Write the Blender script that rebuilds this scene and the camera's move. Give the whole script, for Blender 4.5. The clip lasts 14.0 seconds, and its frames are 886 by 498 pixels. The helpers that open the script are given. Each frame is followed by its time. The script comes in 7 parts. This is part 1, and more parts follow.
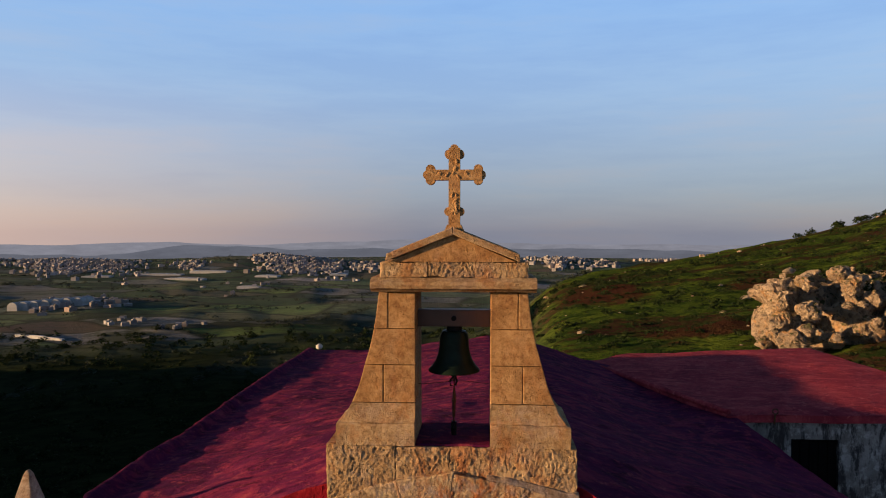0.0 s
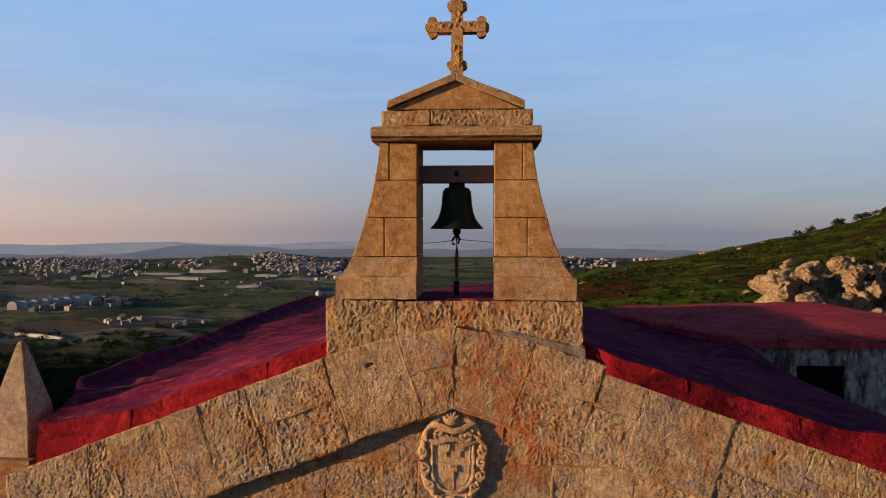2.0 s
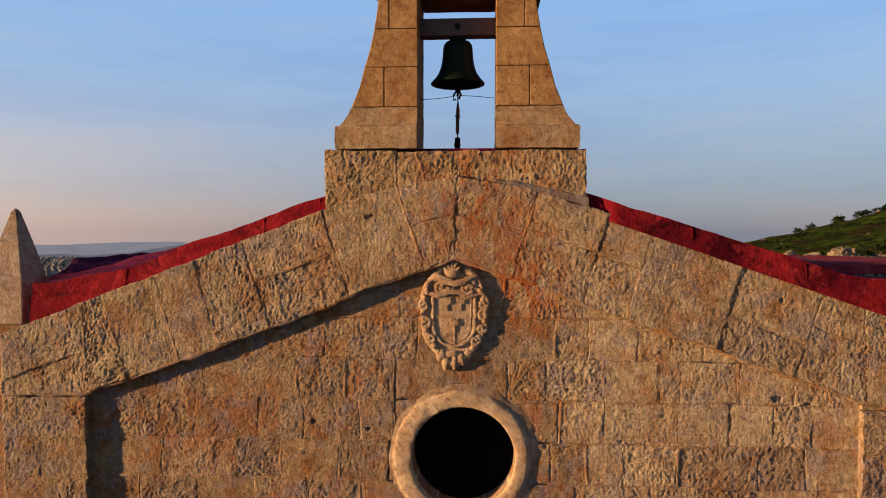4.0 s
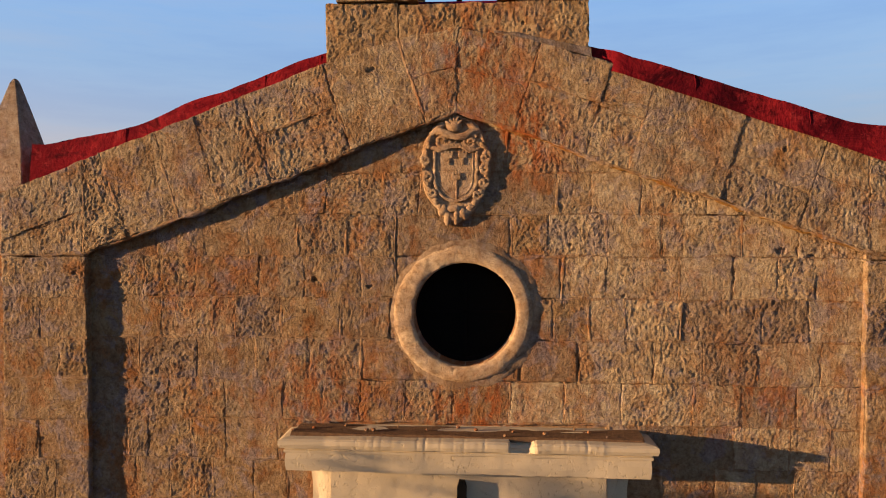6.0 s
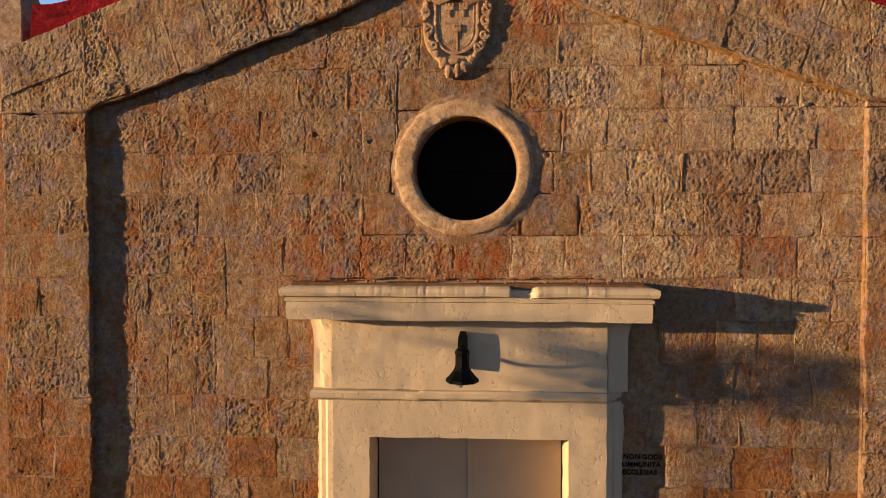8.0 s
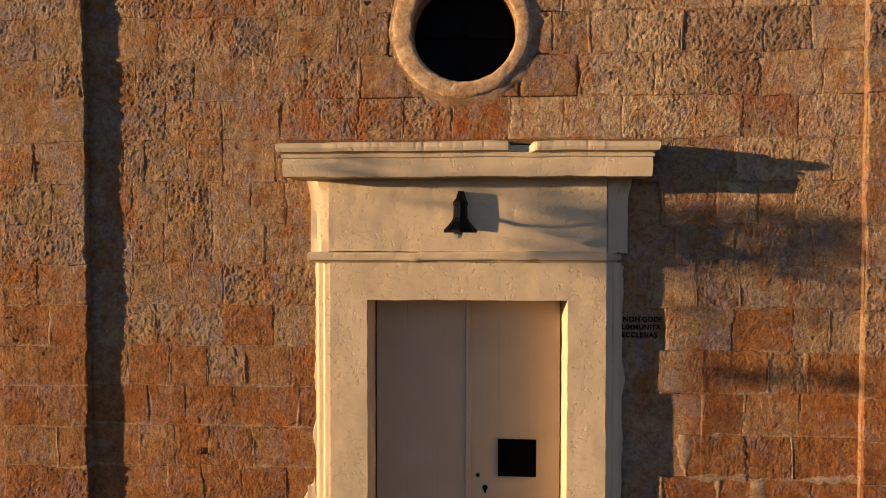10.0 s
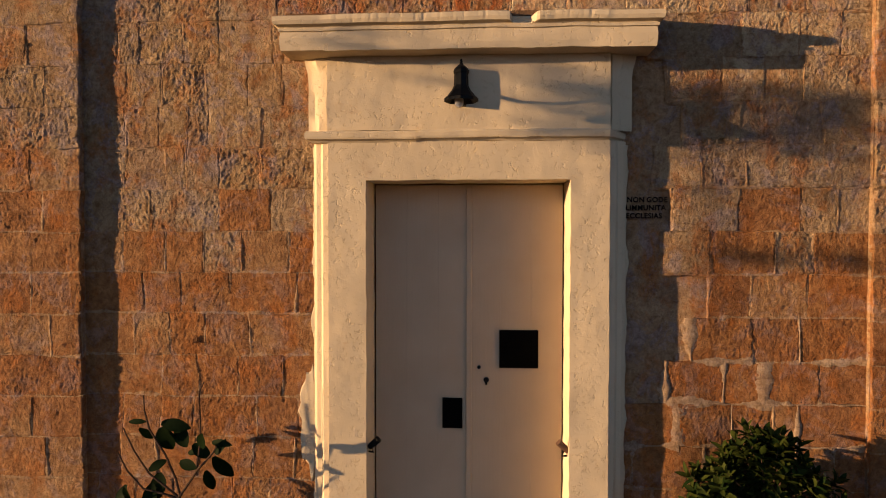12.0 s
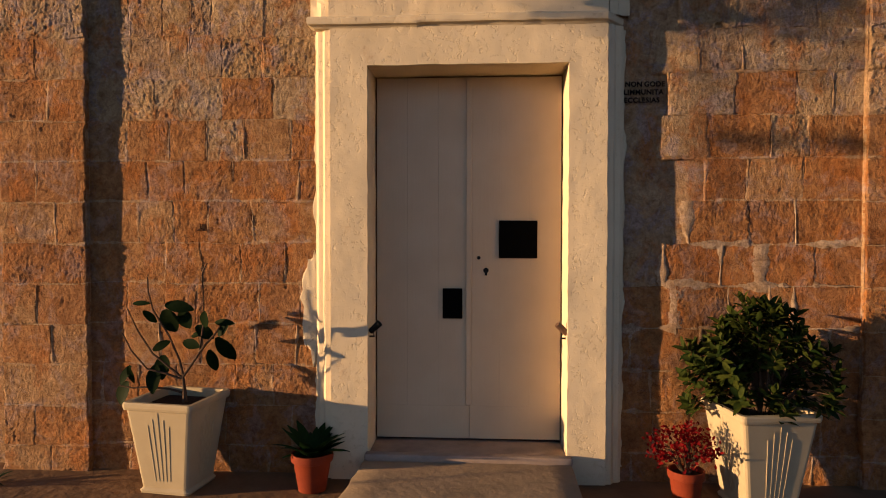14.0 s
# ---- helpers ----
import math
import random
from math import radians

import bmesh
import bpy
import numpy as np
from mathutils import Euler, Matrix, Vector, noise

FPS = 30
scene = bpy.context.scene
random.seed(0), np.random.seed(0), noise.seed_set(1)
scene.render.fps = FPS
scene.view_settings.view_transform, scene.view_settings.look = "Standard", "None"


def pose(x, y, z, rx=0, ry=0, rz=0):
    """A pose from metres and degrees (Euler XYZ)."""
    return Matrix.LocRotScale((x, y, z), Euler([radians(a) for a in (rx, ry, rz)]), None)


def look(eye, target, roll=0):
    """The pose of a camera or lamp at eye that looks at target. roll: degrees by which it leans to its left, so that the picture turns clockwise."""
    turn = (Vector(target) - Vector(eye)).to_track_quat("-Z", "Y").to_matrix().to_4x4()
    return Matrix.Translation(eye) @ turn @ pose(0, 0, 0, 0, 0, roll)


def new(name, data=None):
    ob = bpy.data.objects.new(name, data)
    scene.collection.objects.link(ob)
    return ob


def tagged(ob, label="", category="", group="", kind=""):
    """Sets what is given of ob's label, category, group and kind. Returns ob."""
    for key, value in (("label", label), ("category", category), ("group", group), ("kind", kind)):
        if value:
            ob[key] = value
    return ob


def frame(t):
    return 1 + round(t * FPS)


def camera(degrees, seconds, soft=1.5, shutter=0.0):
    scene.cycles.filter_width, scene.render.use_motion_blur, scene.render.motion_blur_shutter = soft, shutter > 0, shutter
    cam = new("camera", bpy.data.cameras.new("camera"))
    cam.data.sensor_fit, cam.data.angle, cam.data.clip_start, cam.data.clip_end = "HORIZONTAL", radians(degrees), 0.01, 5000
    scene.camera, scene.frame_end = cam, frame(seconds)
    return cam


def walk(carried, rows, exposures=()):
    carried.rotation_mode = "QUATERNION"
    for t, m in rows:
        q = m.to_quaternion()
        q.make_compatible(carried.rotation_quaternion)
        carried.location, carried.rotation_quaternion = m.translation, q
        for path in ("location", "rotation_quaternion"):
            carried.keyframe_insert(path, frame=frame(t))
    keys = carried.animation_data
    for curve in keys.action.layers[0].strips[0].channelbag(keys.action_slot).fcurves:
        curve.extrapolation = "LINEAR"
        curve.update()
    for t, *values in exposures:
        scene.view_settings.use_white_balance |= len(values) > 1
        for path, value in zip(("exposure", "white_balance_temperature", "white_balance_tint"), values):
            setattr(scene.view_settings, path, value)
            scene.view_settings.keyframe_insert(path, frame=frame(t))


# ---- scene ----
# ================= camera =================
cam = camera(67.0, 14.0, soft=1.05)
PATH = [
    (0.0, 0.140, -4.526, 7.853), (0.5, 0.138, -4.504, 7.610), (1.0, 0.134, -4.485, 7.351), (1.5, 0.123, -4.459, 7.112),
    (2.0, 0.120, -4.443, 6.851), (2.5, 0.115, -4.409, 6.619), (3.0, 0.115, -4.386, 6.357), (5.5, 0.108, -4.400, 5.165),
    (6.0, 0.103, -4.390, 4.917), (6.5, 0.085, -4.373, 4.690), (7.0, 0.086, -4.373, 4.439), (7.5, 0.094, -4.385, 4.210),
    (8.0, 0.100, -4.412, 3.958), (10.5, 0.123, -4.381, 2.849), (11.0, 0.137, -4.350, 2.642), (11.5, 0.121, -4.335, 2.452),
    (12.0, 0.107, -4.328, 2.289), (12.5, 0.090, -4.338, 2.116), (13.0, 0.094, -4.363, 1.927), (13.5, 0.120, -4.389, 1.739),
    (14.0, 0.111, -4.399, 1.546),
]
walk(cam, [(t, pose(x, y, z, 88.55, -0.09, 3.52)) for t, x, y, z in PATH], [(0, 1.42, 6150, 9), (2, 1.38, 6150, 9), (6, 1.36, 6150, 9), (11, 1.40, 6150, 9), (14, 1.50, 6150, 9)])

# ================= sky and sun =================
SUN_FROM = Vector((-1.134, -0.28, 0.112)).normalized()   # towards the low evening sun
ELEV = math.asin(SUN_FROM.z)
world = bpy.data.worlds.new("evening_sky")
world.use_nodes = True
scene.world = world
wn = world.node_tree
sky = wn.nodes.new("ShaderNodeTexSky")
sky.sky_type = "NISHITA"
sky.sun_disc = False
sky.sun_elevation = ELEV
sky.sun_rotation = math.atan2(SUN_FROM.x, SUN_FROM.y)
sky.altitude = 200
sky.air_density, sky.dust_density, sky.ozone_density = 1.0, 0.8, 2.0
# evening haze over the clear sky: lavender at the horizon, pale blue above it, thin at the zenith
wc = wn.nodes.new("ShaderNodeTexCoord")
wsep = wn.nodes.new("ShaderNodeSeparateXYZ")
wn.links.new(wc.outputs["Generated"], wsep.inputs[0])
wr = wn.nodes.new("ShaderNodeValToRGB")
wn.links.new(wsep.outputs[2], wr.inputs[0])
HAZE = ((0.0, (0.80, 0.88, 1.26)), (0.035, (0.98, 1.06, 1.50)), (0.10, (1.26, 1.44, 1.98)), (0.20, (1.42, 1.92, 2.80)), (0.34, (1.22, 2.02, 3.42)), (0.42, (0.36, 0.64, 1.20)), (0.60, (0.13, 0.25, 0.50)), (1.0, (0.05, 0.10, 0.22)))
while len(wr.color_ramp.elements) < len(HAZE):
    wr.color_ramp.elements.new(0.5)
for el, (at, c) in zip(wr.color_ramp.elements, HAZE):
    el.position, el.color = at, (*c, 1)
# thin high cloud wisps
wmap = wn.nodes.new("ShaderNodeMapping")
wmap.inputs["Scale"].default_value = (1.2, 1.2, 9.0)
wn.links.new(wc.outputs["Generated"], wmap.inputs[0])
wno = wn.nodes.new("ShaderNodeTexNoise")
wno.inputs["Scale"].default_value, wno.inputs["Detail"].default_value, wno.inputs["Roughness"].default_value = 2.2, 6.0, 0.6
wn.links.new(wmap.outputs[0], wno.inputs["Vector"])
wcr = wn.nodes.new("ShaderNodeValToRGB")
wcr.color_ramp.elements[0].position, wcr.color_ramp.elements[0].color = 0.36, (0.90, 0.92, 0.97, 1)
mid_stop = wcr.color_ramp.elements.new(0.50)
mid_stop.color = (1, 1, 1, 1)
wcr.color_ramp.elements[2].position, wcr.color_ramp.elements[2].color = 0.66, (1.14, 1.02, 0.95, 1)
wn.links.new(wno.outputs[0], wcr.inputs[0])
wmul = wn.nodes.new("ShaderNodeMix")
wmul.data_type, wmul.blend_type = "RGBA", "MULTIPLY"
wmul.inputs[0].default_value = 1.0
wn.links.new(wr.outputs[0], wmul.inputs[6])
wn.links.new(wcr.outputs[0], wmul.inputs[7])
wmix = wn.nodes.new("ShaderNodeMix")
wmix.data_type = "RGBA"
wmix.inputs[0].default_value = 0.78
wn.links.new(sky.outputs[0], wmix.inputs[6])
wn.links.new(wmul.outputs[2], wmix.inputs[7])
wdot = wn.nodes.new("ShaderNodeVectorMath")
wdot.operation = "DOT_PRODUCT"
wdot.inputs[1].default_value = (SUN_FROM.x, SUN_FROM.y, 0.0)
wn.links.new(wc.outputs["Generated"], wdot.inputs[0])
wgl = wn.nodes.new("ShaderNodeMapRange")
wgl.inputs["From Min"].default_value, wgl.inputs["From Max"].default_value, wgl.inputs["To Max"].default_value = -0.15, 1.0, 1.0
wn.links.new(wdot.outputs["Value"], wgl.inputs["Value"])
wlow = wn.nodes.new("ShaderNodeMapRange")
wlow.inputs["From Min"].default_value, wlow.inputs["From Max"].default_value = 0.22, 0.0
wn.links.new(wsep.outputs[2], wlow.inputs["Value"])
wfac = wn.nodes.new("ShaderNodeMath")
wfac.operation = "MULTIPLY"
wn.links.new(wgl.outputs[0], wfac.inputs[0])
wn.links.new(wlow.outputs[0], wfac.inputs[1])
wadd = wn.nodes.new("ShaderNodeMix")
wadd.data_type, wadd.blend_type = "RGBA", "ADD"
wn.links.new(wfac.outputs[0], wadd.inputs[0])
wn.links.new(wmix.outputs[2], wadd.inputs[6])
wadd.inputs[7].default_value = (2.6, 1.35, 0.55, 1)
wn.links.new(wadd.outputs[2], wn.nodes["Background"].inputs[0])
wn.nodes["Background"].inputs[1].default_value = 0.10
sun = new("sun", bpy.data.lights.new("sun", "SUN"))
sun.data.energy = 4.5
sun.data.angle = radians(0.6)
sun.data.color = (1.0, 0.60, 0.285)
sun.matrix_world = look(SUN_FROM * 50, (0, 0, 0))


# ================= materials =================
def rgb(c):
    return (c[0], c[1], c[2], 1.0)


class Nodes:
    """Short hand for a node material."""

    def __init__(self, name):
        self.mat = bpy.data.materials.new(name)
        self.mat.use_nodes = True
        self.t = self.mat.node_tree
        self.bsdf = self.t.nodes["Principled BSDF"]
        self.coord = self.t.nodes.new("ShaderNodeTexCoord")
        self.geo = self.t.nodes.new("ShaderNodeNewGeometry")
        self.info = self.t.nodes.new("ShaderNodeObjectInfo")
        self.pos = self.geo.outputs["Position"]

    def link(self, a, b):
        self.t.links.new(a, b)

    def put(self, sock, v):
        if isinstance(v, bpy.types.NodeSocket):
            self.link(v, sock)
        elif isinstance(v, tuple):
            sock.default_value = rgb(v) if len(sock.default_value) == 4 else v
        else:
            sock.default_value = v

    def noise(self, scale, detail=4.0, rough=0.55, vec=None, stretch=None, distort=0.0):
        v = self.pos if vec is None else vec
        if stretch:
            m = self.t.nodes.new("ShaderNodeMapping")
            m.inputs["Scale"].default_value = stretch
            self.link(v, m.inputs[0])
            v = m.outputs[0]
        n = self.t.nodes.new("ShaderNodeTexNoise")
        self.link(v, n.inputs["Vector"])
        n.inputs["Scale"].default_value, n.inputs["Detail"].default_value, n.inputs["Roughness"].default_value = scale, detail, rough
        n.inputs["Distortion"].default_value = distort
        return n.outputs[0]

    def voronoi(self, scale, feature="F1", out="Distance", vec=None, stretch=None, rand=1.0):
        v = self.pos if vec is None else vec
        if stretch:
            m = self.t.nodes.new("ShaderNodeMapping")
            m.inputs["Scale"].default_value = stretch
            self.link(v, m.inputs[0])
            v = m.outputs[0]
        n = self.t.nodes.new("ShaderNodeTexVoronoi")
        n.feature = feature
        self.link(v, n.inputs["Vector"])
        n.inputs["Scale"].default_value = scale
        n.inputs["Randomness"].default_value = rand
        return n.outputs[out]

    def ramp(self, v, *stops):
        n = self.t.nodes.new("ShaderNodeValToRGB")
        self.link(v, n.inputs[0])
        while len(n.color_ramp.elements) < len(stops):
            n.color_ramp.elements.new(0.5)
        for e, (p, c) in zip(n.color_ramp.elements, stops):
            e.position = p
            e.color = rgb(c) if isinstance(c, tuple) else (c, c, c, 1)
        return n.outputs[0]

    def mix(self, f, a, b, mode="MIX"):
        n = self.t.nodes.new("ShaderNodeMix")
        n.data_type, n.blend_type = "RGBA", mode
        self.put(n.inputs[0], f)
        self.put(n.inputs[6], a)
        self.put(n.inputs[7], b)
        return n.outputs[2]

    def math(self, op, a, b=0.0):
        n = self.t.nodes.new("ShaderNodeMath")
        n.operation = op
        self.put(n.inputs[0], a)
        self.put(n.inputs[1], b)
        return n.outputs[0]

    def bump(self, h, dist, strength=1.0, before=None):
        n = self.t.nodes.new("ShaderNodeBump")
        n.inputs["Distance"].default_value, n.inputs["Strength"].default_value = dist, strength
        self.link(h, n.inputs["Height"])
        if before is not None:
            self.link(before, n.inputs["Normal"])
        return n.outputs[0]

    def done(self, color=None, rough=0.8, metal=0.0, normal=None, spec=0.3):
        if color is not None:
            self.put(self.bsdf.inputs["Base Color"], color)
        self.put(self.bsdf.inputs["Roughness"], rough)
        self.put(self.bsdf.inputs["Metallic"], metal)
        self.put(self.bsdf.inputs["Specular IOR Level"], spec)
        if normal is not None:
            self.link(normal, self.bsdf.inputs["Normal"])
        return self.mat


def limestone(name, tints, rough_relief=0.012, pits=0.010, stain=0.5, grey=0.5, chisel=0.004, own=0.5, dark=0.5):
    """Weathered soft limestone: a tint per stone, clouds of warm and grey patina that run on across the joints, pits and chisel marks."""
    n = Nodes(name)
    k = len(tints)
    rnd = n.info.outputs["Random"]
    base = n.ramp(rnd, *[(i / (k - 1), c) for i, c in enumerate(tints)])
    mean = tuple(sum(c[i] for c in tints) / k for i in range(3))
    warm = (mean[0] * 0.80, mean[1] * 0.60, mean[2] * 0.40)
    cool = (mean[0] * 0.80, mean[1] * 0.86, mean[2] * 1.12)
    pale = (mean[0] * 1.16, mean[1] * 1.18, mean[2] * 1.14)
    patina = n.ramp(n.noise(3.0, 8, 0.72, distort=0.7), (0.36, warm), (0.44, mean), (0.51, pale), (0.57, mean), (0.63, cool))
    base = n.mix(own, patina, base)
    mid = n.noise(8.0, 7, 0.68, distort=0.4)
    fine = n.noise(70.0, 7, 0.75)
    crumb = n.noise(24.0, 9, 0.80, distort=0.5)
    base = n.mix(1.0, base, n.ramp(crumb, (0.36, (0.58, 0.50, 0.44)), (0.50, (0.96, 0.95, 0.94)), (0.64, (1.22, 1.24, 1.26))), "MULTIPLY")
    c = n.mix(n.ramp(mid, (0.36, 0.0), (0.66, 0.8)), n.mix(1.0, base, (1.10, 1.09, 1.07), "MULTIPLY"), n.mix(1.0, base, (0.68, 0.56, 0.45), "MULTIPLY"))
    c = n.mix(n.math("MULTIPLY", n.ramp(n.noise(3.6, 8, 0.74, stretch=(1, 1, 0.75)), (0.50, 0.0), (0.60, 1.0)), stain), c, n.mix(1.0, (0.33, 0.115, 0.026), n.ramp(crumb, (0.36, 0.55), (0.62, 1.15)), "MULTIPLY"))
    c = n.mix(n.math("MULTIPLY", n.ramp(n.noise(5.2, 8, 0.74, distort=0.6), (0.51, 0.0), (0.59, 1.0)), grey), c, n.mix(1.0, (0.25, 0.205, 0.215), n.ramp(crumb, (0.36, 0.45), (0.62, 1.35)), "MULTIPLY"))
    # rust washed down from the apex, beside the arms, and round the window and the hood
    for sx, sz, r, k in STAINS:
        far = n.t.nodes.new("ShaderNodeVectorMath")
        far.operation = "DISTANCE"
        n.link(n.pos, far.inputs[0])
        far.inputs[1].default_value = (sx, 0.0, sz)
        zone = n.ramp(n.math("DIVIDE", far.outputs["Value"], r), (0.3, 1.0), (1.0, 0.0))
        c = n.mix(n.math("MULTIPLY", n.math("MULTIPLY", zone, n.ramp(n.noise(6.0, 8, 0.74, stretch=(1.4, 1, 0.7)), (0.46, 0.0), (0.58, 1.0))), k * stain * 2.0), c, (0.30, 0.092, 0.028))
    # pits: their density differs from place to place and from stone to stone
    wv = n.t.nodes.new("ShaderNodeTexNoise")
    wv.inputs["Scale"].default_value = 22.0
    n.link(n.pos, wv.inputs["Vector"])
    add = n.t.nodes.new("ShaderNodeMix")
    add.data_type, add.blend_type = "RGBA", "LINEAR_LIGHT"
    add.inputs[0].default_value = 0.06
    n.link(n.pos, add.inputs[6])
    n.link(wv.outputs[1], add.inputs[7])
    wob = add.outputs[2]
    shift = n.math("MULTIPLY", n.math("SUBTRACT", n.math("FRACT", n.math("MULTIPLY", rnd, 7.31)), 0.5), 0.16)
    pit = n.math("MAXIMUM", n.ramp(n.voronoi(46.0, vec=wob), (0.06, 0.0), (0.34, 1.0)), n.ramp(n.math("ADD", n.noise(7.0, 5, 0.65), shift), (0.42, 1.0), (0.54, 0.0)))
    speck = n.math("MAXIMUM", n.ramp(n.voronoi(120.0, vec=wob), (0.05, 0.0), (0.35, 1.0)), n.ramp(n.math("ADD", n.noise(10.0, 4, 0.6), shift), (0.42, 1.0), (0.6, 0.0)))
    dirt = n.math("MULTIPLY", n.ramp(n.noise(12.0, 8, 0.78), (0.57, 0.0), (0.70, 0.9)), grey)
    c = n.mix(dirt, c, (0.085, 0.068, 0.058))
    c = n.mix(n.math("MULTIPLY", n.math("SUBTRACT", 1.0, pit), dark), c, (0.10, 0.06, 0.035))
    c = n.mix(n.math("MULTIPLY", n.math("SUBTRACT", 1.0, speck), dark * 0.6), c, (0.12, 0.075, 0.04))
    tool = n.noise(26.0, 4, 0.6, stretch=(1.0, 1.0, 0.3), distort=0.8)
    h = n.math("MULTIPLY", n.noise(1.3, 3), 0.03)
    for src, w in ((mid, rough_relief * 2.2), (tool, chisel * 1.6), (crumb, rough_relief * 1.3), (fine, rough_relief * 1.0), (pit, pits * 0.7), (speck, pits * 0.35)):
        h = n.math("ADD", h, n.math("MULTIPLY", src, w))
    b = n.bump(h, 1.0, 1.0)
    return n.done(c, n.ramp(mid, (0.3, 0.85), (0.7, 0.98)), 0, b, 0.12)


STAINS = ((0.05, 6.05, 0.55, 0.9), (0.36, 5.55, 0.42, 1.0), (0.0, 3.78, 0.55, 0.8), (-0.95, 3.75, 0.6, 0.6), (-1.75, 4.55, 0.5, 0.4), (1.9, 3.9, 0.6, 0.5))
TAN, HONEY, ORANGE, PALE, GREYST, RUST = (0.31, 0.226, 0.136), (0.335, 0.23, 0.116), (0.28, 0.145, 0.062), (0.43, 0.345, 0.238), (0.29, 0.248, 0.2), (0.245, 0.108, 0.04)
LILAC = (0.235, 0.190, 0.165)
M_STONE = limestone("wall_limestone", (TAN, HONEY, PALE, TAN, ORANGE, LILAC, HONEY, GREYST, TAN), 0.012, 0.012, 0.62, 0.62, 0.004, 0.42)
M_STONE_PALE = limestone("pale_limestone", ((0.42, 0.318, 0.196), (0.48, 0.386, 0.252), (0.39, 0.322, 0.232), (0.50, 0.405, 0.268), (0.36, 0.296, 0.228), (0.34, 0.250, 0.150), (0.48, 0.386, 0.252)), 0.011, 0.011, 0.48, 0.55, 0.004, 0.42)
M_STONE_PIT = limestone("honeycombed_limestone", ((0.31, 0.232, 0.158), (0.285, 0.210, 0.145)), 0.014, 0.014, 0.3, 0.6, 0.002, 0.7, 0.5)
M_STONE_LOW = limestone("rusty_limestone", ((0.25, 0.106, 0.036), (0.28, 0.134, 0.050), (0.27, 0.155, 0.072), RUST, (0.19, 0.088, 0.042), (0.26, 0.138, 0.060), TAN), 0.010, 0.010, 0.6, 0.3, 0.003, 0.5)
M_MORTAR = limestone("lime_mortar", ((0.285, 0.196, 0.118), (0.31, 0.218, 0.136)), 0.008, 0.008, 0.62, 0.55, 0.001, 0.4)
M_LIME = limestone("grey_lime_patching", ((0.30, 0.225, 0.155), (0.32, 0.245, 0.175)), 0.006, 0.005, 0.1, 0.25, 0.0, 0.6, 0.2)
M_RAKE = limestone("raking_band_limestone", ((0.45, 0.356, 0.230), (0.46, 0.366, 0.250), (0.33, 0.282, 0.220), (0.41, 0.312, 0.196), (0.34, 0.250, 0.150)), 0.014, 0.014, 0.45, 0.6, 0.002, 0.4)
M_PINNACLE = limestone("pinnacle_limestone", ((0.42, 0.345, 0.275), (0.40, 0.33, 0.26)), 0.01, 0.008, 0.2, 0.3, 0.001, 0.6, 0.3)
M_COTE = limestone("dressed_limestone", ((0.345, 0.208, 0.090), (0.375, 0.236, 0.108), (0.325, 0.188, 0.078)), 0.0022, 0.007, 0.30, 0.05, 0.0004, 0.7, 0.34)
M_FILLET = limestone("yellow_mortar", ((0.33, 0.20, 0.062), (0.28, 0.155, 0.045)), 0.006, 0.006, 0.35, 0.15, 0.001, 0.6, 0.4)
M_COTE_OLD = limestone("eroded_limestone", ((0.365, 0.268, 0.156), (0.325, 0.232, 0.128)), 0.006, 0.010, 0.45, 0.2, 0.0, 0.6, 0.3)
M_CARVED = limestone("carved_limestone", ((0.435, 0.325, 0.215), (0.41, 0.305, 0.20)), 0.005, 0.004, 0.25, 0.12, 0.0, 0.7, 0.2)
M_RING = limestone("ring_limestone", ((0.50, 0.388, 0.262), (0.47, 0.360, 0.240)), 0.006, 0.004, 0.12, 0.2, 0.001, 0.6, 0.15)


def painted_plaster():
    n = Nodes("cream_limewash")
    a, b, d = n.noise(2.2, 5, 0.6), n.noise(9.0, 6, 0.65), n.noise(60.0, 4)
    c = n.mix(n.ramp(a, (0.35, 0.0), (0.7, 1.0)), (0.545, 0.460, 0.325), (0.475, 0.396, 0.275))
    c = n.mix(n.ramp(b, (0.56, 0.0), (0.72, 0.6)), c, (0.55, 0.46, 0.32))
    c = n.mix(n.ramp(n.noise(4.0, 8, 0.78), (0.60, 0.0), (0.68, 0.6)), c, (0.42, 0.315, 0.205))
    c = n.mix(n.ramp(n.noise(17.0, 7, 0.8), (0.64, 0.0), (0.70, 0.45)), c, (0.30, 0.22, 0.14))
    flake = n.ramp(n.noise(5.0, 7, 0.7, distort=0.5), (0.50, 0.0), (0.53, 1.0))
    m = n.bump(a, 0.010, 0.6)
    m = n.bump(b, 0.0040, 0.6, m)
    pock = n.math("MULTIPLY", n.ramp(n.noise(34.0, 5, 0.7), (0.55, 0.0), (0.66, 1.0)), n.ramp(n.noise(3.1, 4, 0.6), (0.44, 0.15), (0.58, 1.0)))
    m = n.bump(flake, 0.0005, 0.5, m)
    m = n.bump(n.math("MULTIPLY", pock, -1.0), 0.004, 0.8, m)
    m = n.bump(d, 0.0006, 0.5, m)
    return n.done(c, 0.85, 0, m, 0.1)


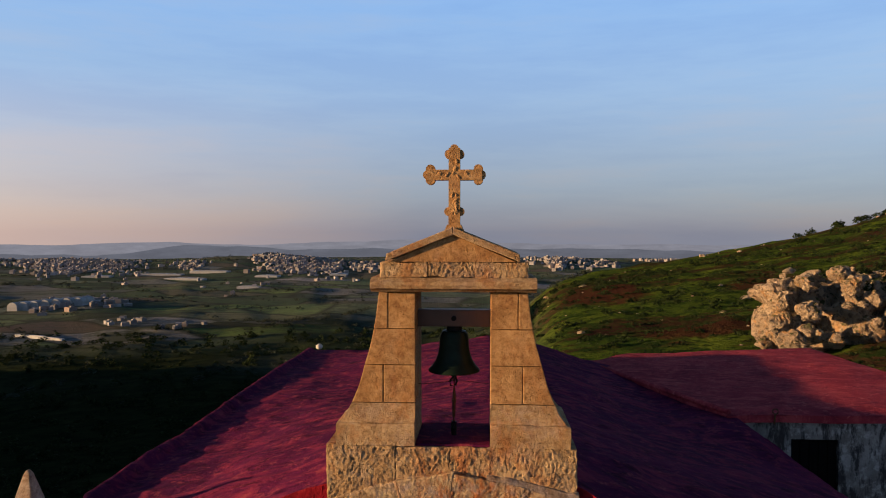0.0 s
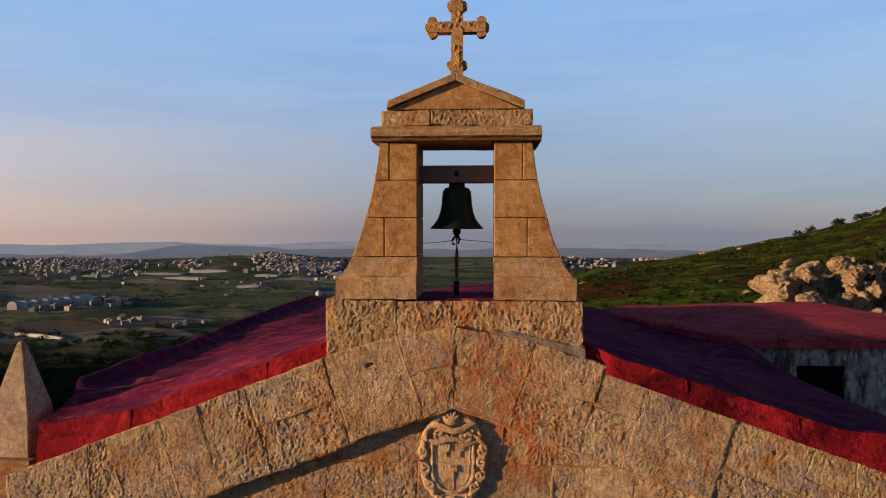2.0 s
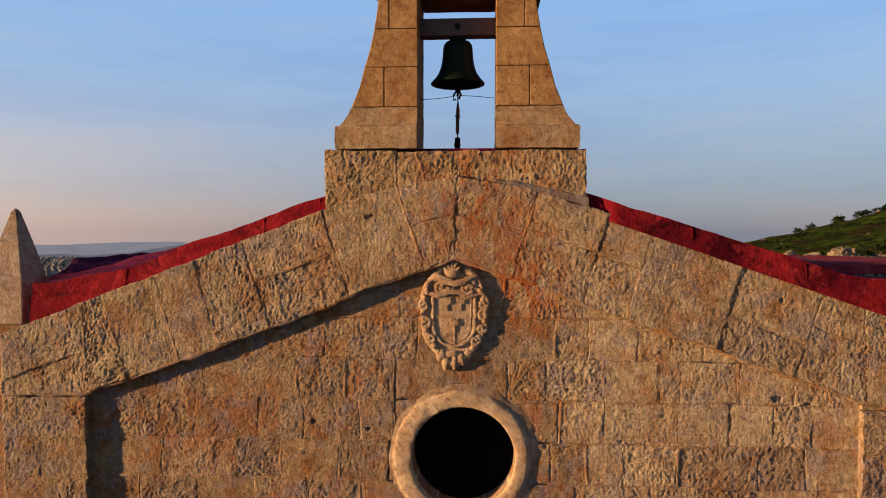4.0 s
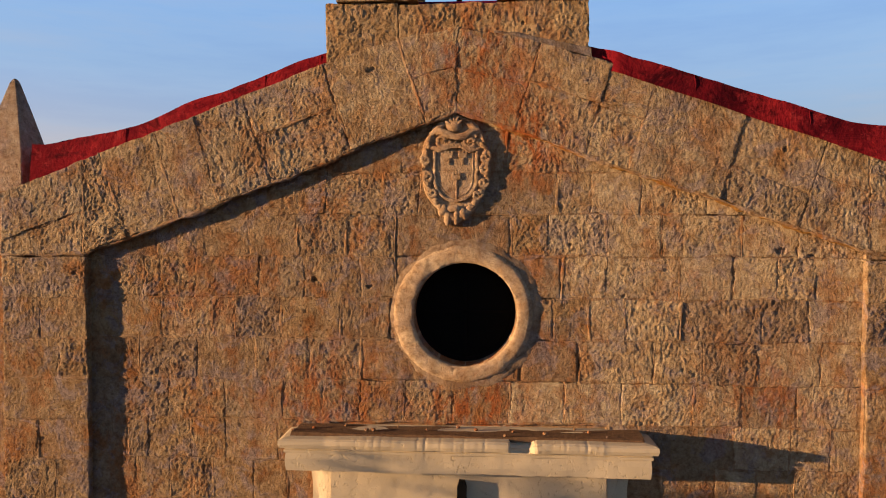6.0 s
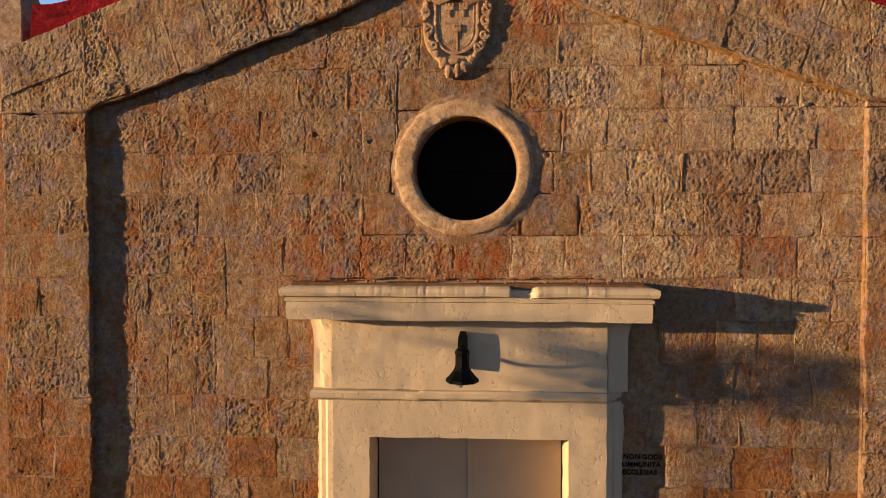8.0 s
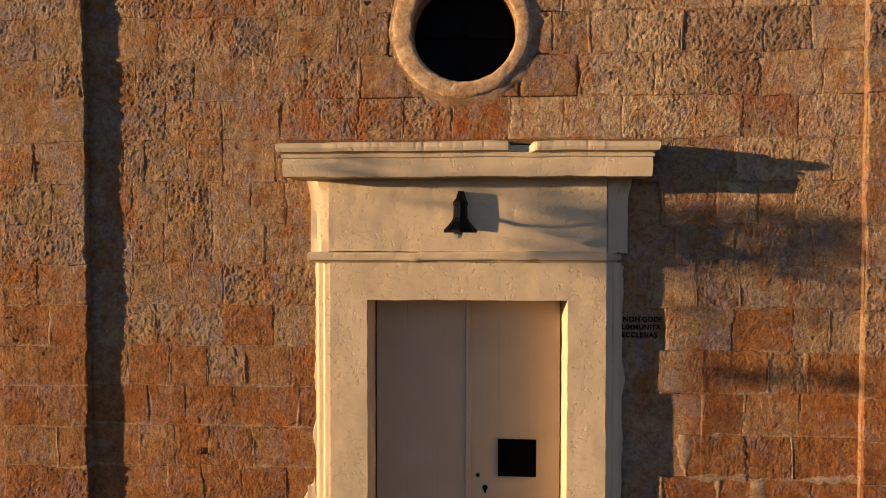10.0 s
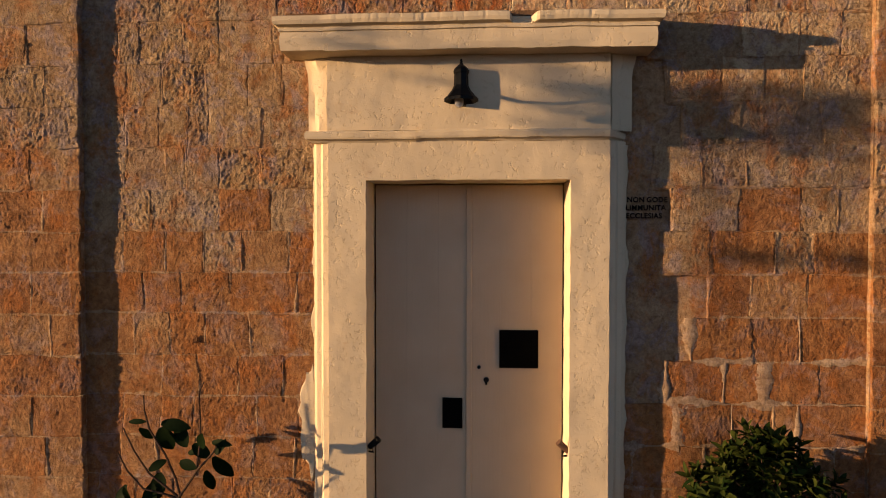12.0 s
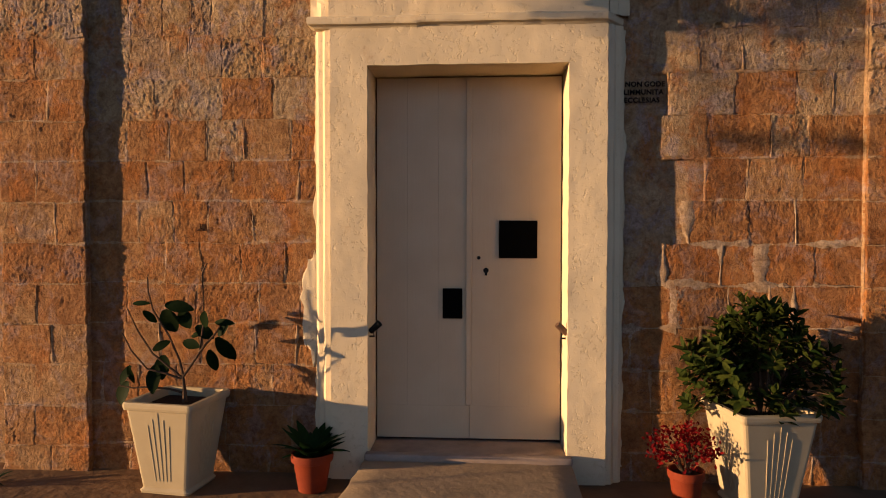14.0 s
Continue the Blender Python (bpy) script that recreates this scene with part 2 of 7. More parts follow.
def old_render():
    """Grey render, flaked in patches, with black mould running down it."""
    n = Nodes("grey_weathered_render")
    a, b = n.noise(2.2, 7, 0.7), n.noise(7.0, 7, 0.72)
    c = n.mix(n.ramp(a, (0.42, 0.0), (0.56, 1.0)), (0.27, 0.25, 0.235), (0.15, 0.135, 0.125))
    c = n.mix(n.ramp(b, (0.52, 0.0), (0.60, 0.9)), c, (0.34, 0.32, 0.30))
    c = n.mix(n.ramp(n.noise(4.5, 8, 0.76, stretch=(1.6, 1.6, 0.5)), (0.47, 0.0), (0.56, 0.95)), c, (0.035, 0.032, 0.032))
    m = n.bump(a, 0.03, 0.8)
    m = n.bump(b, 0.015, 0.8, m)
    return n.done(c, 0.95, 0, m, 0.05)


def painted_wood(name, col, dark):
    n = Nodes(name)
    g = n.noise(9.0, 5, 0.6, stretch=(6, 6, 0.5))
    a = n.noise(2.5, 4)
    c = n.mix(n.ramp(a, (0.35, 0.0), (0.7, 1.0)), col, dark)
    c = n.mix(n.ramp(g, (0.58, 0.0), (0.72, 0.35)), c, dark)
    m = n.bump(g, 0.0018, 0.8)
    return n.done(c, n.ramp(a, (0.3, 0.45), (0.7, 0.62)), 0, m, 0.35)


def red_membrane(name, worn, old, bright, fleck, dark):
    """Liquid roof membrane brushed on in coats: faded, patched and dirty."""
    n = Nodes(name)
    a, b, d = n.noise(0.9, 5, 0.6), n.noise(2.3, 8, 0.76, stretch=(1.0, 1.5, 1), distort=0.8), n.noise(24.0, 5)
    c = n.mix(n.ramp(a, (0.35, 0.0), (0.68, 1.0)), worn, old)
    c = n.mix(n.ramp(b, (0.48, 0.0), (0.60, 0.85)), c, bright)
    c = n.mix(n.ramp(n.noise(3.4, 8, 0.78, stretch=(0.8, 1.5, 1), distort=0.8), (0.52, 0.0), (0.62, 0.8)), c, dark)
    c = n.mix(n.ramp(n.noise(9.0, 8, 0.8), (0.55, 0.0), (0.64, 0.75)), c, fleck)
    c = n.mix(n.ramp(n.noise(13.0, 6, 0.7), (0.58, 0.0), (0.70, 0.6)), c, dark)
    m = n.bump(a, 0.04, 0.5)
    m = n.bump(b, 0.03, 0.8, m)
    m = n.bump(d, 0.008, 0.8, m)
    return n.done(c, 0.92, 0, m, 0.03)


def plain(name, col, col2=None, rough=0.6, metal=0.0, scale=12.0, relief=0.002, spec=0.12):
    n = Nodes(name)
    a = n.noise(scale, 5, 0.6)
    c = n.mix(n.ramp(a, (0.35, 0.0), (0.7, 1.0)), col, col2 or tuple(v * 0.7 for v in col))
    return n.done(c, rough, metal, n.bump(n.noise(scale * 4, 4), relief, 0.7), spec)


def leafy(name, a, b, rough=0.45, trans=0.25):
    n = Nodes(name)
    c = n.mix(n.geo.outputs["Random Per Island"], a, b)
    c = n.mix(n.ramp(n.noise(30.0, 3), (0.4, 0.0), (0.7, 0.5)), c, tuple(v * 0.6 for v in a))
    n.done(c, max(rough, 0.6), 0, None, 0.03)
    t = n.t.nodes.new("ShaderNodeBsdfTranslucent")
    n.link(c, t.inputs[0])
    m = n.t.nodes.new("ShaderNodeMixShader")
    m.inputs[0].default_value = trans
    n.link(n.bsdf.outputs[0], m.inputs[1])
    n.link(t.outputs[0], m.inputs[2])
    n.link(m.outputs[0], n.t.nodes["Material Output"].inputs[0])
    return n.mat


M_PLASTER = painted_plaster()
M_ANNEX = old_render()
M_DOOR = painted_wood("cream_door_paint", (0.45, 0.358, 0.246), (0.41, 0.322, 0.218))
# one membrane, three tones: roof's coloured for shade, edge's and annex's for sun
M_RED = red_membrane("red_roof_membrane", (0.088, 0.0085, 0.042), (0.043, 0.0060, 0.032), (0.19, 0.022, 0.050), (0.27, 0.052, 0.066), (0.024, 0.0035, 0.012))
M_RED_SUNLIT = red_membrane("sunlit_red_membrane", (0.27, 0.034, 0.046), (0.16, 0.017, 0.030), (0.36, 0.058, 0.066), (0.42, 0.095, 0.098), (0.10, 0.012, 0.022))
M_RED_EDGE = red_membrane("red_edge_membrane", (0.170, 0.0070, 0.013), (0.085, 0.0050, 0.010), (0.26, 0.016, 0.021), (0.30, 0.030, 0.034), (0.035, 0.0035, 0.007))
M_IRON = plain("black_iron", (0.004, 0.004, 0.004), rough=0.6, spec=0.15)
M_BLACK = plain("black_plate", (0.002, 0.002, 0.002), rough=0.8, spec=0.03)
M_BRONZE = plain("green_bronze", (0.008, 0.017, 0.010), (0.004, 0.009, 0.006), rough=0.5, metal=0.2, scale=18)
M_BEAM = painted_wood("dark_beam_wood", (0.10, 0.055, 0.035), (0.06, 0.035, 0.025))
M_ROD = plain("rusty_rod", (0.10, 0.045, 0.02), (0.05, 0.022, 0.012), rough=0.8, scale=30)
M_PLANTER = plain("cream_plastic", (0.33, 0.275, 0.182), (0.29, 0.240, 0.156), rough=0.5, scale=5, relief=0.0008)
M_TERRA = plain("terracotta", (0.15, 0.026, 0.009), (0.12, 0.020, 0.008), rough=0.75, scale=14)
M_SOIL = plain("potting_soil", (0.03, 0.02, 0.014), (0.015, 0.01, 0.008), rough=0.95, scale=40, relief=0.012)
M_BARK = plain("twig_bark", (0.07, 0.043, 0.027), (0.04, 0.025, 0.017), rough=0.9, scale=40, relief=0.004)
M_LEAF = leafy("broad_leaf", (0.004, 0.011, 0.003), (0.009, 0.018, 0.004), 0.45, 0.10)
M_SHRUB = leafy("shrub_leaf", (0.007, 0.017, 0.004), (0.046, 0.056, 0.010), 0.5, 0.16)
M_SUCC = leafy("strap_leaf", (0.006, 0.019, 0.005), (0.011, 0.029, 0.007), 0.45, 0.12)
M_FLOWER = leafy("red_flower", (0.14, 0.004, 0.004), (0.07, 0.003, 0.005), 0.6)
M_SILL = plain("worn_marble", (0.28, 0.22, 0.185), (0.19, 0.145, 0.12), rough=0.6, scale=6)
M_STEP = plain("worn_step_stone", (0.27, 0.205, 0.140), (0.20, 0.150, 0.102), rough=0.9, scale=5, relief=0.006)
M_DIRT = plain("brown_dirt", (0.17, 0.10, 0.055), (0.10, 0.06, 0.035), rough=1.0, scale=30, relief=0.01)
M_PAVE = plain("dusty_paving", (0.170, 0.098, 0.052), (0.105, 0.062, 0.034), rough=0.9, scale=4, relief=0.01)
M_PAINT = plain("black_wall_paint", (0.006, 0.005, 0.005), rough=0.9, spec=0.02)
M_WHITEBULB = plain("white_glass_bulb", (0.8, 0.78, 0.72), (0.75, 0.73, 0.68), rough=0.25)
# near-black: the lack of light inside is put into this colour
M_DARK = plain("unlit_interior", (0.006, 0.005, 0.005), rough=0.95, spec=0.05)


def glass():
    n = Nodes("dark_room_glass")
    # opaque near-black: the dark room behind is put into the pane's colour
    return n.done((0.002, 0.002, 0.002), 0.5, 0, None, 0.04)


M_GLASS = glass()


# ================= mesh helpers =================
def mesh_of(name, bm, mat=None, smooth=False, sharp=35):
    me = bpy.data.meshes.new(name)
    bmesh.ops.recalc_face_normals(bm, faces=bm.faces)
    bm.to_mesh(me)
    bm.free()
    if mat:
        me.materials.append(mat)
    if smooth:
        me.shade_smooth()
        me.set_sharp_from_angle(angle=radians(sharp))
    return me


def part(name, bm, material, parent, label="", smooth=False):
    """Links a bmesh as one mesh object under a thing or a part."""
    ob = new(name, mesh_of(name, bm, material, smooth))
    ob.parent = parent
    if label:
        tagged(ob, label)
    return ob


def thing(name, label, category, at=(0, 0, 0), kind="", group=""):
    ob = new(name)
    ob.empty_display_size = 0.1
    ob.location = at
    return tagged(ob, label, category, group, kind)


def box(bm, x0, x1, y0, y1, z0, z1, bevel=0.0, m=None):
    g = bmesh.ops.create_cube(bm, size=1.0, matrix=Matrix.Translation(((x0 + x1) / 2, (y0 + y1) / 2, (z0 + z1) / 2)) @ Matrix.Diagonal((x1 - x0, y1 - y0, z1 - z0, 1)))
    vs = g["verts"]
    if bevel:
        es = list({e for v in vs for e in v.link_edges})
        r = bmesh.ops.bevel(bm, geom=es, offset=bevel, segments=2, affect="EDGES", profile=0.5)
        vs = list({v for f in r["faces"] for v in f.verts} | {v for v in vs if v.is_valid})
    if m is not None:
        bmesh.ops.transform(bm, matrix=m, verts=vs)
    return vs


def prism(bm, poly, y0, y1):
    """A polygon in x and z, pushed from y0 to y1."""
    a = [bm.verts.new((x, y0, z)) for x, z in poly]
    b = [bm.verts.new((x, y1, z)) for x, z in poly]
    bm.faces.new(a)
    bm.faces.new(b[::-1])
    for i in range(len(a)):
        j = (i + 1) % len(a)
        bm.faces.new((a[j], a[i], b[i], b[j]))
    return a + b


def lathe(bm, profile, segs=32, at=(0, 0, 0), close=False):
    rings = []
    for r, z in profile:
        rings.append([bm.verts.new((at[0] + r * math.cos(2 * math.pi * i / segs), at[1] + r * math.sin(2 * math.pi * i / segs), at[2] + z)) for i in range(segs)])
    for a, b in zip(rings, rings[1:]):
        for i in range(segs):
            j = (i + 1) % segs
            bm.faces.new((a[i], a[j], b[j], b[i]))
    if close:
        bm.faces.new(rings[0][::-1])
        bm.faces.new(rings[-1])
    return rings


def tube(bm, pts, radii, segs=8):
    """A round bar along points, with its own radius at each."""
    pts = [Vector(p) for p in pts]
    rings = []
    for i, p in enumerate(pts):
        d = (pts[min(i + 1, len(pts) - 1)] - pts[max(i - 1, 0)]).normalized()
        q = d.to_track_quat("Z", "Y")
        r = radii[i] if isinstance(radii, (list, tuple)) else radii
        rings.append([bm.verts.new(p + q @ Vector((r * math.cos(2 * math.pi * k / segs), r * math.sin(2 * math.pi * k / segs), 0))) for k in range(segs)])
    for a, b in zip(rings, rings[1:]):
        for k in range(segs):
            bm.faces.new((a[k], a[(k + 1) % segs], b[(k + 1) % segs], b[k]))
    bm.faces.new(rings[0][::-1])
    bm.faces.new(rings[-1])


def clip_poly(poly, a, b, c):
    """The part of a convex polygon where a*x + b*z <= c."""
    out = []
    for i, p in enumerate(poly):
        q = poly[(i + 1) % len(poly)]
        dp, dq = a * p[0] + b * p[1] - c, a * q[0] + b * q[1] - c
        if dp <= 0:
            out.append(p)
        if (dp < 0 < dq) or (dq < 0 < dp):
            s = dp / (dp - dq)
            out.append((p[0] + s * (q[0] - p[0]), p[1] + s * (q[1] - p[1])))
    return out


def area(poly):
    return 0.5 * abs(sum(p[0] * q[1] - q[0] * p[1] for p, q in zip(poly, poly[1:] + poly[:1])))


# deep holes eaten or knocked into the wall: place and radius
HOLES = ((1.975, 4.80, 0.034), (1.985, 5.44, 0.016), (2.20, 4.76, 0.016), (-0.62, 5.97, 0.024), (-1.02, 4.60, 0.018), (-0.66, 4.56, 0.020), (1.60, 2.86, 0.024))


def relief(x, z, rough, seed):
    """Depth of worn limestone at a place of a wall face: swells that run on from stone to stone, grain, and pits eaten by the weather."""
    v = Vector((x, seed, z))
    h = 0.0030 * noise.fractal(Vector((x, 0, z)) * 3.2, 0.8, 2.1, 3)
    h += 0.0030 * noise.fractal(v * 9.0, 0.7, 2.1, 3)
    h += 0.0035 * noise.fractal(Vector((x * 58, seed, z * 46)), 0.5, 2.0, 2)
    eaten = noise.noise(v * 5.0 + Vector((0, 9, 0))) - 0.38 + 0.55 * (rough - 1)
    if eaten > 0.0:
        d = noise.voronoi(v * 70.0 + 0.5 * noise.noise_vector(v * 30))[0][0]
        h += 0.0036 * max(0.0, 1 - d / 0.50) * min(1.0, eaten * 3.0)
    d = noise.voronoi(v * 11.0)[0][0]
    if d < 0.15 and noise.noise(v * 2.3) > 0.32:
        h += 0.016 * min(1.0, (0.15 - d) * 12)
    for hx, hz, r in HOLES:
        d = math.hypot(x - hx, (z - hz) * 1.3)
        if d < 2.2 * r:
            d += 0.9 * r * noise.noise(Vector((x * 45, hx, z * 45)))
            h += 0.035 * max(0.0, 1 - (d / r) ** 2) ** 0.7 if d < r else 0.0
    return h * rough


def sway(x, z):
    """Slow wander of the courses and joints from the true line."""
    return x + 0.018 * noise.noise(Vector((x * 2.6, 7, z * 2.6))), z + 0.012 * noise.noise(Vector((x * 1.9, 5, z * 2.4)))


def stone_bm(poly, front, back, rng, gap=0.0025, rough=1.0, cell=0.0063):
    """One stone of a wall face: its polygon in x and z, a worn front at y = front, its edges running back to y = back."""
    bm = bmesh.new()
    seed = rng.uniform(0, 50)
    cx, cz = sum(p[0] for p in poly) / len(poly), sum(p[1] for p in poly) / len(poly)
    w = max(max(abs(q[0] - cx) for q in poly), 0.02)
    h = max(max(abs(q[1] - cz) for q in poly), 0.02)
    poly = [(cx + (x - cx) * (1 - gap / w), cz + (z - cz) * (1 - gap / h)) for x, z in poly]
    tilt, tip = rng.uniform(-0.010, 0.010), rng.uniform(-0.012, 0.012)

    def vert(x, z, edge):
        worn = 0.003 * (0.6 + noise.noise(Vector((x * 22, seed, z * 22)))) if edge else 0.0
        y = front + tilt * (x - cx) + tip * (z - cz) + relief(x, z, rough, seed) + worn
        u, w = sway(x, z)
        u += 0.010 * noise.noise(Vector((x * 8, 3, z * 8 + seed))) + 0.004 * noise.noise(Vector((x * 34, 3, z * 34)))
        w += 0.010 * noise.noise(Vector((x * 8, 8, z * 8 + seed))) + 0.004 * noise.noise(Vector((x * 34, 8, z * 34)))
        return bm.verts.new((u, y, w))

    if len(poly) == 4:
        a, b, c, d = poly
        nu = max(2, round((math.dist(a, b) + math.dist(d, c)) / 2 / cell))
        nv = max(2, round((math.dist(a, d) + math.dist(b, c)) / 2 / cell))
        g = [[None] * (nu + 1) for _ in range(nv + 1)]
        for j in range(nv + 1):
            t = j / nv
            for i in range(nu + 1):
                s = i / nu
                x = (a[0] * (1 - s) + b[0] * s) * (1 - t) + (d[0] * (1 - s) + c[0] * s) * t
                z = (a[1] * (1 - s) + b[1] * s) * (1 - t) + (d[1] * (1 - s) + c[1] * s) * t
                g[j][i] = vert(x, z, i in (0, nu) or j in (0, nv))
        for j in range(nv):
            for i in range(nu):
                bm.faces.new((g[j][i], g[j][i + 1], g[j + 1][i + 1], g[j + 1][i]))
        ring = g[0] + [g[j][nu] for j in range(1, nv + 1)] + g[nv][nu - 1::-1] + [g[j][0] for j in range(nv - 1, 0, -1)]
    else:
        dense = []
        for i, p in enumerate(poly):
            q = poly[(i + 1) % len(poly)]
            k = max(1, round(math.dist(p, q) / cell))
            dense += [(p[0] + (q[0] - p[0]) * s / k, p[1] + (q[1] - p[1]) * s / k) for s in range(k)]
        n = len(dense)
        rows = max(2, round(min(w, h) / cell))
        prev = ring = [vert(x, z, True) for x, z in dense]
        for r in range(1, rows):
            s = 1 - r / rows
            cur = [vert(cx + (x - cx) * s, cz + (z - cz) * s, False) for x, z in dense]
            for i in range(n):
                bm.faces.new((prev[i], prev[(i + 1) % n], cur[(i + 1) % n], cur[i]))
            prev = cur
        m = vert(cx, cz, False)
        for i in range(n):
            bm.faces.new((prev[i], prev[(i + 1) % n], m))
    low = [bm.verts.new((v.co.x, back, v.co.z)) for v in ring]
    for i in range(len(ring)):
        j = (i + 1) % len(ring)
        bm.faces.new((ring[i], low[i], low[j], ring[j]))
    return bm

# ================= the land =================
def smooth01(a, b, v):
    t = min(max((v - a) / (b - a), 0.0), 1.0)
    return t * t * (3 - 2 * t)


HILL = ((-0.2, -42), (0.02, -24), (0.08, -15.5), (0.16, -9), (0.28, -2.5), (0.40, 4), (0.48, 9), (0.55, 17), (0.7, 26), (1.2, 34), (1.9, 20), (2.6, 0))


def hill_top(a):
    for (a0, h0), (a1, h1) in zip(HILL, HILL[1:]):
        if a <= a1:
            s = max((a - a0) / (a1 - a0), 0)
            return h0 + (h1 - h0) * s
    return 0.0


def land(x, y):
    """Height of the ground: a terrace at the chapel, a valley beyond it, a green hill on one side."""
    r = math.hypot(x, y)
    a = math.atan2(x, y)
    lump = noise.fractal(Vector((x * 0.012, y * 0.012, 3.1)), 1.0, 2.1, 5)
    small = noise.fractal(Vector((x * 0.09, y * 0.09, 7.7)), 1.0, 2.1, 4)
    valley = -60 * (1 - math.exp(-max(r - 9, 0) / 140)) + lump * min(r * 0.012, 5.0)
    # an unseen ridge, added to the west, keeps the near valley in evening shade
    west = math.exp(-((x + 300) / 85) ** 2) * smooth01(-420, -250, y) * (1 - smooth01(170, 280, y))
    valley = max(valley, -60 + 76 * west)
    # low rises that carry the villages
    for bx, by, rad, top in ((-470, 1360, 170, 17), (-930, 1330, 230, 10), (140, 1400, 150, 12)):
        valley += top * math.exp(-((x - bx) ** 2 + (y - by) ** 2) / rad ** 2)
    if r > 1500:
        valley -= (r - 1500) * 0.03
    side = hill_top(a) if a > -0.2 else (-42 if a > -2.0 else 0)
    if r < 300:
        hill = -0.5 - 7.5 * smooth01(12, 60, r) + (side + 8.0) * (r / 300) ** 1.35 + small * min(r * 0.012, 0.9) + lump * min(r * 0.01, 1.5)
    else:
        hill = side - (r - 300) * 0.16 + lump * 2
    w = smooth01(-0.10, 0.13, a) * (1 - smooth01(2.2, 2.9, a))
    h = valley * (1 - w) + (max(hill, valley) if r > 300 else hill) * w
    flat = 1 - smooth01(9, 16, math.hypot(x * 0.95, y - 2.0))
    behind = smooth01(-4, -14, y)
    h = h * (1 - behind) + behind * max(h, -1.0 - 0.02 * r)
    return h * (1 - flat) - 0.14 * flat


def build_ground():
    angles, a = [], -math.pi
    while a < math.pi - 0.004:
        angles.append(a)
        a += 0.009 if -0.75 < a < 0.75 else 0.06
    radii, r = [0.0], 1.5
    while r < 4600:
        radii.append(r)
        r = r * 1.045 + 0.25
    bm = bmesh.new()
    lay = bm.verts.layers.float.new("hillside")
    scrub_shade = bm.verts.layers.float.new("scrub")
    rows = []
    for r in radii[1:]:
        row = []
        for a in angles:
            x, y = r * math.sin(a), r * math.cos(a)
            v = bm.verts.new((x, y, land(x, y)))
            v[lay] = smooth01(-0.03, 0.12, a + 0.05 * noise.noise(Vector((x * 0.02, y * 0.02, 0)))) * (1 - smooth01(300, 420, r))
            v[scrub_shade] = (1 - smooth01(230, 640, r + 130 * noise.noise(Vector((x * 0.012, y * 0.012, 4))))) * (1 - v[lay])
            row.append(v)
        rows.append(row)
    mid = bm.verts.new((0, 0, -0.14))
    n = len(angles)
    for i in range(n):
        j = (i + 1) % n
        bm.faces.new((mid, rows[0][i], rows[0][j]))
        for p, q in zip(rows, rows[1:]):
            bm.faces.new((p[i], q[i], q[j], p[j]))
    return mesh_of("ground", bm, None, True)


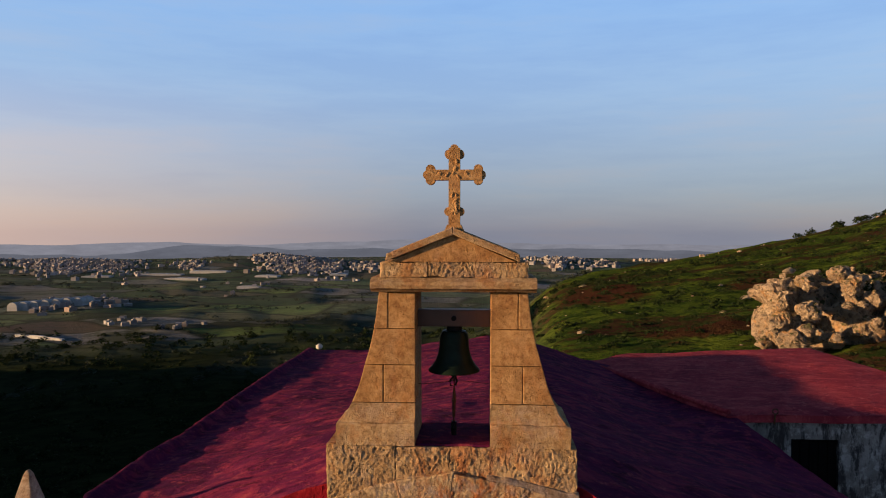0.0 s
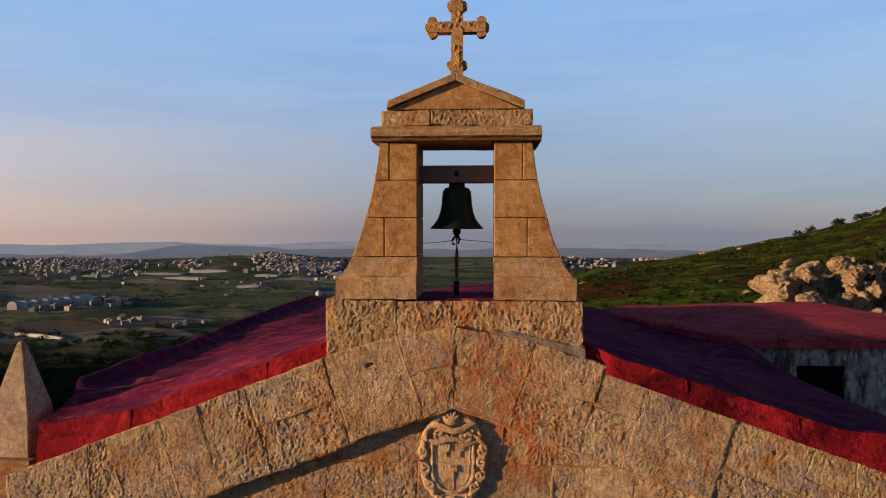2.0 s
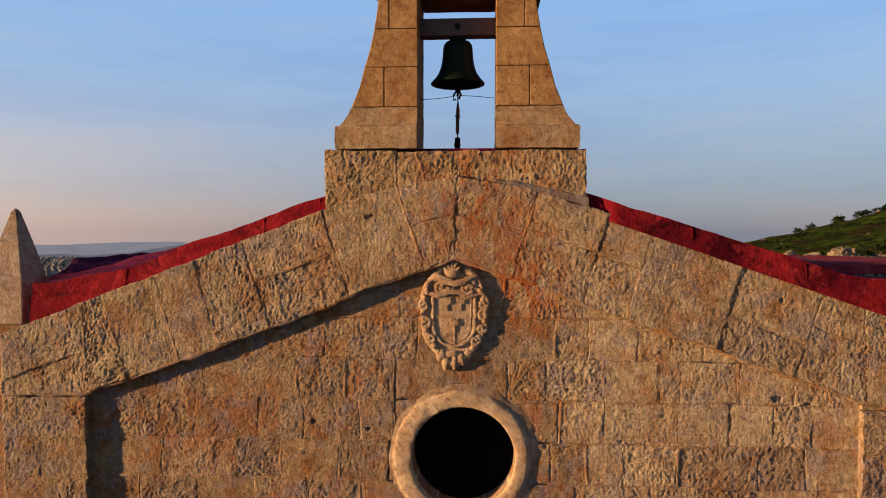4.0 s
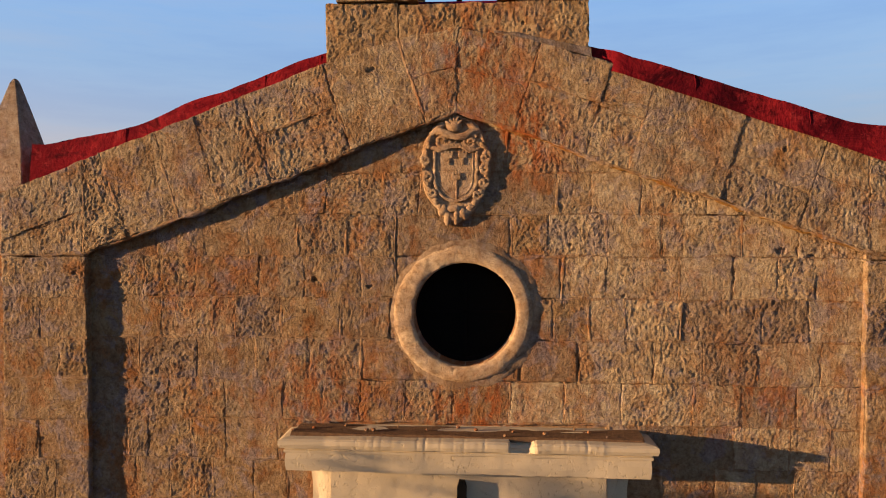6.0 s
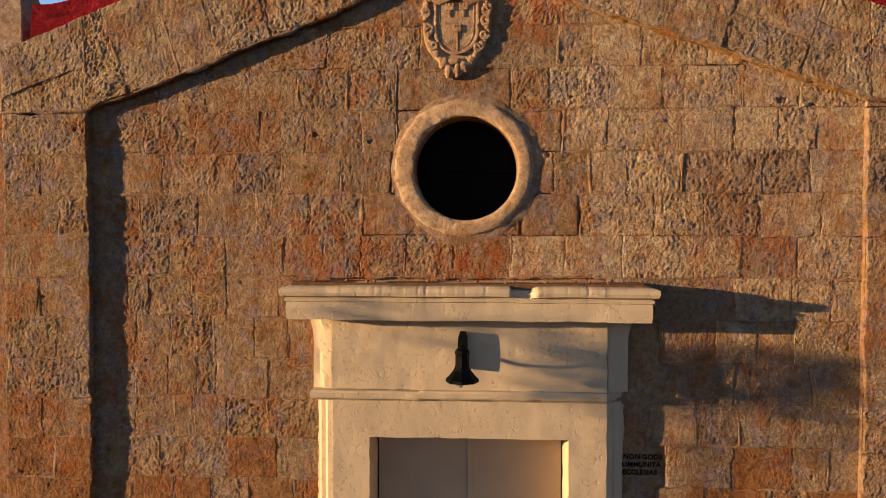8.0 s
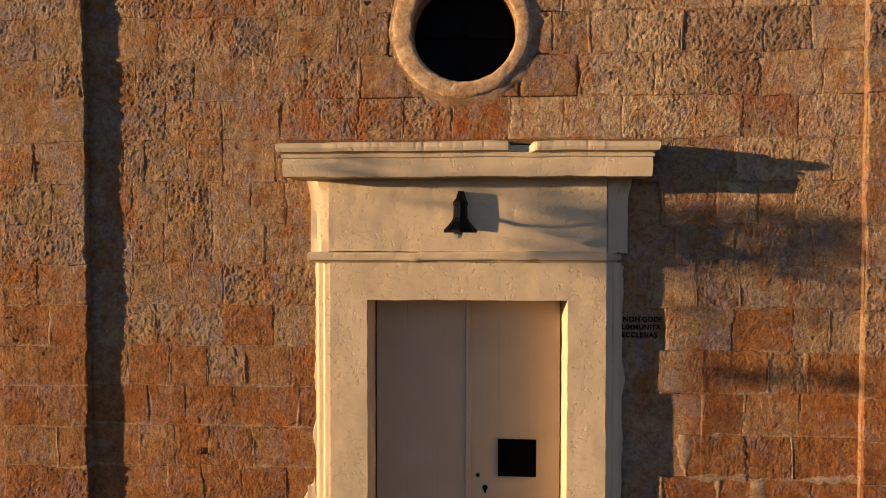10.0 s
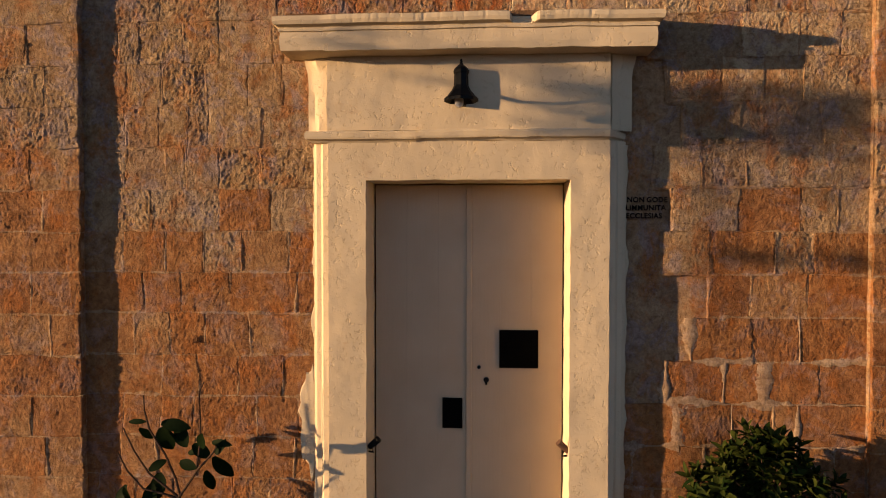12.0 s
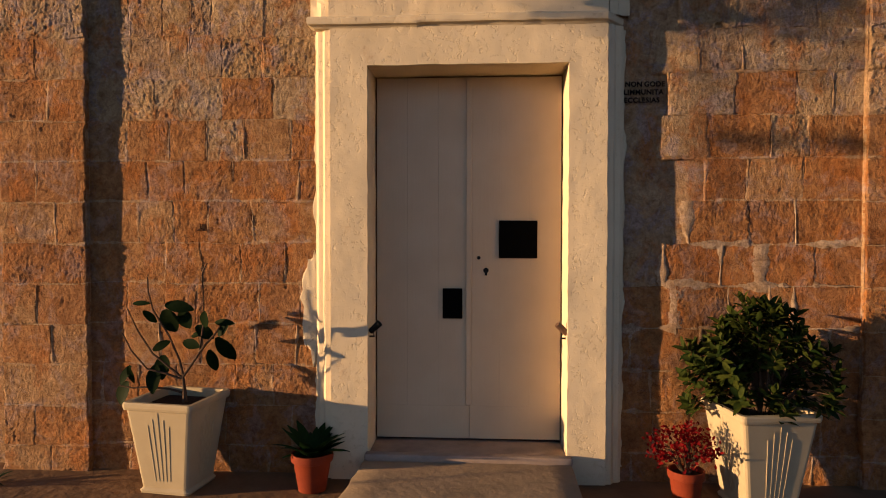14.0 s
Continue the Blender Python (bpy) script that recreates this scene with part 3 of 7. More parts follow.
def ground_material():
    n = Nodes("fields_and_scrub")
    at = n.t.nodes.new("ShaderNodeAttribute")
    at.attribute_name = "hillside"
    hill = at.outputs["Fac"]
    # valley: small walled fields, each with its own crop, dark hedges between
    vec = n.t.nodes.new("ShaderNodeVectorMath")
    vec.operation = "ADD"
    n.link(n.pos, vec.inputs[0])
    warp = n.t.nodes.new("ShaderNodeTexNoise")
    warp.inputs["Scale"].default_value = 0.006
    sc = n.t.nodes.new("ShaderNodeVectorMath")
    sc.operation = "SCALE"
    sc.inputs["Scale"].default_value = 70
    n.link(n.pos, warp.inputs["Vector"])
    n.link(warp.outputs[1], sc.inputs[0])
    n.link(sc.outputs[0], vec.inputs[1])
    cell = n.voronoi(0.019, "F1", "Color", vec.outputs[0], (0.55, 1.0, 0.0))
    edge = n.voronoi(0.019, "DISTANCE_TO_EDGE", "Distance", vec.outputs[0], (0.55, 1.0, 0.0))
    sep = n.t.nodes.new("ShaderNodeSeparateColor")
    n.link(cell, sep.inputs[0])
    # greyed, bluish crop and hedge tones put some valley haze into the colour
    crop = n.ramp(sep.outputs[0], (0.0, (0.050, 0.075, 0.050)), (0.2, (0.110, 0.145, 0.085)), (0.38, (0.110, 0.088, 0.080)), (0.5, (0.050, 0.078, 0.048)), (0.64, (0.150, 0.155, 0.160)), (0.8, (0.110, 0.165, 0.060)), (0.92, (0.090, 0.110, 0.080)), (1.0, (0.220, 0.222, 0.240)))
    crop = n.mix(n.ramp(n.noise(0.09, 4, 0.6, stretch=(0.25, 1.6, 1)), (0.45, 0.0), (0.62, 0.55)), crop, (0.075, 0.078, 0.07))
    crop = n.mix(n.ramp(edge, (0.0, 1.0), (0.06, 0.0)), crop, (0.045, 0.052, 0.042))
    crop = n.mix(n.ramp(n.noise(0.014, 6, 0.65), (0.54, 0.0), (0.62, 0.9)), crop, (0.050, 0.060, 0.048))
    crop = n.mix(n.ramp(n.noise(0.25, 5, 0.7), (0.45, 0.0), (0.7, 0.5)), crop, (0.04, 0.05, 0.025))
    # near slope: dark scrub, with its evening shade put into the colour too
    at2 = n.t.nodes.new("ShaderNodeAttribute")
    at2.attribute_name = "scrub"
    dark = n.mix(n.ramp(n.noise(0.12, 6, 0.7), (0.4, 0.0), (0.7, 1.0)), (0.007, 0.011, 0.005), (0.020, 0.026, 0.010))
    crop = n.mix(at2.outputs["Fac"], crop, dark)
    # hillside: spring grass, brown scrub, low dark bushes, stony spots
    g = n.mix(n.ramp(n.noise(0.06, 6, 0.6), (0.35, 0.0), (0.62, 1.0)), (0.070, 0.096, 0.012), (0.030, 0.052, 0.009))
    g = n.mix(n.ramp(n.noise(0.033, 6, 0.65, stretch=(1, 1.6, 1)), (0.50, 0.0), (0.55, 0.95)), g, (0.034, 0.016, 0.011))
    g = n.mix(n.ramp(n.noise(0.019, 5, 0.6, stretch=(1, 1.4, 1)), (0.56, 0.0), (0.60, 0.95)), g, (0.026, 0.012, 0.010))
    g = n.mix(n.ramp(n.noise(0.20, 6, 0.72), (0.50, 0.0), (0.58, 0.95)), g, (0.014, 0.026, 0.007))
    g = n.mix(n.ramp(n.noise(0.8, 6, 0.75), (0.48, 0.0), (0.62, 0.85)), g, (0.018, 0.032, 0.008))
    g = n.mix(n.ramp(n.noise(0.5, 6, 0.75), (0.63, 0.0), (0.68, 0.9)), g, (0.18, 0.15, 0.10))
    # two broad stands of dead brown scrub
    for px, py, rx, ry in ((29.0, 163.0, 12.0, 30.0), (31.0, 92.0, 12.0, 7.0), (60.0, 140.0, 9.0, 16.0)):
        gap = n.t.nodes.new("ShaderNodeVectorMath")
        gap.operation = "SUBTRACT"
        n.link(n.pos, gap.inputs[0])
        gap.inputs[1].default_value = (px, py, 0)
        fit = n.t.nodes.new("ShaderNodeVectorMath")
        fit.operation = "MULTIPLY"
        n.link(gap.outputs[0], fit.inputs[0])
        fit.inputs[1].default_value = (1 / rx, 1 / ry, 0)
        far = n.t.nodes.new("ShaderNodeVectorMath")
        far.operation = "LENGTH"
        n.link(fit.outputs[0], far.inputs[0])
        ragged = n.math("MULTIPLY", n.math("ADD", far.outputs["Value"], n.math("MULTIPLY", n.noise(0.25, 6, 0.7), 0.9)), 0.5)
        g = n.mix(n.ramp(ragged, (0.58, 0.9), (0.68, 0.0)), g, n.mix(n.noise(1.4, 5, 0.7), (0.020, 0.008, 0.006), (0.060, 0.024, 0.014)))
    c = n.mix(hill, crop, g)
    b = n.bump(n.noise(0.5, 6, 0.7), 1.2, 0.8)
    return n.done(c, 1.0, 0, b, 0.0)


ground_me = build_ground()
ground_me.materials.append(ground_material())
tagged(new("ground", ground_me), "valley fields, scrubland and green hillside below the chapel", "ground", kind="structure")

PAVE = -0.07               # level of the paving at the chapel front
bm = bmesh.new()
pts = []
for j in range(40):
    for i in range(60):
        x, y = -9 + 18 * i / 59, -11 + 11.05 * j / 39
        sink = 0.12 * max(smooth01(7.2, 8.6, abs(x) + 0.3 * noise.noise(Vector((y, 2, 0)))), smooth01(-9.0, -10.4, y + 0.3 * noise.noise(Vector((x, 5, 0)))))
        pts.append(bm.verts.new((x, y, PAVE - sink + 0.006 * noise.noise(Vector((x * 2, y * 2, 1))) - 0.004)))
for j in range(39):
    for i in range(59):
        bm.faces.new((pts[j * 60 + i], pts[j * 60 + i + 1], pts[j * 60 + i + 61], pts[j * 60 + i + 60]))
pavement = tagged(new("pavement", mesh_of("pavement", bm, M_PAVE, True)), "dusty brown stone paving before the chapel", "pavement", kind="structure")

# ================= chapel walls =================
RAKE_L = (-2.57, 4.76)      # lower edge of the raking band
RAKE_TOP = (-0.07, 5.70)
RAKE_R = (2.50, 4.80)
CRS = 0.2735                # course height
WX, WZ = -0.022, 4.375      # centre of the round window


def outer_z(x):
    """Upper edge of the raking band."""
    pts = ((-3.4, 5.10), (-2.98, 5.24), (-0.90, 6.03), (-0.45, 6.175), (-0.07, 6.235), (0.30, 6.18), (0.78, 6.04), (2.60, 5.41), (3.4, 5.13))
    for (x0, z0), (x1, z1) in zip(pts, pts[1:]):
        if x <= x1:
            return z0 + (z1 - z0) * (x - x0) / (x1 - x0)
    return 5.1


def inner_z(x):
    p, q = (RAKE_L, RAKE_TOP) if x < RAKE_TOP[0] else (RAKE_TOP, RAKE_R)
    return p[1] + (q[1] - p[1]) * (x - p[0]) / (q[0] - p[0])


def build_core():
    """The thick rubble core of the front wall, with the door opening and the round window through it."""
    bm = bmesh.new()
    y0, y1 = 0.012, 0.55
    prism(bm, [(-3.14, -0.2), (-0.66, -0.2), (-0.66, 3.87), (-3.14, 3.87)], y0, y1)
    prism(bm, [(0.66, -0.2), (3.10, -0.2), (3.10, 3.87), (0.66, 3.87)], y0, y1)
    prism(bm, [(-0.66, 2.64), (0.66, 2.64), (0.66, 3.87), (-0.66, 3.87)], y0, y1)
    prism(bm, [(-3.14, 3.87), (WX - 0.5, 3.87), (WX - 0.5, 4.88), (-3.14, 4.88)], y0, y1)
    prism(bm, [(WX + 0.5, 3.87), (3.10, 3.87), (3.10, 4.88), (WX + 0.5, 4.88)], y0, y1)
    prism(bm, [(-3.14, 4.88), (3.10, 4.88), (3.10, 5.15), (0.75, 5.95), (-0.07, 6.15), (-0.9, 5.95), (-3.14, 5.12)], y0, y1)
    n = 48
    for y in (y0, y1):
        out, inn = [], []
        for i in range(n):
            a = 2 * math.pi * i / n
            c, s = math.cos(a), math.sin(a)
            k = 0.5 / max(abs(c), abs(s))
            out.append(bm.verts.new((WX + k * c, y, 4.375 + 0.505 * s / max(abs(c), abs(s)))))
            inn.append(bm.verts.new((WX + 0.34 * c, y, WZ + 0.34 * s)))
        for i in range(n):
            j = (i + 1) % n
            bm.faces.new((out[i], out[j], inn[j], inn[i]))
        if y == y0:
            first = inn
        else:
            for i in range(n):
                j = (i + 1) % n
                bm.faces.new((first[i], first[j], inn[j], inn[i]))
    return mesh_of("wall_front", bm, M_MORTAR)


wall_front = tagged(new("wall_front", build_core()), "coursed honey limestone chapel front, weathered and stained", "wall", kind="structure")

for nm, x0, x1, y0, y1, z1 in (("wall_left", -3.14, -2.65, 0.552, 7.95, 5.4), ("wall_right", 2.62, 3.86, 0.552, 7.95, 4.95), ("wall_back", -2.648, 2.618, 7.45, 7.95, 5.3)):
    bm = bmesh.new()
    box(bm, x0, x1, y0, y1, -0.3, z1)
    tagged(new(nm, mesh_of(nm, bm, M_STONE)), "limestone side wall of the chapel under the red roof", "wall", kind="structure")
bm = bmesh.new()
box(bm, -2.648, 2.618, 0.552, 7.448, -0.2, -0.02)
tagged(new("floor", mesh_of("floor", bm, M_DARK)), "stone floor inside the chapel, coloured as unlit", "floor", kind="structure")

# ================= red roof =================
FRONT = ((-3.25, 5.505), (-2.92, 5.525), (-2.62, 5.555), (-2.24, 5.64), (-1.98, 5.745), (-1.62, 5.875), (-0.96, 6.10), (-0.4, 6.19), (-0.07, 6.20), (0.3, 6.20), (0.8, 6.115), (1.05, 6.025), (1.38, 5.925), (1.74, 5.80), (2.12, 5.68), (2.48, 5.59), (2.72, 5.565), (3.25, 5.38), (3.92, 5.12))
BACK = ((-3.25, 5.60), (-2.9, 5.64), (-2.0, 5.67), (-1.0, 5.73), (-0.4, 5.82), (0.2, 5.91), (0.5, 5.90), (0.9, 5.82), (1.3, 5.72), (2.0, 5.48), (3.25, 5.22), (3.92, 5.09))


def along(pts, x):
    for (x0, z0), (x1, z1) in zip(pts, pts[1:]):
        if x <= x1:
            return z0 + (z1 - z0) * (x - x0) / (x1 - x0)
    return pts[-1][1]


def annex_z(x, y):
    return 5.465 - 0.022 * (y - 4.5) + 0.013 * (x - 3.4)


def roof_z(x, y=0.05):
    """The roof: a low rounded pitch that sinks a little towards the back; its front edge is dressed down to the gable."""
    f, b = along(FRONT, x), along(BACK, x)
    crown = f + 0.10 * smooth01(-0.6, -2.6, x) * smooth01(0.05, 0.6, y)
    z = crown + (b - crown) * smooth01(0.4, 4.4, y)
    # dressed up to the roof of the side room
    lift = smooth01(1.9, 3.1, x) * smooth01(2.9, 4.5, y)
    return z + lift * (max(z, annex_z(x, y) - 0.07 - 0.78 * max(x - 3.50, 0)) - z)


def build_roof():
    bm = bmesh.new()
    nx, ny = 170, 200
    grid = []
    for j in range(ny + 1):
        y = 0.03 + 7.97 * (j / ny) ** 1.2
        row = []
        for i in range(nx + 1):
            left = -2.99 - 0.21 * smooth01(0.35, 0.9, y)
            x = left + (3.92 - left) * i / nx
            z = roof_z(x, y) + 0.05 * noise.noise(Vector((x * 0.7, y * 0.5, 2))) * smooth01(0, 1, y) + 0.018 * noise.noise(Vector((x * 2.3, y * 2.0, 5))) + 0.012 * noise.noise(Vector((x * 4, y * 5.6, 5))) + 0.006 * noise.noise(Vector((x * 9, y * 13.0, 1)))
            z += (0.075 * (1 - smooth01(left + 0.05, left + 0.16, x)) - 0.035 * (1 - smooth01(-2.4, -1.6, x))) * smooth01(0.5, 0.9, y)
            # on the falling side the membrane is lapped over the edge of the gable
            lap = 0.102 * smooth01(0.80, 0.95, x) * (1 - smooth01(0.03, 0.20, y))
            row.append(bm.verts.new((x, y - lap, z)))
        grid.append(row)
    for p, q in zip(grid, grid[1:]):
        for i in range(nx):
            bm.faces.new((p[i], p[i + 1], q[i + 1], q[i]))
    # the edges turn down over the walls
    ring = [grid[0][i] for i in range(nx + 1)] + [grid[j][nx] for j in range(1, ny + 1)] + [grid[ny][i] for i in range(nx - 1, -1, -1)] + [grid[j][0] for j in range(ny - 1, 0, -1)]
    low = []
    for v in ring:
        front = v.co.y < 0.035
        z = outer_z(v.co.x) - 0.06 if front else v.co.z - 0.32
        low.append(bm.verts.new((v.co.x, v.co.y - (0.045 - 0.030 * smooth01(0.80, 0.95, v.co.x) + 0.02 * noise.noise(Vector((v.co.x * 3, 0, 4))) if front else 0), min(z, v.co.z - 0.03))))
    for i in range(len(ring)):
        j = (i + 1) % len(ring)
        f = bm.faces.new((ring[i], ring[j], low[j], low[i]))
        f.material_index = 1
    me = mesh_of("roof", bm, M_RED, True)
    me.materials.append(M_RED_EDGE)
    return me


roof = tagged(new("roof", build_roof()), "low-pitched chapel roof sealed with red liquid membrane", "roof", kind="structure")
# lapped seams of the membrane on the upstand
for x in (-2.32, -1.36, 1.42, 2.12, -0.98):
    bm = bmesh.new()
    z1, z0 = roof_z(x) - 0.008, outer_z(x) - 0.04
    out = 0.100 if x > 0.9 else 0.0
    tube(bm, [(x, 0.026 - out, z1), (x + 0.004, 0.012 - 0.95 * out, (z0 + z1) / 2), (x - 0.004, -0.012 - 0.72 * out, z0)], 0.005, 6)
    part("seam", bm, M_RED_EDGE, roof)

# ================= annex beside the chapel =================
annex = thing("annex", "low side room with grey weathered wall and flat red roof", "building", (0, 0, 0))
for dims in ((3.30, 4.235, 4.60, 4.95, -0.4, 5.372), (4.852, 7.0, 4.60, 4.95, -0.4, 5.39), (4.237, 4.850, 4.60, 4.95, 5.10, 5.38), (6.65, 7.0, 4.952, 9.4, -0.4, 5.33), (3.11, 3.40, 4.952, 9.4, -0.4, 5.27), (3.402, 6.648, 9.1, 9.4, -0.4, 5.29)):
    bm = bmesh.new()
    box(bm, *dims)
    part("wall", bm, M_ANNEX, annex)
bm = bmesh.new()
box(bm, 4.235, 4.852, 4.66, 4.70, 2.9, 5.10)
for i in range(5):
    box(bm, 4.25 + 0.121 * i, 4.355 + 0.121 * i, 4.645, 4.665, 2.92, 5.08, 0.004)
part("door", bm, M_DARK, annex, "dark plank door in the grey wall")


def build_annex_roof():
    bm = bmesh.new()
    n = 60
    grid = []
    for j in range(n + 1):
        v = j / n
        row = []
        for i in range(n + 1):
            u = i / n
            xl = 3.38 - 1.30 * v
            x = xl + (7.08 - xl) * u
            y0 = 4.50 + 0.10 * u + 0.025 * noise.noise(Vector((u * 9, 4, 4)))
            y = y0 + (8.35 + 0.9 * smooth01(0, 0.22, u) + 0.9 * u + 0.05 * noise.noise(Vector((u * 12, 2, 4))) - y0) * v
            z = annex_z(x, y) - 0.04 * (1 - smooth01(0.0, 0.05, v)) + 0.03 * (1 - smooth01(0.0, 0.12, u)) * v + 0.03 * noise.noise(Vector((x, y, 9))) + 0.006 * noise.noise(Vector((x * 4, y * 4, 9)))
            row.append(bm.verts.new((x, y, z)))
        grid.append(row)
    for p, q in zip(grid, grid[1:]):
        for i in range(n):
            bm.faces.new((p[i], p[i + 1], q[i + 1], q[i]))
    ring = grid[0] + [grid[j][n] for j in range(1, n + 1)] + grid[n][n - 1::-1] + [grid[j][0] for j in range(n - 1, 0, -1)]
    low = [bm.verts.new(v.co - Vector((0, 0, 0.10))) for v in ring]
    for i in range(len(ring)):
        j = (i + 1) % len(ring)
        bm.faces.new((ring[i], ring[j], low[j], low[i]))
    return bm


part("roof", build_annex_roof(), M_RED_SUNLIT, annex, "flat red membrane roof", True)
bm = bmesh.new()
edge = [(3.38 - 1.30 * v, 4.50 + 3.85 * v, annex_z(3.38 - 1.30 * v, 4.50 + 3.85 * v) + 0.01 + 0.012 * noise.noise(Vector((v * 9, 3, 0)))) for v in [k / 24 for k in range(25)]]
tube(bm, edge, [0.040 + 0.012 * noise.noise(Vector((k * 0.7, 1, 2))) for k in range(25)], 10)
part("kerb", bm, M_RED_SUNLIT, annex, "rounded red kerb along the roof edge", True)
bm = bmesh.new()
tube(bm, [(3.97, 4.50, 5.33), (3.97, 4.47, 5.47)], 0.012, 8)
ringp = [(3.97 + 0.035 * math.sin(a), 4.47, 5.50 - 0.035 * math.cos(a)) for a in [i * 2 * math.pi / 14 for i in range(15)]]
tube(bm, ringp, 0.008, 6)
part("ring_hook", bm, M_ROD, annex, "rusty iron ring on the roof edge")

bm = bmesh.new()
bmesh.ops.create_icosphere(bm, subdivisions=2, radius=0.065, matrix=Matrix.Translation((-2.93, 7.75, 5.71)) @ Matrix.Diagonal((1, 1, 0.85, 1)))
for v in bm.verts:
    v.co += 0.012 * noise.noise_vector(v.co * 14)
tagged(new("white_stone", mesh_of("white_stone", bm, plain("white_stone", (0.5, 0.47, 0.42), (0.4, 0.37, 0.33), rough=0.9), True)), "loose whitish stone on the corner of the red roof", "stone")

# ================= bell cote =================
CX = -0.070                # axis of the gable
cote = thing("bell_cote", "dressed honey limestone bell cote with small pediment", "bell cote", (CX, 0.2, 6.0))


def cote_part(name, bm, mat, label="", smooth=False):
    ob = part(name, bm, mat, cote, label, smooth)
    ob.matrix_parent_inverse = cote_inv
    return ob


cote_inv = Matrix.Translation((-CX, -0.2, -6.0))


def worn_block(poly, y0, y1, bevel=0.008, rough=0.003, cuts=3, seed=0):
    """A dressed stone: a polygon in x and z, from y0 back to y1, with worn arrises."""
    bm = bmesh.new()
    prism(bm, poly, y0, y1)
    bmesh.ops.recalc_face_normals(bm, faces=bm.faces)
    bmesh.ops.bevel(bm, geom=list(bm.edges), offset=bevel, segments=2, affect="EDGES", profile=0.6)
    if cuts:
        bmesh.ops.subdivide_edges(bm, edges=[e for e in bm.edges if e.calc_length() > 0.09], cuts=cuts, use_grid_fill=True)
    for v in bm.verts:
        v.co += rough * noise.noise_vector(v.co * 14 + Vector((seed, 0, 0)))
    return bm


def mirrored(poly):
    return [(2 * CX - x, z) for x, z in poly][::-1]


# broken base courses that sit on the gable
base_rng = random.Random(2)
for i, (x0, x1) in enumerate(((-0.936, -0.46), (-0.460, -0.10), (-0.100, 0.30), (0.300, 0.767))):
    top = 6.405 - (0.012 if i in (1, 2) else 0)
    foot = min(outer_z(x0), outer_z(x1)) - 0.12
    bm = stone_bm([(x0, foot), (x1, foot), (x1, top), (x0, top)], -0.036, -0.01, base_rng, 0.001, rough=1.3, cell=0.007)
    box(bm, x0 + 0.004, x1 - 0.004, -0.012, 0.50, foot, top - 0.004)
    cote_part("base_stone", bm, M_COTE_OLD, smooth=True)


def plinth_stone(side, seed):
    """The foot of a pier: an upright block below, a hollow curve drawn in above it on the front and the outer side."""
    levels = ((6.408, 0.788, -0.068), (6.47, 0.790, -0.070), (6.548, 0.790, -0.070), (6.556, 0.786, -0.064), (6.561, 0.764, -0.046), (6.59, 0.742, -0.034), (6.62, 0.722, -0.025), (6.65, 0.705, -0.018), (6.684, 0.692, -0.012))
    bm = bmesh.new()
    rows = []
    for z, xo, yf in levels:
        xi, yb = 0.256, 0.46
        ring = [(xi + (xo - xi) * i / 12, yf) for i in range(13)] + [(xo, yf + (yb - yf) * i / 10) for i in range(1, 11)]
        ring += [(xo + (xi - xo) * i / 6, yb) for i in range(1, 7)] + [(xi, yb + (yf - yb) * i / 8) for i in range(1, 8)]
        row = []
        for x, y in ring:
            v = Vector((CX + side * x, y, z))
            row.append(bm.verts.new(v + (0.007 if z < 6.57 else 0.004) * noise.noise_vector(v * 17 + Vector((seed, 0, 0)))))
        rows.append(row)
    n = len(rows[0])
    for p, q in zip(rows, rows[1:]):
        for i in range(n):
            bm.faces.new((p[i], p[(i + 1) % n], q[(i + 1) % n], q[i]))
    bm.faces.new(rows[0][::-1])
    bm.faces.new(rows[-1])
    return bm


for flip in (False, True):
    f = mirrored if flip else (lambda p: p)
    s = 7 if flip else 0
    cote_part("plinth_stone", plinth_stone(1 if flip else -1, s), M_COTE_OLD, smooth=True)
    xs = [(-0.760, 6.688), (-0.674, 6.947), (-0.610, 7.195), (-0.575, 7.446)]
    cuts = (-0.545, None, -0.512)
    inner = -0.326
    for k in range(3):
        (xa, za), (xb, zb) = xs[k], xs[k + 1]
        za, zb = za + 0.002, zb - 0.002
        xm, zm = (xa + xb) / 2 + (0.009, 0.005, 0.003)[k], (za + zb) / 2
        if cuts[k] is None:
            cote_part("pier_stone", worn_block(f([(xa, za), (inner, za), (inner, zb), (xb, zb), (xm, zm)]), -0.012 + 0.003 * k, 0.44, 0.005, 0.0018, 2, s + k), M_COTE)
        else:
            c = cuts[k]
            cote_part("pier_stone", worn_block(f([(xa, za), (c - 0.002, za), (c - 0.002, zb), (xb, zb), (xm, zm)]), -0.012, 0.44, 0.005, 0.0018, 2, s + k), M_COTE)
            cote_part("pier_stone", worn_block(f([(c + 0.002, za), (inner, za), (inner, zb), (c + 0.002, zb)]), -0.010, 0.44, 0.005, 0.0018, 2, s + k + 3), M_COTE)


bm = bmesh.new()
box(bm, -0.324, 0.184, -0.02, 0.495, 6.396, 6.412, 0.004)
cote_part("sill", bm, M_RED, "red membrane over the sill of the bell opening")


def moulding(profile, x0, x1):
    """A moulding: profile of (y, z) swept from x0 to x1, with returned ends."""
    bm = bmesh.new()
    n = max(2, int((x1 - x0) / 0.12))
    rows = []
    for i in range(n + 1):
        x = x0 + (x1 - x0) * i / n
        rows.append([bm.verts.new((x, y + 0.004 * noise.noise(Vector((x * 9, z * 20, 1))), z + 0.004 * noise.noise(Vector((x * 7, y * 20, 4))))) for y, z in profile])
    for p, q in zip(rows, rows[1:]):
        for i in range(len(profile)):
            j = (i + 1) % len(profile)
            bm.faces.new((p[i], p[j], q[j], q[i]))
    bm.faces.new(rows[0])
    bm.faces.new(rows[-1][::-1])
    return bm


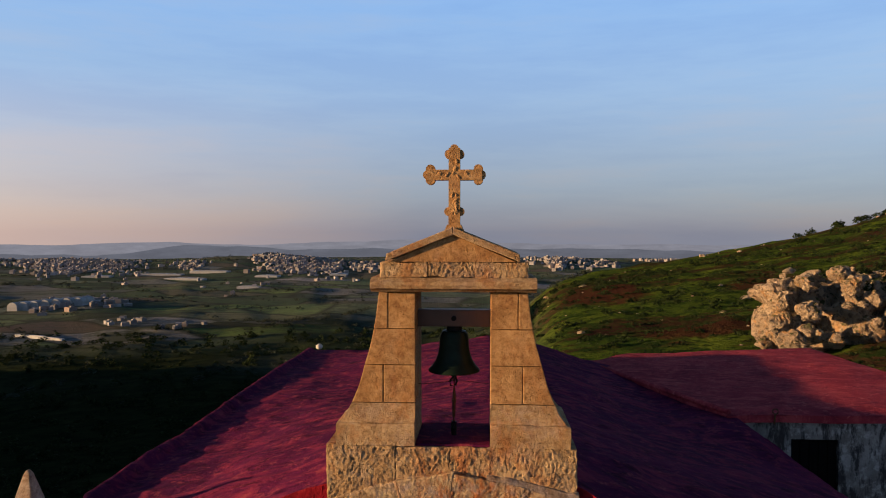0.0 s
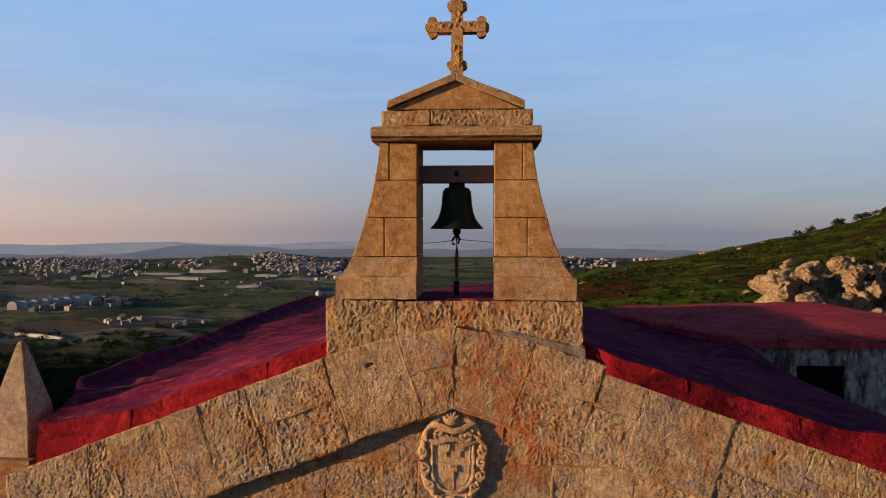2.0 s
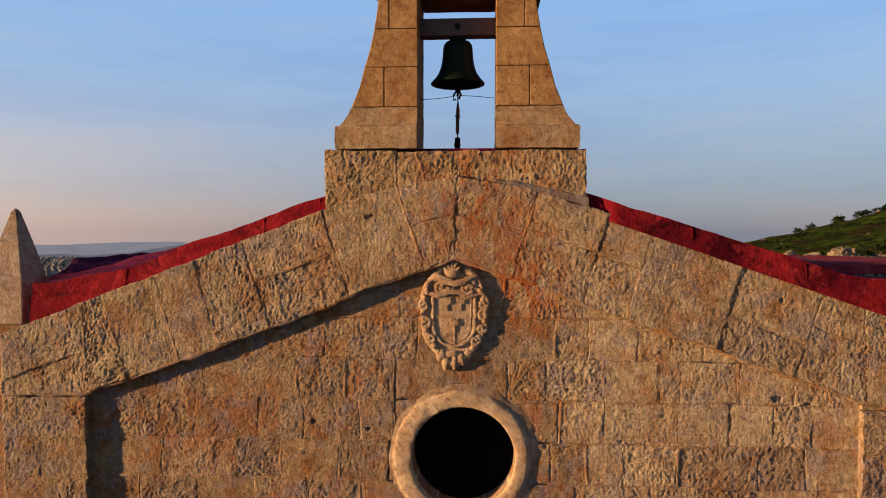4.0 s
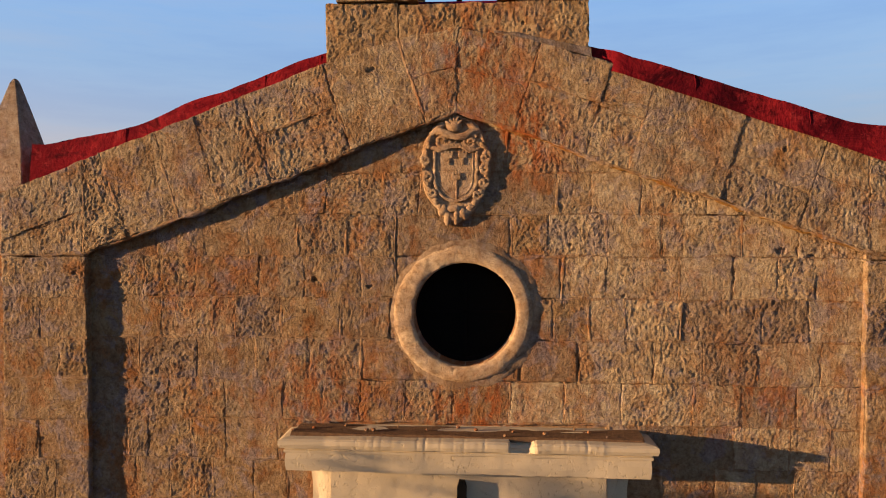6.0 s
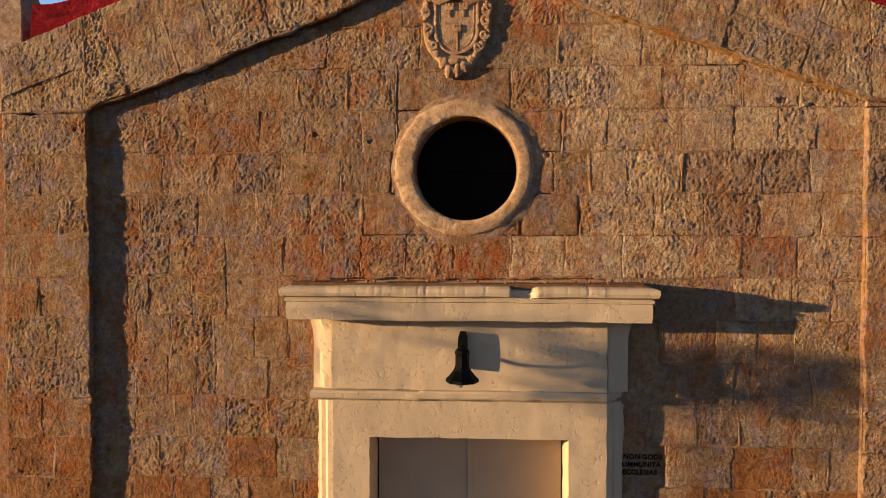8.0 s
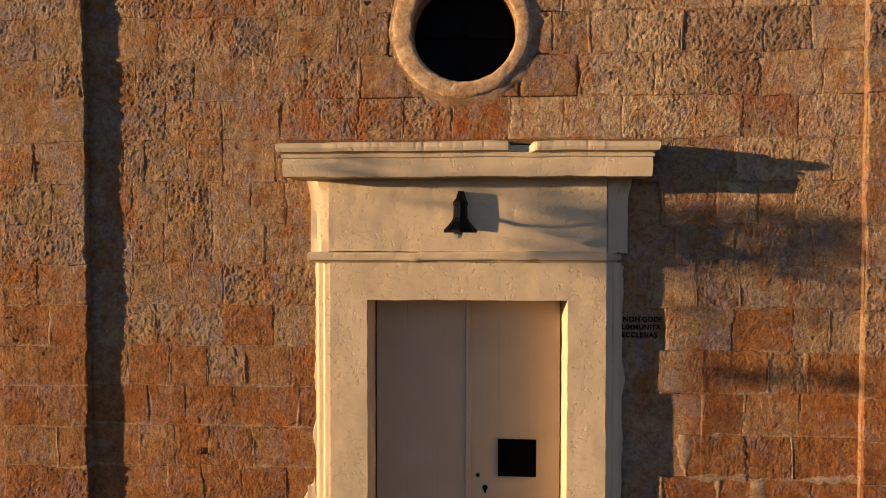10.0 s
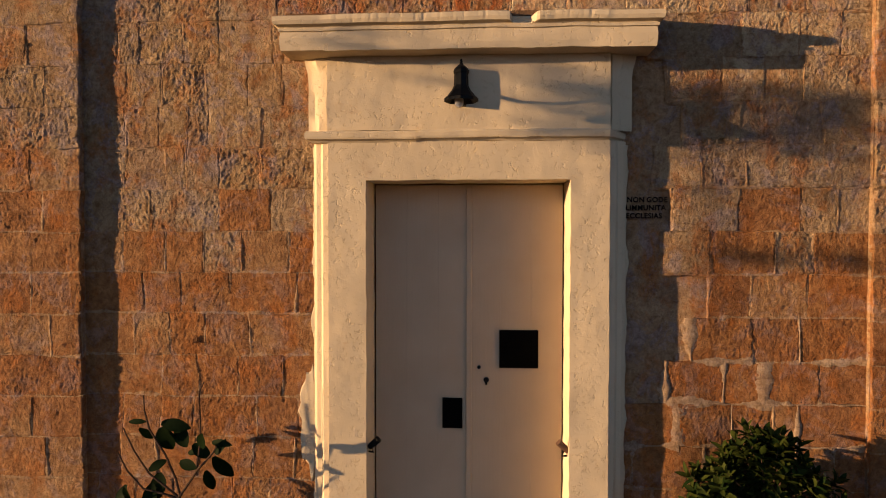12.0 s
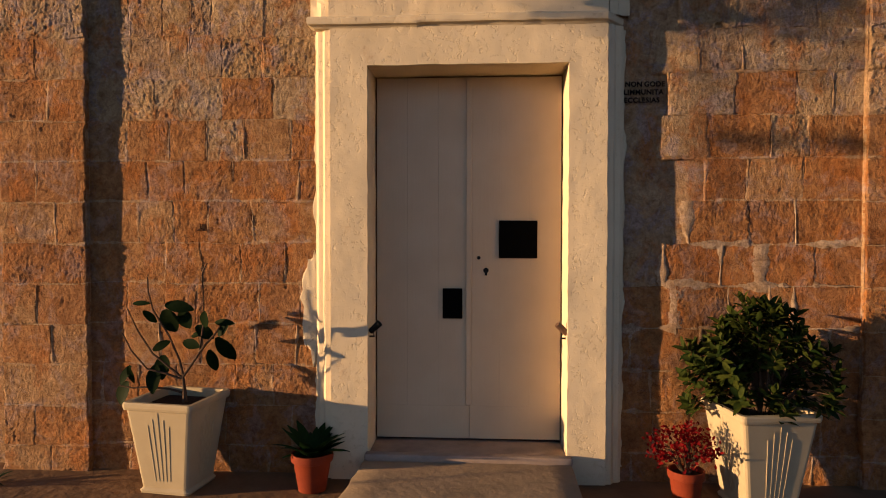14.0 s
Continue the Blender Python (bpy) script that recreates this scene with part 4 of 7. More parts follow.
cote_part("cornice", moulding([(-0.015, 7.448), (-0.055, 7.452), (-0.075, 7.466), (-0.100, 7.476), (-0.106, 7.500), (-0.100, 7.520), (-0.082, 7.530), (-0.05, 7.546), (0.48, 7.546), (0.52, 7.50), (0.47, 7.448)], -0.622, 0.490), M_COTE_OLD, "eroded projecting cornice")
for i, (x0, x1) in enumerate(((-0.568, -0.235), (-0.233, 0.085), (0.087, 0.436))):
    bm = stone_bm([(x0, 7.547), (x1, 7.547), (x1, 7.652), (x0, 7.652)], -0.050, -0.03, base_rng, 0.001, rough=(0.8, 1.25, 1.0)[i], cell=0.006)
    box(bm, x0 + 0.004, x1 - 0.004, -0.034, 0.45, 7.548, 7.650, 0.006)
    cote_part("frieze_stone", bm, M_COTE_OLD, smooth=True)
cote_part("tympanum", worn_block([(-0.50, 7.653), (0.36, 7.653), (CX, 7.836)], -0.062, 0.44, 0.004, 0.002, 2, 30), M_COTE)
for sgn in (-1, 1):
    poly = [(CX + sgn * 0.450, 7.654), (CX + sgn * 0.448, 7.706), (CX, 7.886), (CX, 7.834)]
    if sgn > 0:
        poly = poly[::-1]
    cote_part("raking_slab", worn_block(poly, -0.085, 0.47, 0.006, 0.005, 3, 31 + sgn), M_COTE_OLD)

# ---- stone cross ----
CY = 0.20


def build_cross():
    bm = bmesh.new()
    w, t = 0.040, 0.038

    def slab(poly, y0, y1):
        prism(bm, poly, y0, y1)

    z0, zc, z1 = 7.86, 8.254, 8.442
    slab([(CX - w, z0), (CX + w, z0), (CX + w, z1), (CX - w, z1)], CY - t, CY + t)
    slab([(CX - 0.195, zc - w * 0.9), (CX - w - 0.0005, zc - w * 0.9), (CX - w - 0.0005, zc + w * 0.9), (CX - 0.195, zc + w * 0.9)], CY - t, CY + t)
    slab([(CX + w + 0.0005, zc - w * 0.9), (CX + 0.195, zc - w * 0.9), (CX + 0.195, zc + w * 0.9), (CX + w + 0.0005, zc + w * 0.9)], CY - t, CY + t)

    def lobe(x, z, r):
        prism(bm, [(x + r * math.cos(a), z + r * math.sin(a)) for a in [i * 2 * math.pi / 18 for i in range(18)]], CY - t + 0.006, CY + t - 0.006)

    for dx, dz in ((-1, 0), (1, 0), (0, 1)):
        ex = CX + dx * 0.168
        if dz:
            lobe(CX, 8.437, 0.030)
            lobe(CX - 0.038, 8.400, 0.031)
            lobe(CX + 0.038, 8.400, 0.031)
        else:
            lobe(ex + dx * 0.022, zc, 0.031)
            lobe(ex, zc + 0.040, 0.033)
            lobe(ex, zc - 0.036, 0.033)
    lobe(CX - 0.040, 7.997, 0.031)
    lobe(CX + 0.040, 7.997, 0.031)
    # raised worn relief on the face
    rng = random.Random(5)
    for i in range(16):
        if i < 10:
            x, z = CX + rng.uniform(-0.018, 0.018), rng.uniform(7.99, 8.40)
        else:
            x, z = CX + rng.uniform(-0.17, 0.17), zc + rng.uniform(-0.014, 0.016)
        m = Matrix.Translation((x, CY - t, z)) @ Matrix.Rotation(rng.uniform(-0.8, 0.8), 4, "Y") @ Matrix.Diagonal((rng.uniform(0.008, 0.015), 0.006, rng.uniform(0.012, 0.03), 1))
        bmesh.ops.create_icosphere(bm, subdivisions=1, radius=1, matrix=m)
    # small foot
    prism(bm, [(CX - 0.07, 7.855), (CX + 0.07, 7.855), (CX + 0.048, 7.905), (CX - 0.048, 7.905)], CY - 0.07, CY + 0.07)
    return mesh_of("cross", bm, M_COTE)


tagged(new("cross", build_cross()), "carved limestone cross with trefoil ends on the pediment", "cross")

# ---- bell ----
bell = thing("bell", "green-patinated bronze bell hung in the bell cote", "bell", (CX, CY, 6.87))


def bell_part(name, bm, mat, label="", smooth=False):
    ob = part(name, bm, mat, bell, label, smooth)
    ob.matrix_parent_inverse = Matrix.Translation((-CX, -CY, -6.87))
    return ob


bm = bmesh.new()
lathe(bm, [(0.0, 0.292), (0.05, 0.291), (0.082, 0.283), (0.097, 0.262), (0.101, 0.235), (0.103, 0.20), (0.107, 0.16), (0.116, 0.115), (0.132, 0.072), (0.150, 0.045), (0.153, 0.040), (0.172, 0.020), (0.184, 0.006), (0.182, 0.0), (0.165, 0.001), (0.145, 0.035), (0.12, 0.08), (0.095, 0.15), (0.088, 0.25), (0.0, 0.27)], 40, (CX, CY, 6.872))
bell_part("bell_body", bm, M_BRONZE, smooth=True)
bm = bmesh.new()
box(bm, -0.335, 0.195, CY - 0.05, CY + 0.05, 7.190, 7.308, 0.006)
bell_part("headstock", bm, M_BEAM, "dark wooden beam between the piers")
bm = bmesh.new()
tube(bm, [(CX, CY - 0.075, 7.250), (CX, CY - 0.045, 7.250)], 0.018, 12)
tube(bm, [(CX, CY, 7.19), (CX, CY, 7.15)], 0.055, 14)
bell_part("bolt", bm, M_IRON)
bm = bmesh.new()
bmesh.ops.create_icosphere(bm, subdivisions=2, radius=0.03, matrix=Matrix.Translation((CX, CY, 6.855)))
tube(bm, [(CX, CY, 7.1), (CX, CY, 6.85)], 0.012, 8)
tube(bm, [(CX - 0.004, CY - 0.01, 6.83), (CX - 0.028, CY - 0.012, 6.80), (CX - 0.026, CY - 0.014, 6.765), (CX - 0.012, CY - 0.012, 6.77)], 0.008, 6)
tube(bm, [(CX + 0.01, CY - 0.01, 6.83), (CX + 0.022, CY - 0.02, 6.80), (CX + 0.010, CY - 0.02, 6.77)], 0.008, 6)
bell_part("clapper", bm, M_IRON, "black iron clapper")
bm = bmesh.new()
tube(bm, [(CX, CY, 6.83), (CX + 0.001, CY, 6.70), (CX - 0.002, CY, 6.55), (CX, CY, 6.50)], [0.012, 0.013, 0.012, 0.013], 10)
tube(bm, [(CX, CY, 6.665), (CX, CY, 6.65)], 0.017, 10)
bell_part("clapper_rod", bm, M_ROD, "rusty clapper rod")
bm = bmesh.new()
tube(bm, [(CX, CY, 6.51), (CX - 0.003, CY, 6.46), (CX, CY, 6.41)], [0.020, 0.023, 0.019], 10)
bell_part("rod_socket", bm, M_IRON)
bm = bmesh.new()
tube(bm, [(CX, CY, 6.80), (CX - 0.05, CY, 6.79), (CX - 0.14, CY, 6.778), (CX - 0.27, CY, 6.772)], 0.0022, 5)
tube(bm, [(CX, CY, 6.80), (CX + 0.05, CY, 6.797), (CX + 0.15, CY, 6.790), (CX + 0.25, CY, 6.778)], 0.0022, 5)
bell_part("wire", bm, M_IRON)

# ---- corner pinnacle ----


def build_pinnacle():
    bm = bmesh.new()
    prof = ((5.20, 0.148), (5.52, 0.143), (5.56, 0.134), (5.79, 0.080), (6.01, 0.025), (6.035, 0.010))
    px, py = -3.33, 0.34
    rows = []
    for z, h in prof:
        rows.append([bm.verts.new((px + sx * h + 0.006 * noise.noise(Vector((z * 5, sx, sy))), py + sy * h, z)) for sx, sy in ((-1, -1), (1, -1), (1, 1), (-1, 1))])
    for p, q in zip(rows, rows[1:]):
        for i in range(4):
            bm.faces.new((p[i], p[(i + 1) % 4], q[(i + 1) % 4], q[i]))
    bm.faces.new(rows[0][::-1])
    bm.faces.new(rows[-1])
    bmesh.ops.bevel(bm, geom=list(bm.edges), offset=0.008, segments=1, affect="EDGES")
    return mesh_of("pinnacle", bm, M_PINNACLE)


bm = bmesh.new()
box(bm, -3.56, -3.145, 0.14, 0.60, -0.3, 5.2)
tagged(new("corner_pier", mesh_of("corner_pier", bm, M_STONE)), "plain limestone pier behind the front corner", "pier", kind="structure")
tagged(new("pinnacle", build_pinnacle()), "small limestone obelisk pinnacle on the gable corner", "pinnacle")

# ================= coat of arms =================
arms = thing("coat_of_arms", "carved pale limestone coat of arms with scrolled border", "coat of arms", (-0.083, 0, 5.32))


def arms_part(name, bm, label="", smooth=True):
    ob = part(name, bm, M_CARVED, arms, label, smooth)
    ob.matrix_parent_inverse = Matrix.Translation((0.083, 0, -5.32)) @ Matrix.Diagonal((1, 0.38, 1, 1))
    return ob


AX, AZ = -0.083, 5.325


def oval(a, k=1.0):
    """The outline of the arms: an oval drawn in towards the foot."""
    x, z = 0.228 * math.cos(a), 0.365 * math.sin(a)
    if z < 0:
        x *= 1 - 0.42 * (z / 0.365) ** 2
    return AX + x * k, AZ + z * k


def build_plate():
    bm = bmesh.new()
    n = 64
    rings = []
    for k, y in ((1.0, 0.02), (1.0, -0.050), (0.97, -0.074), (0.90, -0.080), (0.84, -0.066), (0.74, -0.058)):
        row = []
        for i in range(n):
            a = 2 * math.pi * i / n
            x, z = oval(a, k * (1 + 0.025 * math.cos(7 * a) + 0.02 * noise.noise(Vector((math.cos(a) * 3, math.sin(a) * 3, 2)))))
            row.append(bm.verts.new((x, y + 0.006 * noise.noise(Vector((x * 20, y, z * 20))), z)))
        rings.append(row)
    rings.append([bm.verts.new((AX, -0.058, AZ))])
    for p, q in zip(rings, rings[1:]):
        for i in range(n):
            j = (i + 1) % n
            bm.faces.new((p[i], p[j], q[j], q[i]) if len(q) > 1 else (p[i], p[j], q[0]))
    return bm


def lump(bm, x, z, y, sx, sy, sz, turn=0.0):
    """A worn rounded mass of carving."""
    m = Matrix.Translation((AX + x, y, AZ + z)) @ Matrix.Rotation(turn, 4, "Y") @ Matrix.Diagonal((sx, sy, sz, 1))
    g = bmesh.ops.create_icosphere(bm, subdivisions=3, radius=1, matrix=m)
    for v in g["verts"]:
        v.co += 0.006 * noise.noise_vector(v.co * 30)


def strap(pts, radii):
    """A carved band along points of (sideways, up, out)."""
    bm = bmesh.new()
    tube(bm, [(AX + x, -y, AZ + z) for x, z, y in pts], radii, 10)
    for v in bm.verts:
        v.co += 0.004 * noise.noise_vector(v.co * 34)
    return bm


arms_part("backing", build_plate())
ring = [oval(2 * math.pi * i / 60, 0.93) for i in range(61)]
arms_part("border", strap([(x - AX, z - AZ, 0.085) for x, z in ring], [0.010 + 0.004 * noise.noise(Vector((i * 0.7, 2, 2))) for i in range(61)]))
# the shield: a deep U with a raised rim, a bar across and a pale below it
HALF, TOP, FOOT = 0.137, 0.118, -0.205
U = [(-HALF, TOP - 0.04 * k, 0.092) for k in range(5)] + [(-HALF * math.cos(math.pi * k / 14), -0.06 + (FOOT + 0.06) * math.sin(math.pi * k / 14), 0.092) for k in range(1, 14)] + [(HALF, TOP - 0.16 + 0.04 * k, 0.092) for k in range(5)]
bm = bmesh.new()
prism(bm, [(AX + x, AZ + z) for x, z, _ in U], -0.080, -0.03)
shield = arms_part("shield", bm, smooth=False)
part("rim", strap(U, 0.011), M_CARVED, shield, smooth=True)
part("inner_rim", strap([(x * 0.82, z * 0.86, 0.080) for x, z, _ in U], 0.006), M_CARVED, shield, smooth=True)
part("bar", strap([(-HALF, -0.012, 0.080), (HALF, -0.012, 0.080)], 0.005), M_CARVED, shield, smooth=True)
part("pale", strap([(0.004, -0.075, 0.082), (0.004, -0.19, 0.082)], 0.009), M_CARVED, shield, smooth=True)
# charges as plain raised shapes
for cx, cz in ((-0.046, 0.088), (0.046, 0.090), (0.004, -0.052)):
    bm = bmesh.new()
    box(bm, AX + cx - 0.028, AX + cx + 0.028, -0.108, -0.078, AZ + cz - 0.016, AZ + cz + 0.016, 0.005)
    for k in range(3):
        box(bm, AX + cx - 0.027 + 0.020 * k, AX + cx - 0.013 + 0.020 * k, -0.104, -0.078, AZ + cz + 0.013, AZ + cz + 0.030, 0.003)
    box(bm, AX + cx - 0.006, AX + cx + 0.006, -0.100, -0.078, AZ + cz - 0.060, AZ + cz - 0.012, 0.003)
    part("charge", bm, M_CARVED, shield)


def scroll(x, z, r, turns, sgn, start=0.0, thick=0.017):
    n = int(18 * turns)
    pts, rad = [], []
    for i in range(n + 1):
        k = i / n
        a = start + sgn * 2 * math.pi * turns * k
        rr = r * (1 - 0.82 * k)
        pts.append((x + rr * math.cos(a), z + rr * math.sin(a), 0.095 + 0.022 * k))
        rad.append(thick * (1 - 0.4 * k))
    return strap(pts, rad)


# volutes and drapery over the shield, small scrolls down both sides
for x, z, r, tn, sg, st, th in ((-0.085, 0.185, 0.062, 1.5, -1, 2.4, 0.019), (0.095, 0.175, 0.056, 1.4, 1, 0.7, 0.018), (0.190, 0.075, 0.036, 1.2, -1, 1.2, 0.016), (0.195, 0.0, 0.036, 1.2, 1, 1.2, 0.016), (0.178, -0.085, 0.036, 1.2, -1, 1.0, 0.015),
                                (-0.192, 0.06, 0.034, 1.2, 1, 1.9, 0.015), (-0.188, -0.055, 0.036, 1.2, -1, 1.9, 0.016), (-0.150, -0.150, 0.034, 1.2, 1, 2.2, 0.015), (0.140, -0.165, 0.034, 1.2, -1, 0.8, 0.015)):
    arms_part("scroll", scroll(x, z, r, tn, sg, st, th))
arms_part("drapery", strap([(-0.165, 0.225, 0.085), (-0.120, 0.255, 0.105), (-0.060, 0.225, 0.118), (0.0, 0.208, 0.120), (0.060, 0.215, 0.118), (0.105, 0.245, 0.110), (0.150, 0.255, 0.090)], [0.014, 0.022, 0.024, 0.022, 0.024, 0.022, 0.012]))
arms_part("drapery", strap([(-0.175, 0.150, 0.085), (-0.110, 0.125, 0.105), (-0.040, 0.150, 0.112), (0.030, 0.152, 0.112), (0.090, 0.120, 0.108), (0.165, 0.140, 0.085)], [0.012, 0.017, 0.015, 0.014, 0.017, 0.012]))
bm = bmesh.new()
lump(bm, -0.012, 0.290, -0.085, 0.055, 0.055, 0.052)
for k in range(5):
    a = math.pi * (0.18 + 0.64 * k / 4)
    lump(bm, -0.012 + 0.042 * math.cos(a), 0.272 + 0.052 * math.sin(a), -0.118, 0.010, 0.022, 0.032, math.pi / 2 - a)
arms_part("crest", bm)
for sx in (-1, 1):
    bm = bmesh.new()
    lump(bm, sx * 0.105, 0.278, -0.075, 0.055, 0.040, 0.020, sx * 0.45)
    lump(bm, sx * 0.140, 0.245, -0.075, 0.032, 0.035, 0.018, sx * 0.9)
    arms_part("crest_leaf", bm)
# leaves along the border, shells and pendants at the foot
rng = random.Random(8)
for k in range(22):
    a = math.pi * (0.16 - 1.32 * k / 21)
    x, z = oval(a, 0.88)
    bm = bmesh.new()
    lump(bm, x - AX, z - AZ, -0.085, rng.uniform(0.016, 0.024), 0.030, rng.uniform(0.024, 0.036), -a + rng.uniform(-0.5, 0.5))
    arms_part("border_leaf", bm)
for x, z, w, h, turn in ((-0.050, -0.318, 0.024, 0.052, 0.15), (0.006, -0.312, 0.022, 0.050, 0.0), (0.052, -0.290, 0.030, 0.040, -0.4), (-0.085, -0.265, 0.030, 0.042, 0.5), (-0.020, -0.255, 0.050, 0.024, 0.0)):
    bm = bmesh.new()
    lump(bm, x, z, -0.080, w, 0.045, h, turn)
    arms_part("pendant", bm)

# ================= round window =================
window_1 = thing("window_1", "round dark chapel window in a smooth limestone ring", "window", (WX, 0, WZ), "structure")


def win_part(name, bm, mat, label="", smooth=False):
    ob = part(name, bm, mat, window_1, label, smooth)
    ob.matrix_parent_inverse = Matrix.Translation((-WX, 0, -WZ))
    return ob


def ring_stone(a0, a1, ro0, ro1):
    """One voussoir of the ring: a rounded bull-nose section turned through an angle."""
    bm = bmesh.new()
    rows = []
    n = 14
    for i in range(n + 1):
        s = i / n
        a = a0 + (a1 - a0) * s
        ro = ro0 + (ro1 - ro0) * s + 0.012 * noise.noise(Vector((a * 5, 0, 2))) + 0.006 * noise.noise(Vector((a * 17, 0, 2)))
        ri = 0.341 + 0.004 * noise.noise(Vector((a * 16, 1, 5))) + 0.003 * noise.noise(Vector((a * 40, 1, 5)))
        sec = ((ro + 0.006, 0.03), (ro + 0.003, -0.018), (ro - 0.008, -0.027), (ro - 0.030, -0.031), (0.5 * (ro + ri), -0.033), (ri + 0.024, -0.033), (ri + 0.008, -0.029), (ri, -0.020), (ri, 0.20))
        rows.append([bm.verts.new((WX + r * math.cos(a), y + (0.006 * noise.noise(Vector((r * 14, a * 6, 3))) + 0.003 * noise.noise(Vector((r * 40, a * 18, 3))) if y < 0 else 0), WZ + r * math.sin(a))) for r, y in sec])
    for p, q in zip(rows, rows[1:]):
        for k in range(len(p) - 1):
            bm.faces.new((p[k], p[k + 1], q[k + 1], q[k]))
    bm.faces.new(rows[0])
    bm.faces.new(rows[-1][::-1])
    return bm


cuts = [0.35, 1.35, 2.05, 2.75, 3.65, 4.45, 5.45, 0.35 + 2 * math.pi]
rads = [0.444, 0.444, 0.454, 0.466, 0.464, 0.444, 0.434, 0.444]
for i in range(7):
    win_part("ring_stone", ring_stone(cuts[i] + 0.0008, cuts[i + 1] - 0.0008, rads[i], rads[i + 1]), M_RING, smooth=True)
# lime smeared round the ring, feathering out onto the wall
bm = bmesh.new()
rows = []
for i in range(97):
    a = 2 * math.pi * i / 96
    ro = 0.500 + 0.030 * noise.noise(Vector((math.cos(a) * 3, math.sin(a) * 3, 8))) + 0.016 * noise.noise(Vector((math.cos(a) * 9, math.sin(a) * 9, 8)))
    rows.append([bm.verts.new((WX + r * math.cos(a), y + 0.004 * noise.noise(Vector((r * 30 * math.cos(a), 1, r * 30 * math.sin(a)))), WZ + r * math.sin(a))) for r, y in ((0.42, 0.02), (0.425, -0.019), (0.45 + 0.2 * (ro - 0.5), -0.017), (0.5 * (0.46 + ro), -0.013), (ro, -0.004), (ro, 0.04))])
for p, q in zip(rows, rows[1:]):
    for k in range(5):
        bm.faces.new((p[k], p[k + 1], q[k + 1], q[k]))
win_part("lime_collar", bm, M_LIME, "rough lime smeared round the ring", True)
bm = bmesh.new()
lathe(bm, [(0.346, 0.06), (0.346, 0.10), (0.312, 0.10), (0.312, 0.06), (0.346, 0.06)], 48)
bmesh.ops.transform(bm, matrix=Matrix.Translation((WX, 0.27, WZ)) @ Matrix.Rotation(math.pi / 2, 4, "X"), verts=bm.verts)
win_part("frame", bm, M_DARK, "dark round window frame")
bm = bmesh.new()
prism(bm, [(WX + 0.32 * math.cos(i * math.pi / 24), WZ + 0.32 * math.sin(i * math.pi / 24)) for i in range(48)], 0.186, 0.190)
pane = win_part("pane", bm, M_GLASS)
pane.visible_shadow = False
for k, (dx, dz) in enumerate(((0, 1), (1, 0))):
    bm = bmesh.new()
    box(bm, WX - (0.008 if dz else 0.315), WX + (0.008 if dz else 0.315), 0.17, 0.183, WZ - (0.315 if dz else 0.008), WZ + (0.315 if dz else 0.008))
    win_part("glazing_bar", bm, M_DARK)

# ================= door and its surround =================
surround = thing("door_surround", "cream limewashed stone door surround with heavy hood", "door surround", (0, 0, 0), "structure")


def wavy(bm, amp=0.004, freq=5.0, cut=0.16):
    """Hand-worked unevenness of thick limewash."""
    for _ in range(2):
        long = [e for e in bm.edges if e.calc_length() > cut]
        if long:
            bmesh.ops.subdivide_edges(bm, edges=long, cuts=2, use_grid_fill=True)
    for v in bm.verts:
        v.co += amp * noise.noise_vector(v.co * freq)
    return bm


def plaster_sheet(x0, x1, z0, z1, front, back, hole=None, cell=0.022, seed=0.0, amp=1.0):
    """A thick hand-limewashed face, uneven all over, with an opening left through it."""
    bm = bmesh.new()
    nu, nv = round((x1 - x0) / cell), round((z1 - z0) / cell)

    def skip(i, j):
        x, z = x0 + (x1 - x0) * (i + 0.5) / nu, z0 + (z1 - z0) * (j + 0.5) / nv
        return hole is not None and hole[0] < x < hole[1] and z < hole[2]

    g = {}
    for j in range(nv + 1):
        for i in range(nu + 1):
            x, z = x0 + (x1 - x0) * i / nu, z0 + (z1 - z0) * j / nv
            if hole is not None:
                x = hole[0] if abs(x - hole[0]) < cell / 2 else hole[1] if abs(x - hole[1]) < cell / 2 else x
                z = hole[2] if abs(z - hole[2]) < cell / 2 else z
            v = Vector((x, seed, z))
            y = amp * (0.0050 * noise.noise(v * 4.0) + 0.0017 * noise.noise(v * 12) + 0.0006 * noise.noise(v * 38))
            dent = noise.voronoi(v * 7.0)[0][0]
            if dent < 0.16:
                y += amp * 0.006 * (1 - dent / 0.16)
            w = 0.0045 * noise.noise_vector(v * 9) + 0.002 * noise.noise_vector(v * 40)
            g[i, j] = bm.verts.new((x + w.x, front + y, z + w.z))
    used = set()
    for j in range(nv):
        for i in range(nu):
            if not skip(i, j):
                bm.faces.new((g[i, j], g[i + 1, j], g[i + 1, j + 1], g[i, j + 1]))
                used |= {(i, j), (i + 1, j), (i, j + 1), (i + 1, j + 1)}
    for k, v in g.items():
        if k not in used:
            bm.verts.remove(v)
    rim = [e for e in bm.edges if len(e.link_faces) == 1]
    ext = bmesh.ops.extrude_edge_only(bm, edges=rim)
    for v in ext["geom"]:
        if isinstance(v, bmesh.types.BMVert):
            v.co.y = back
    return bm


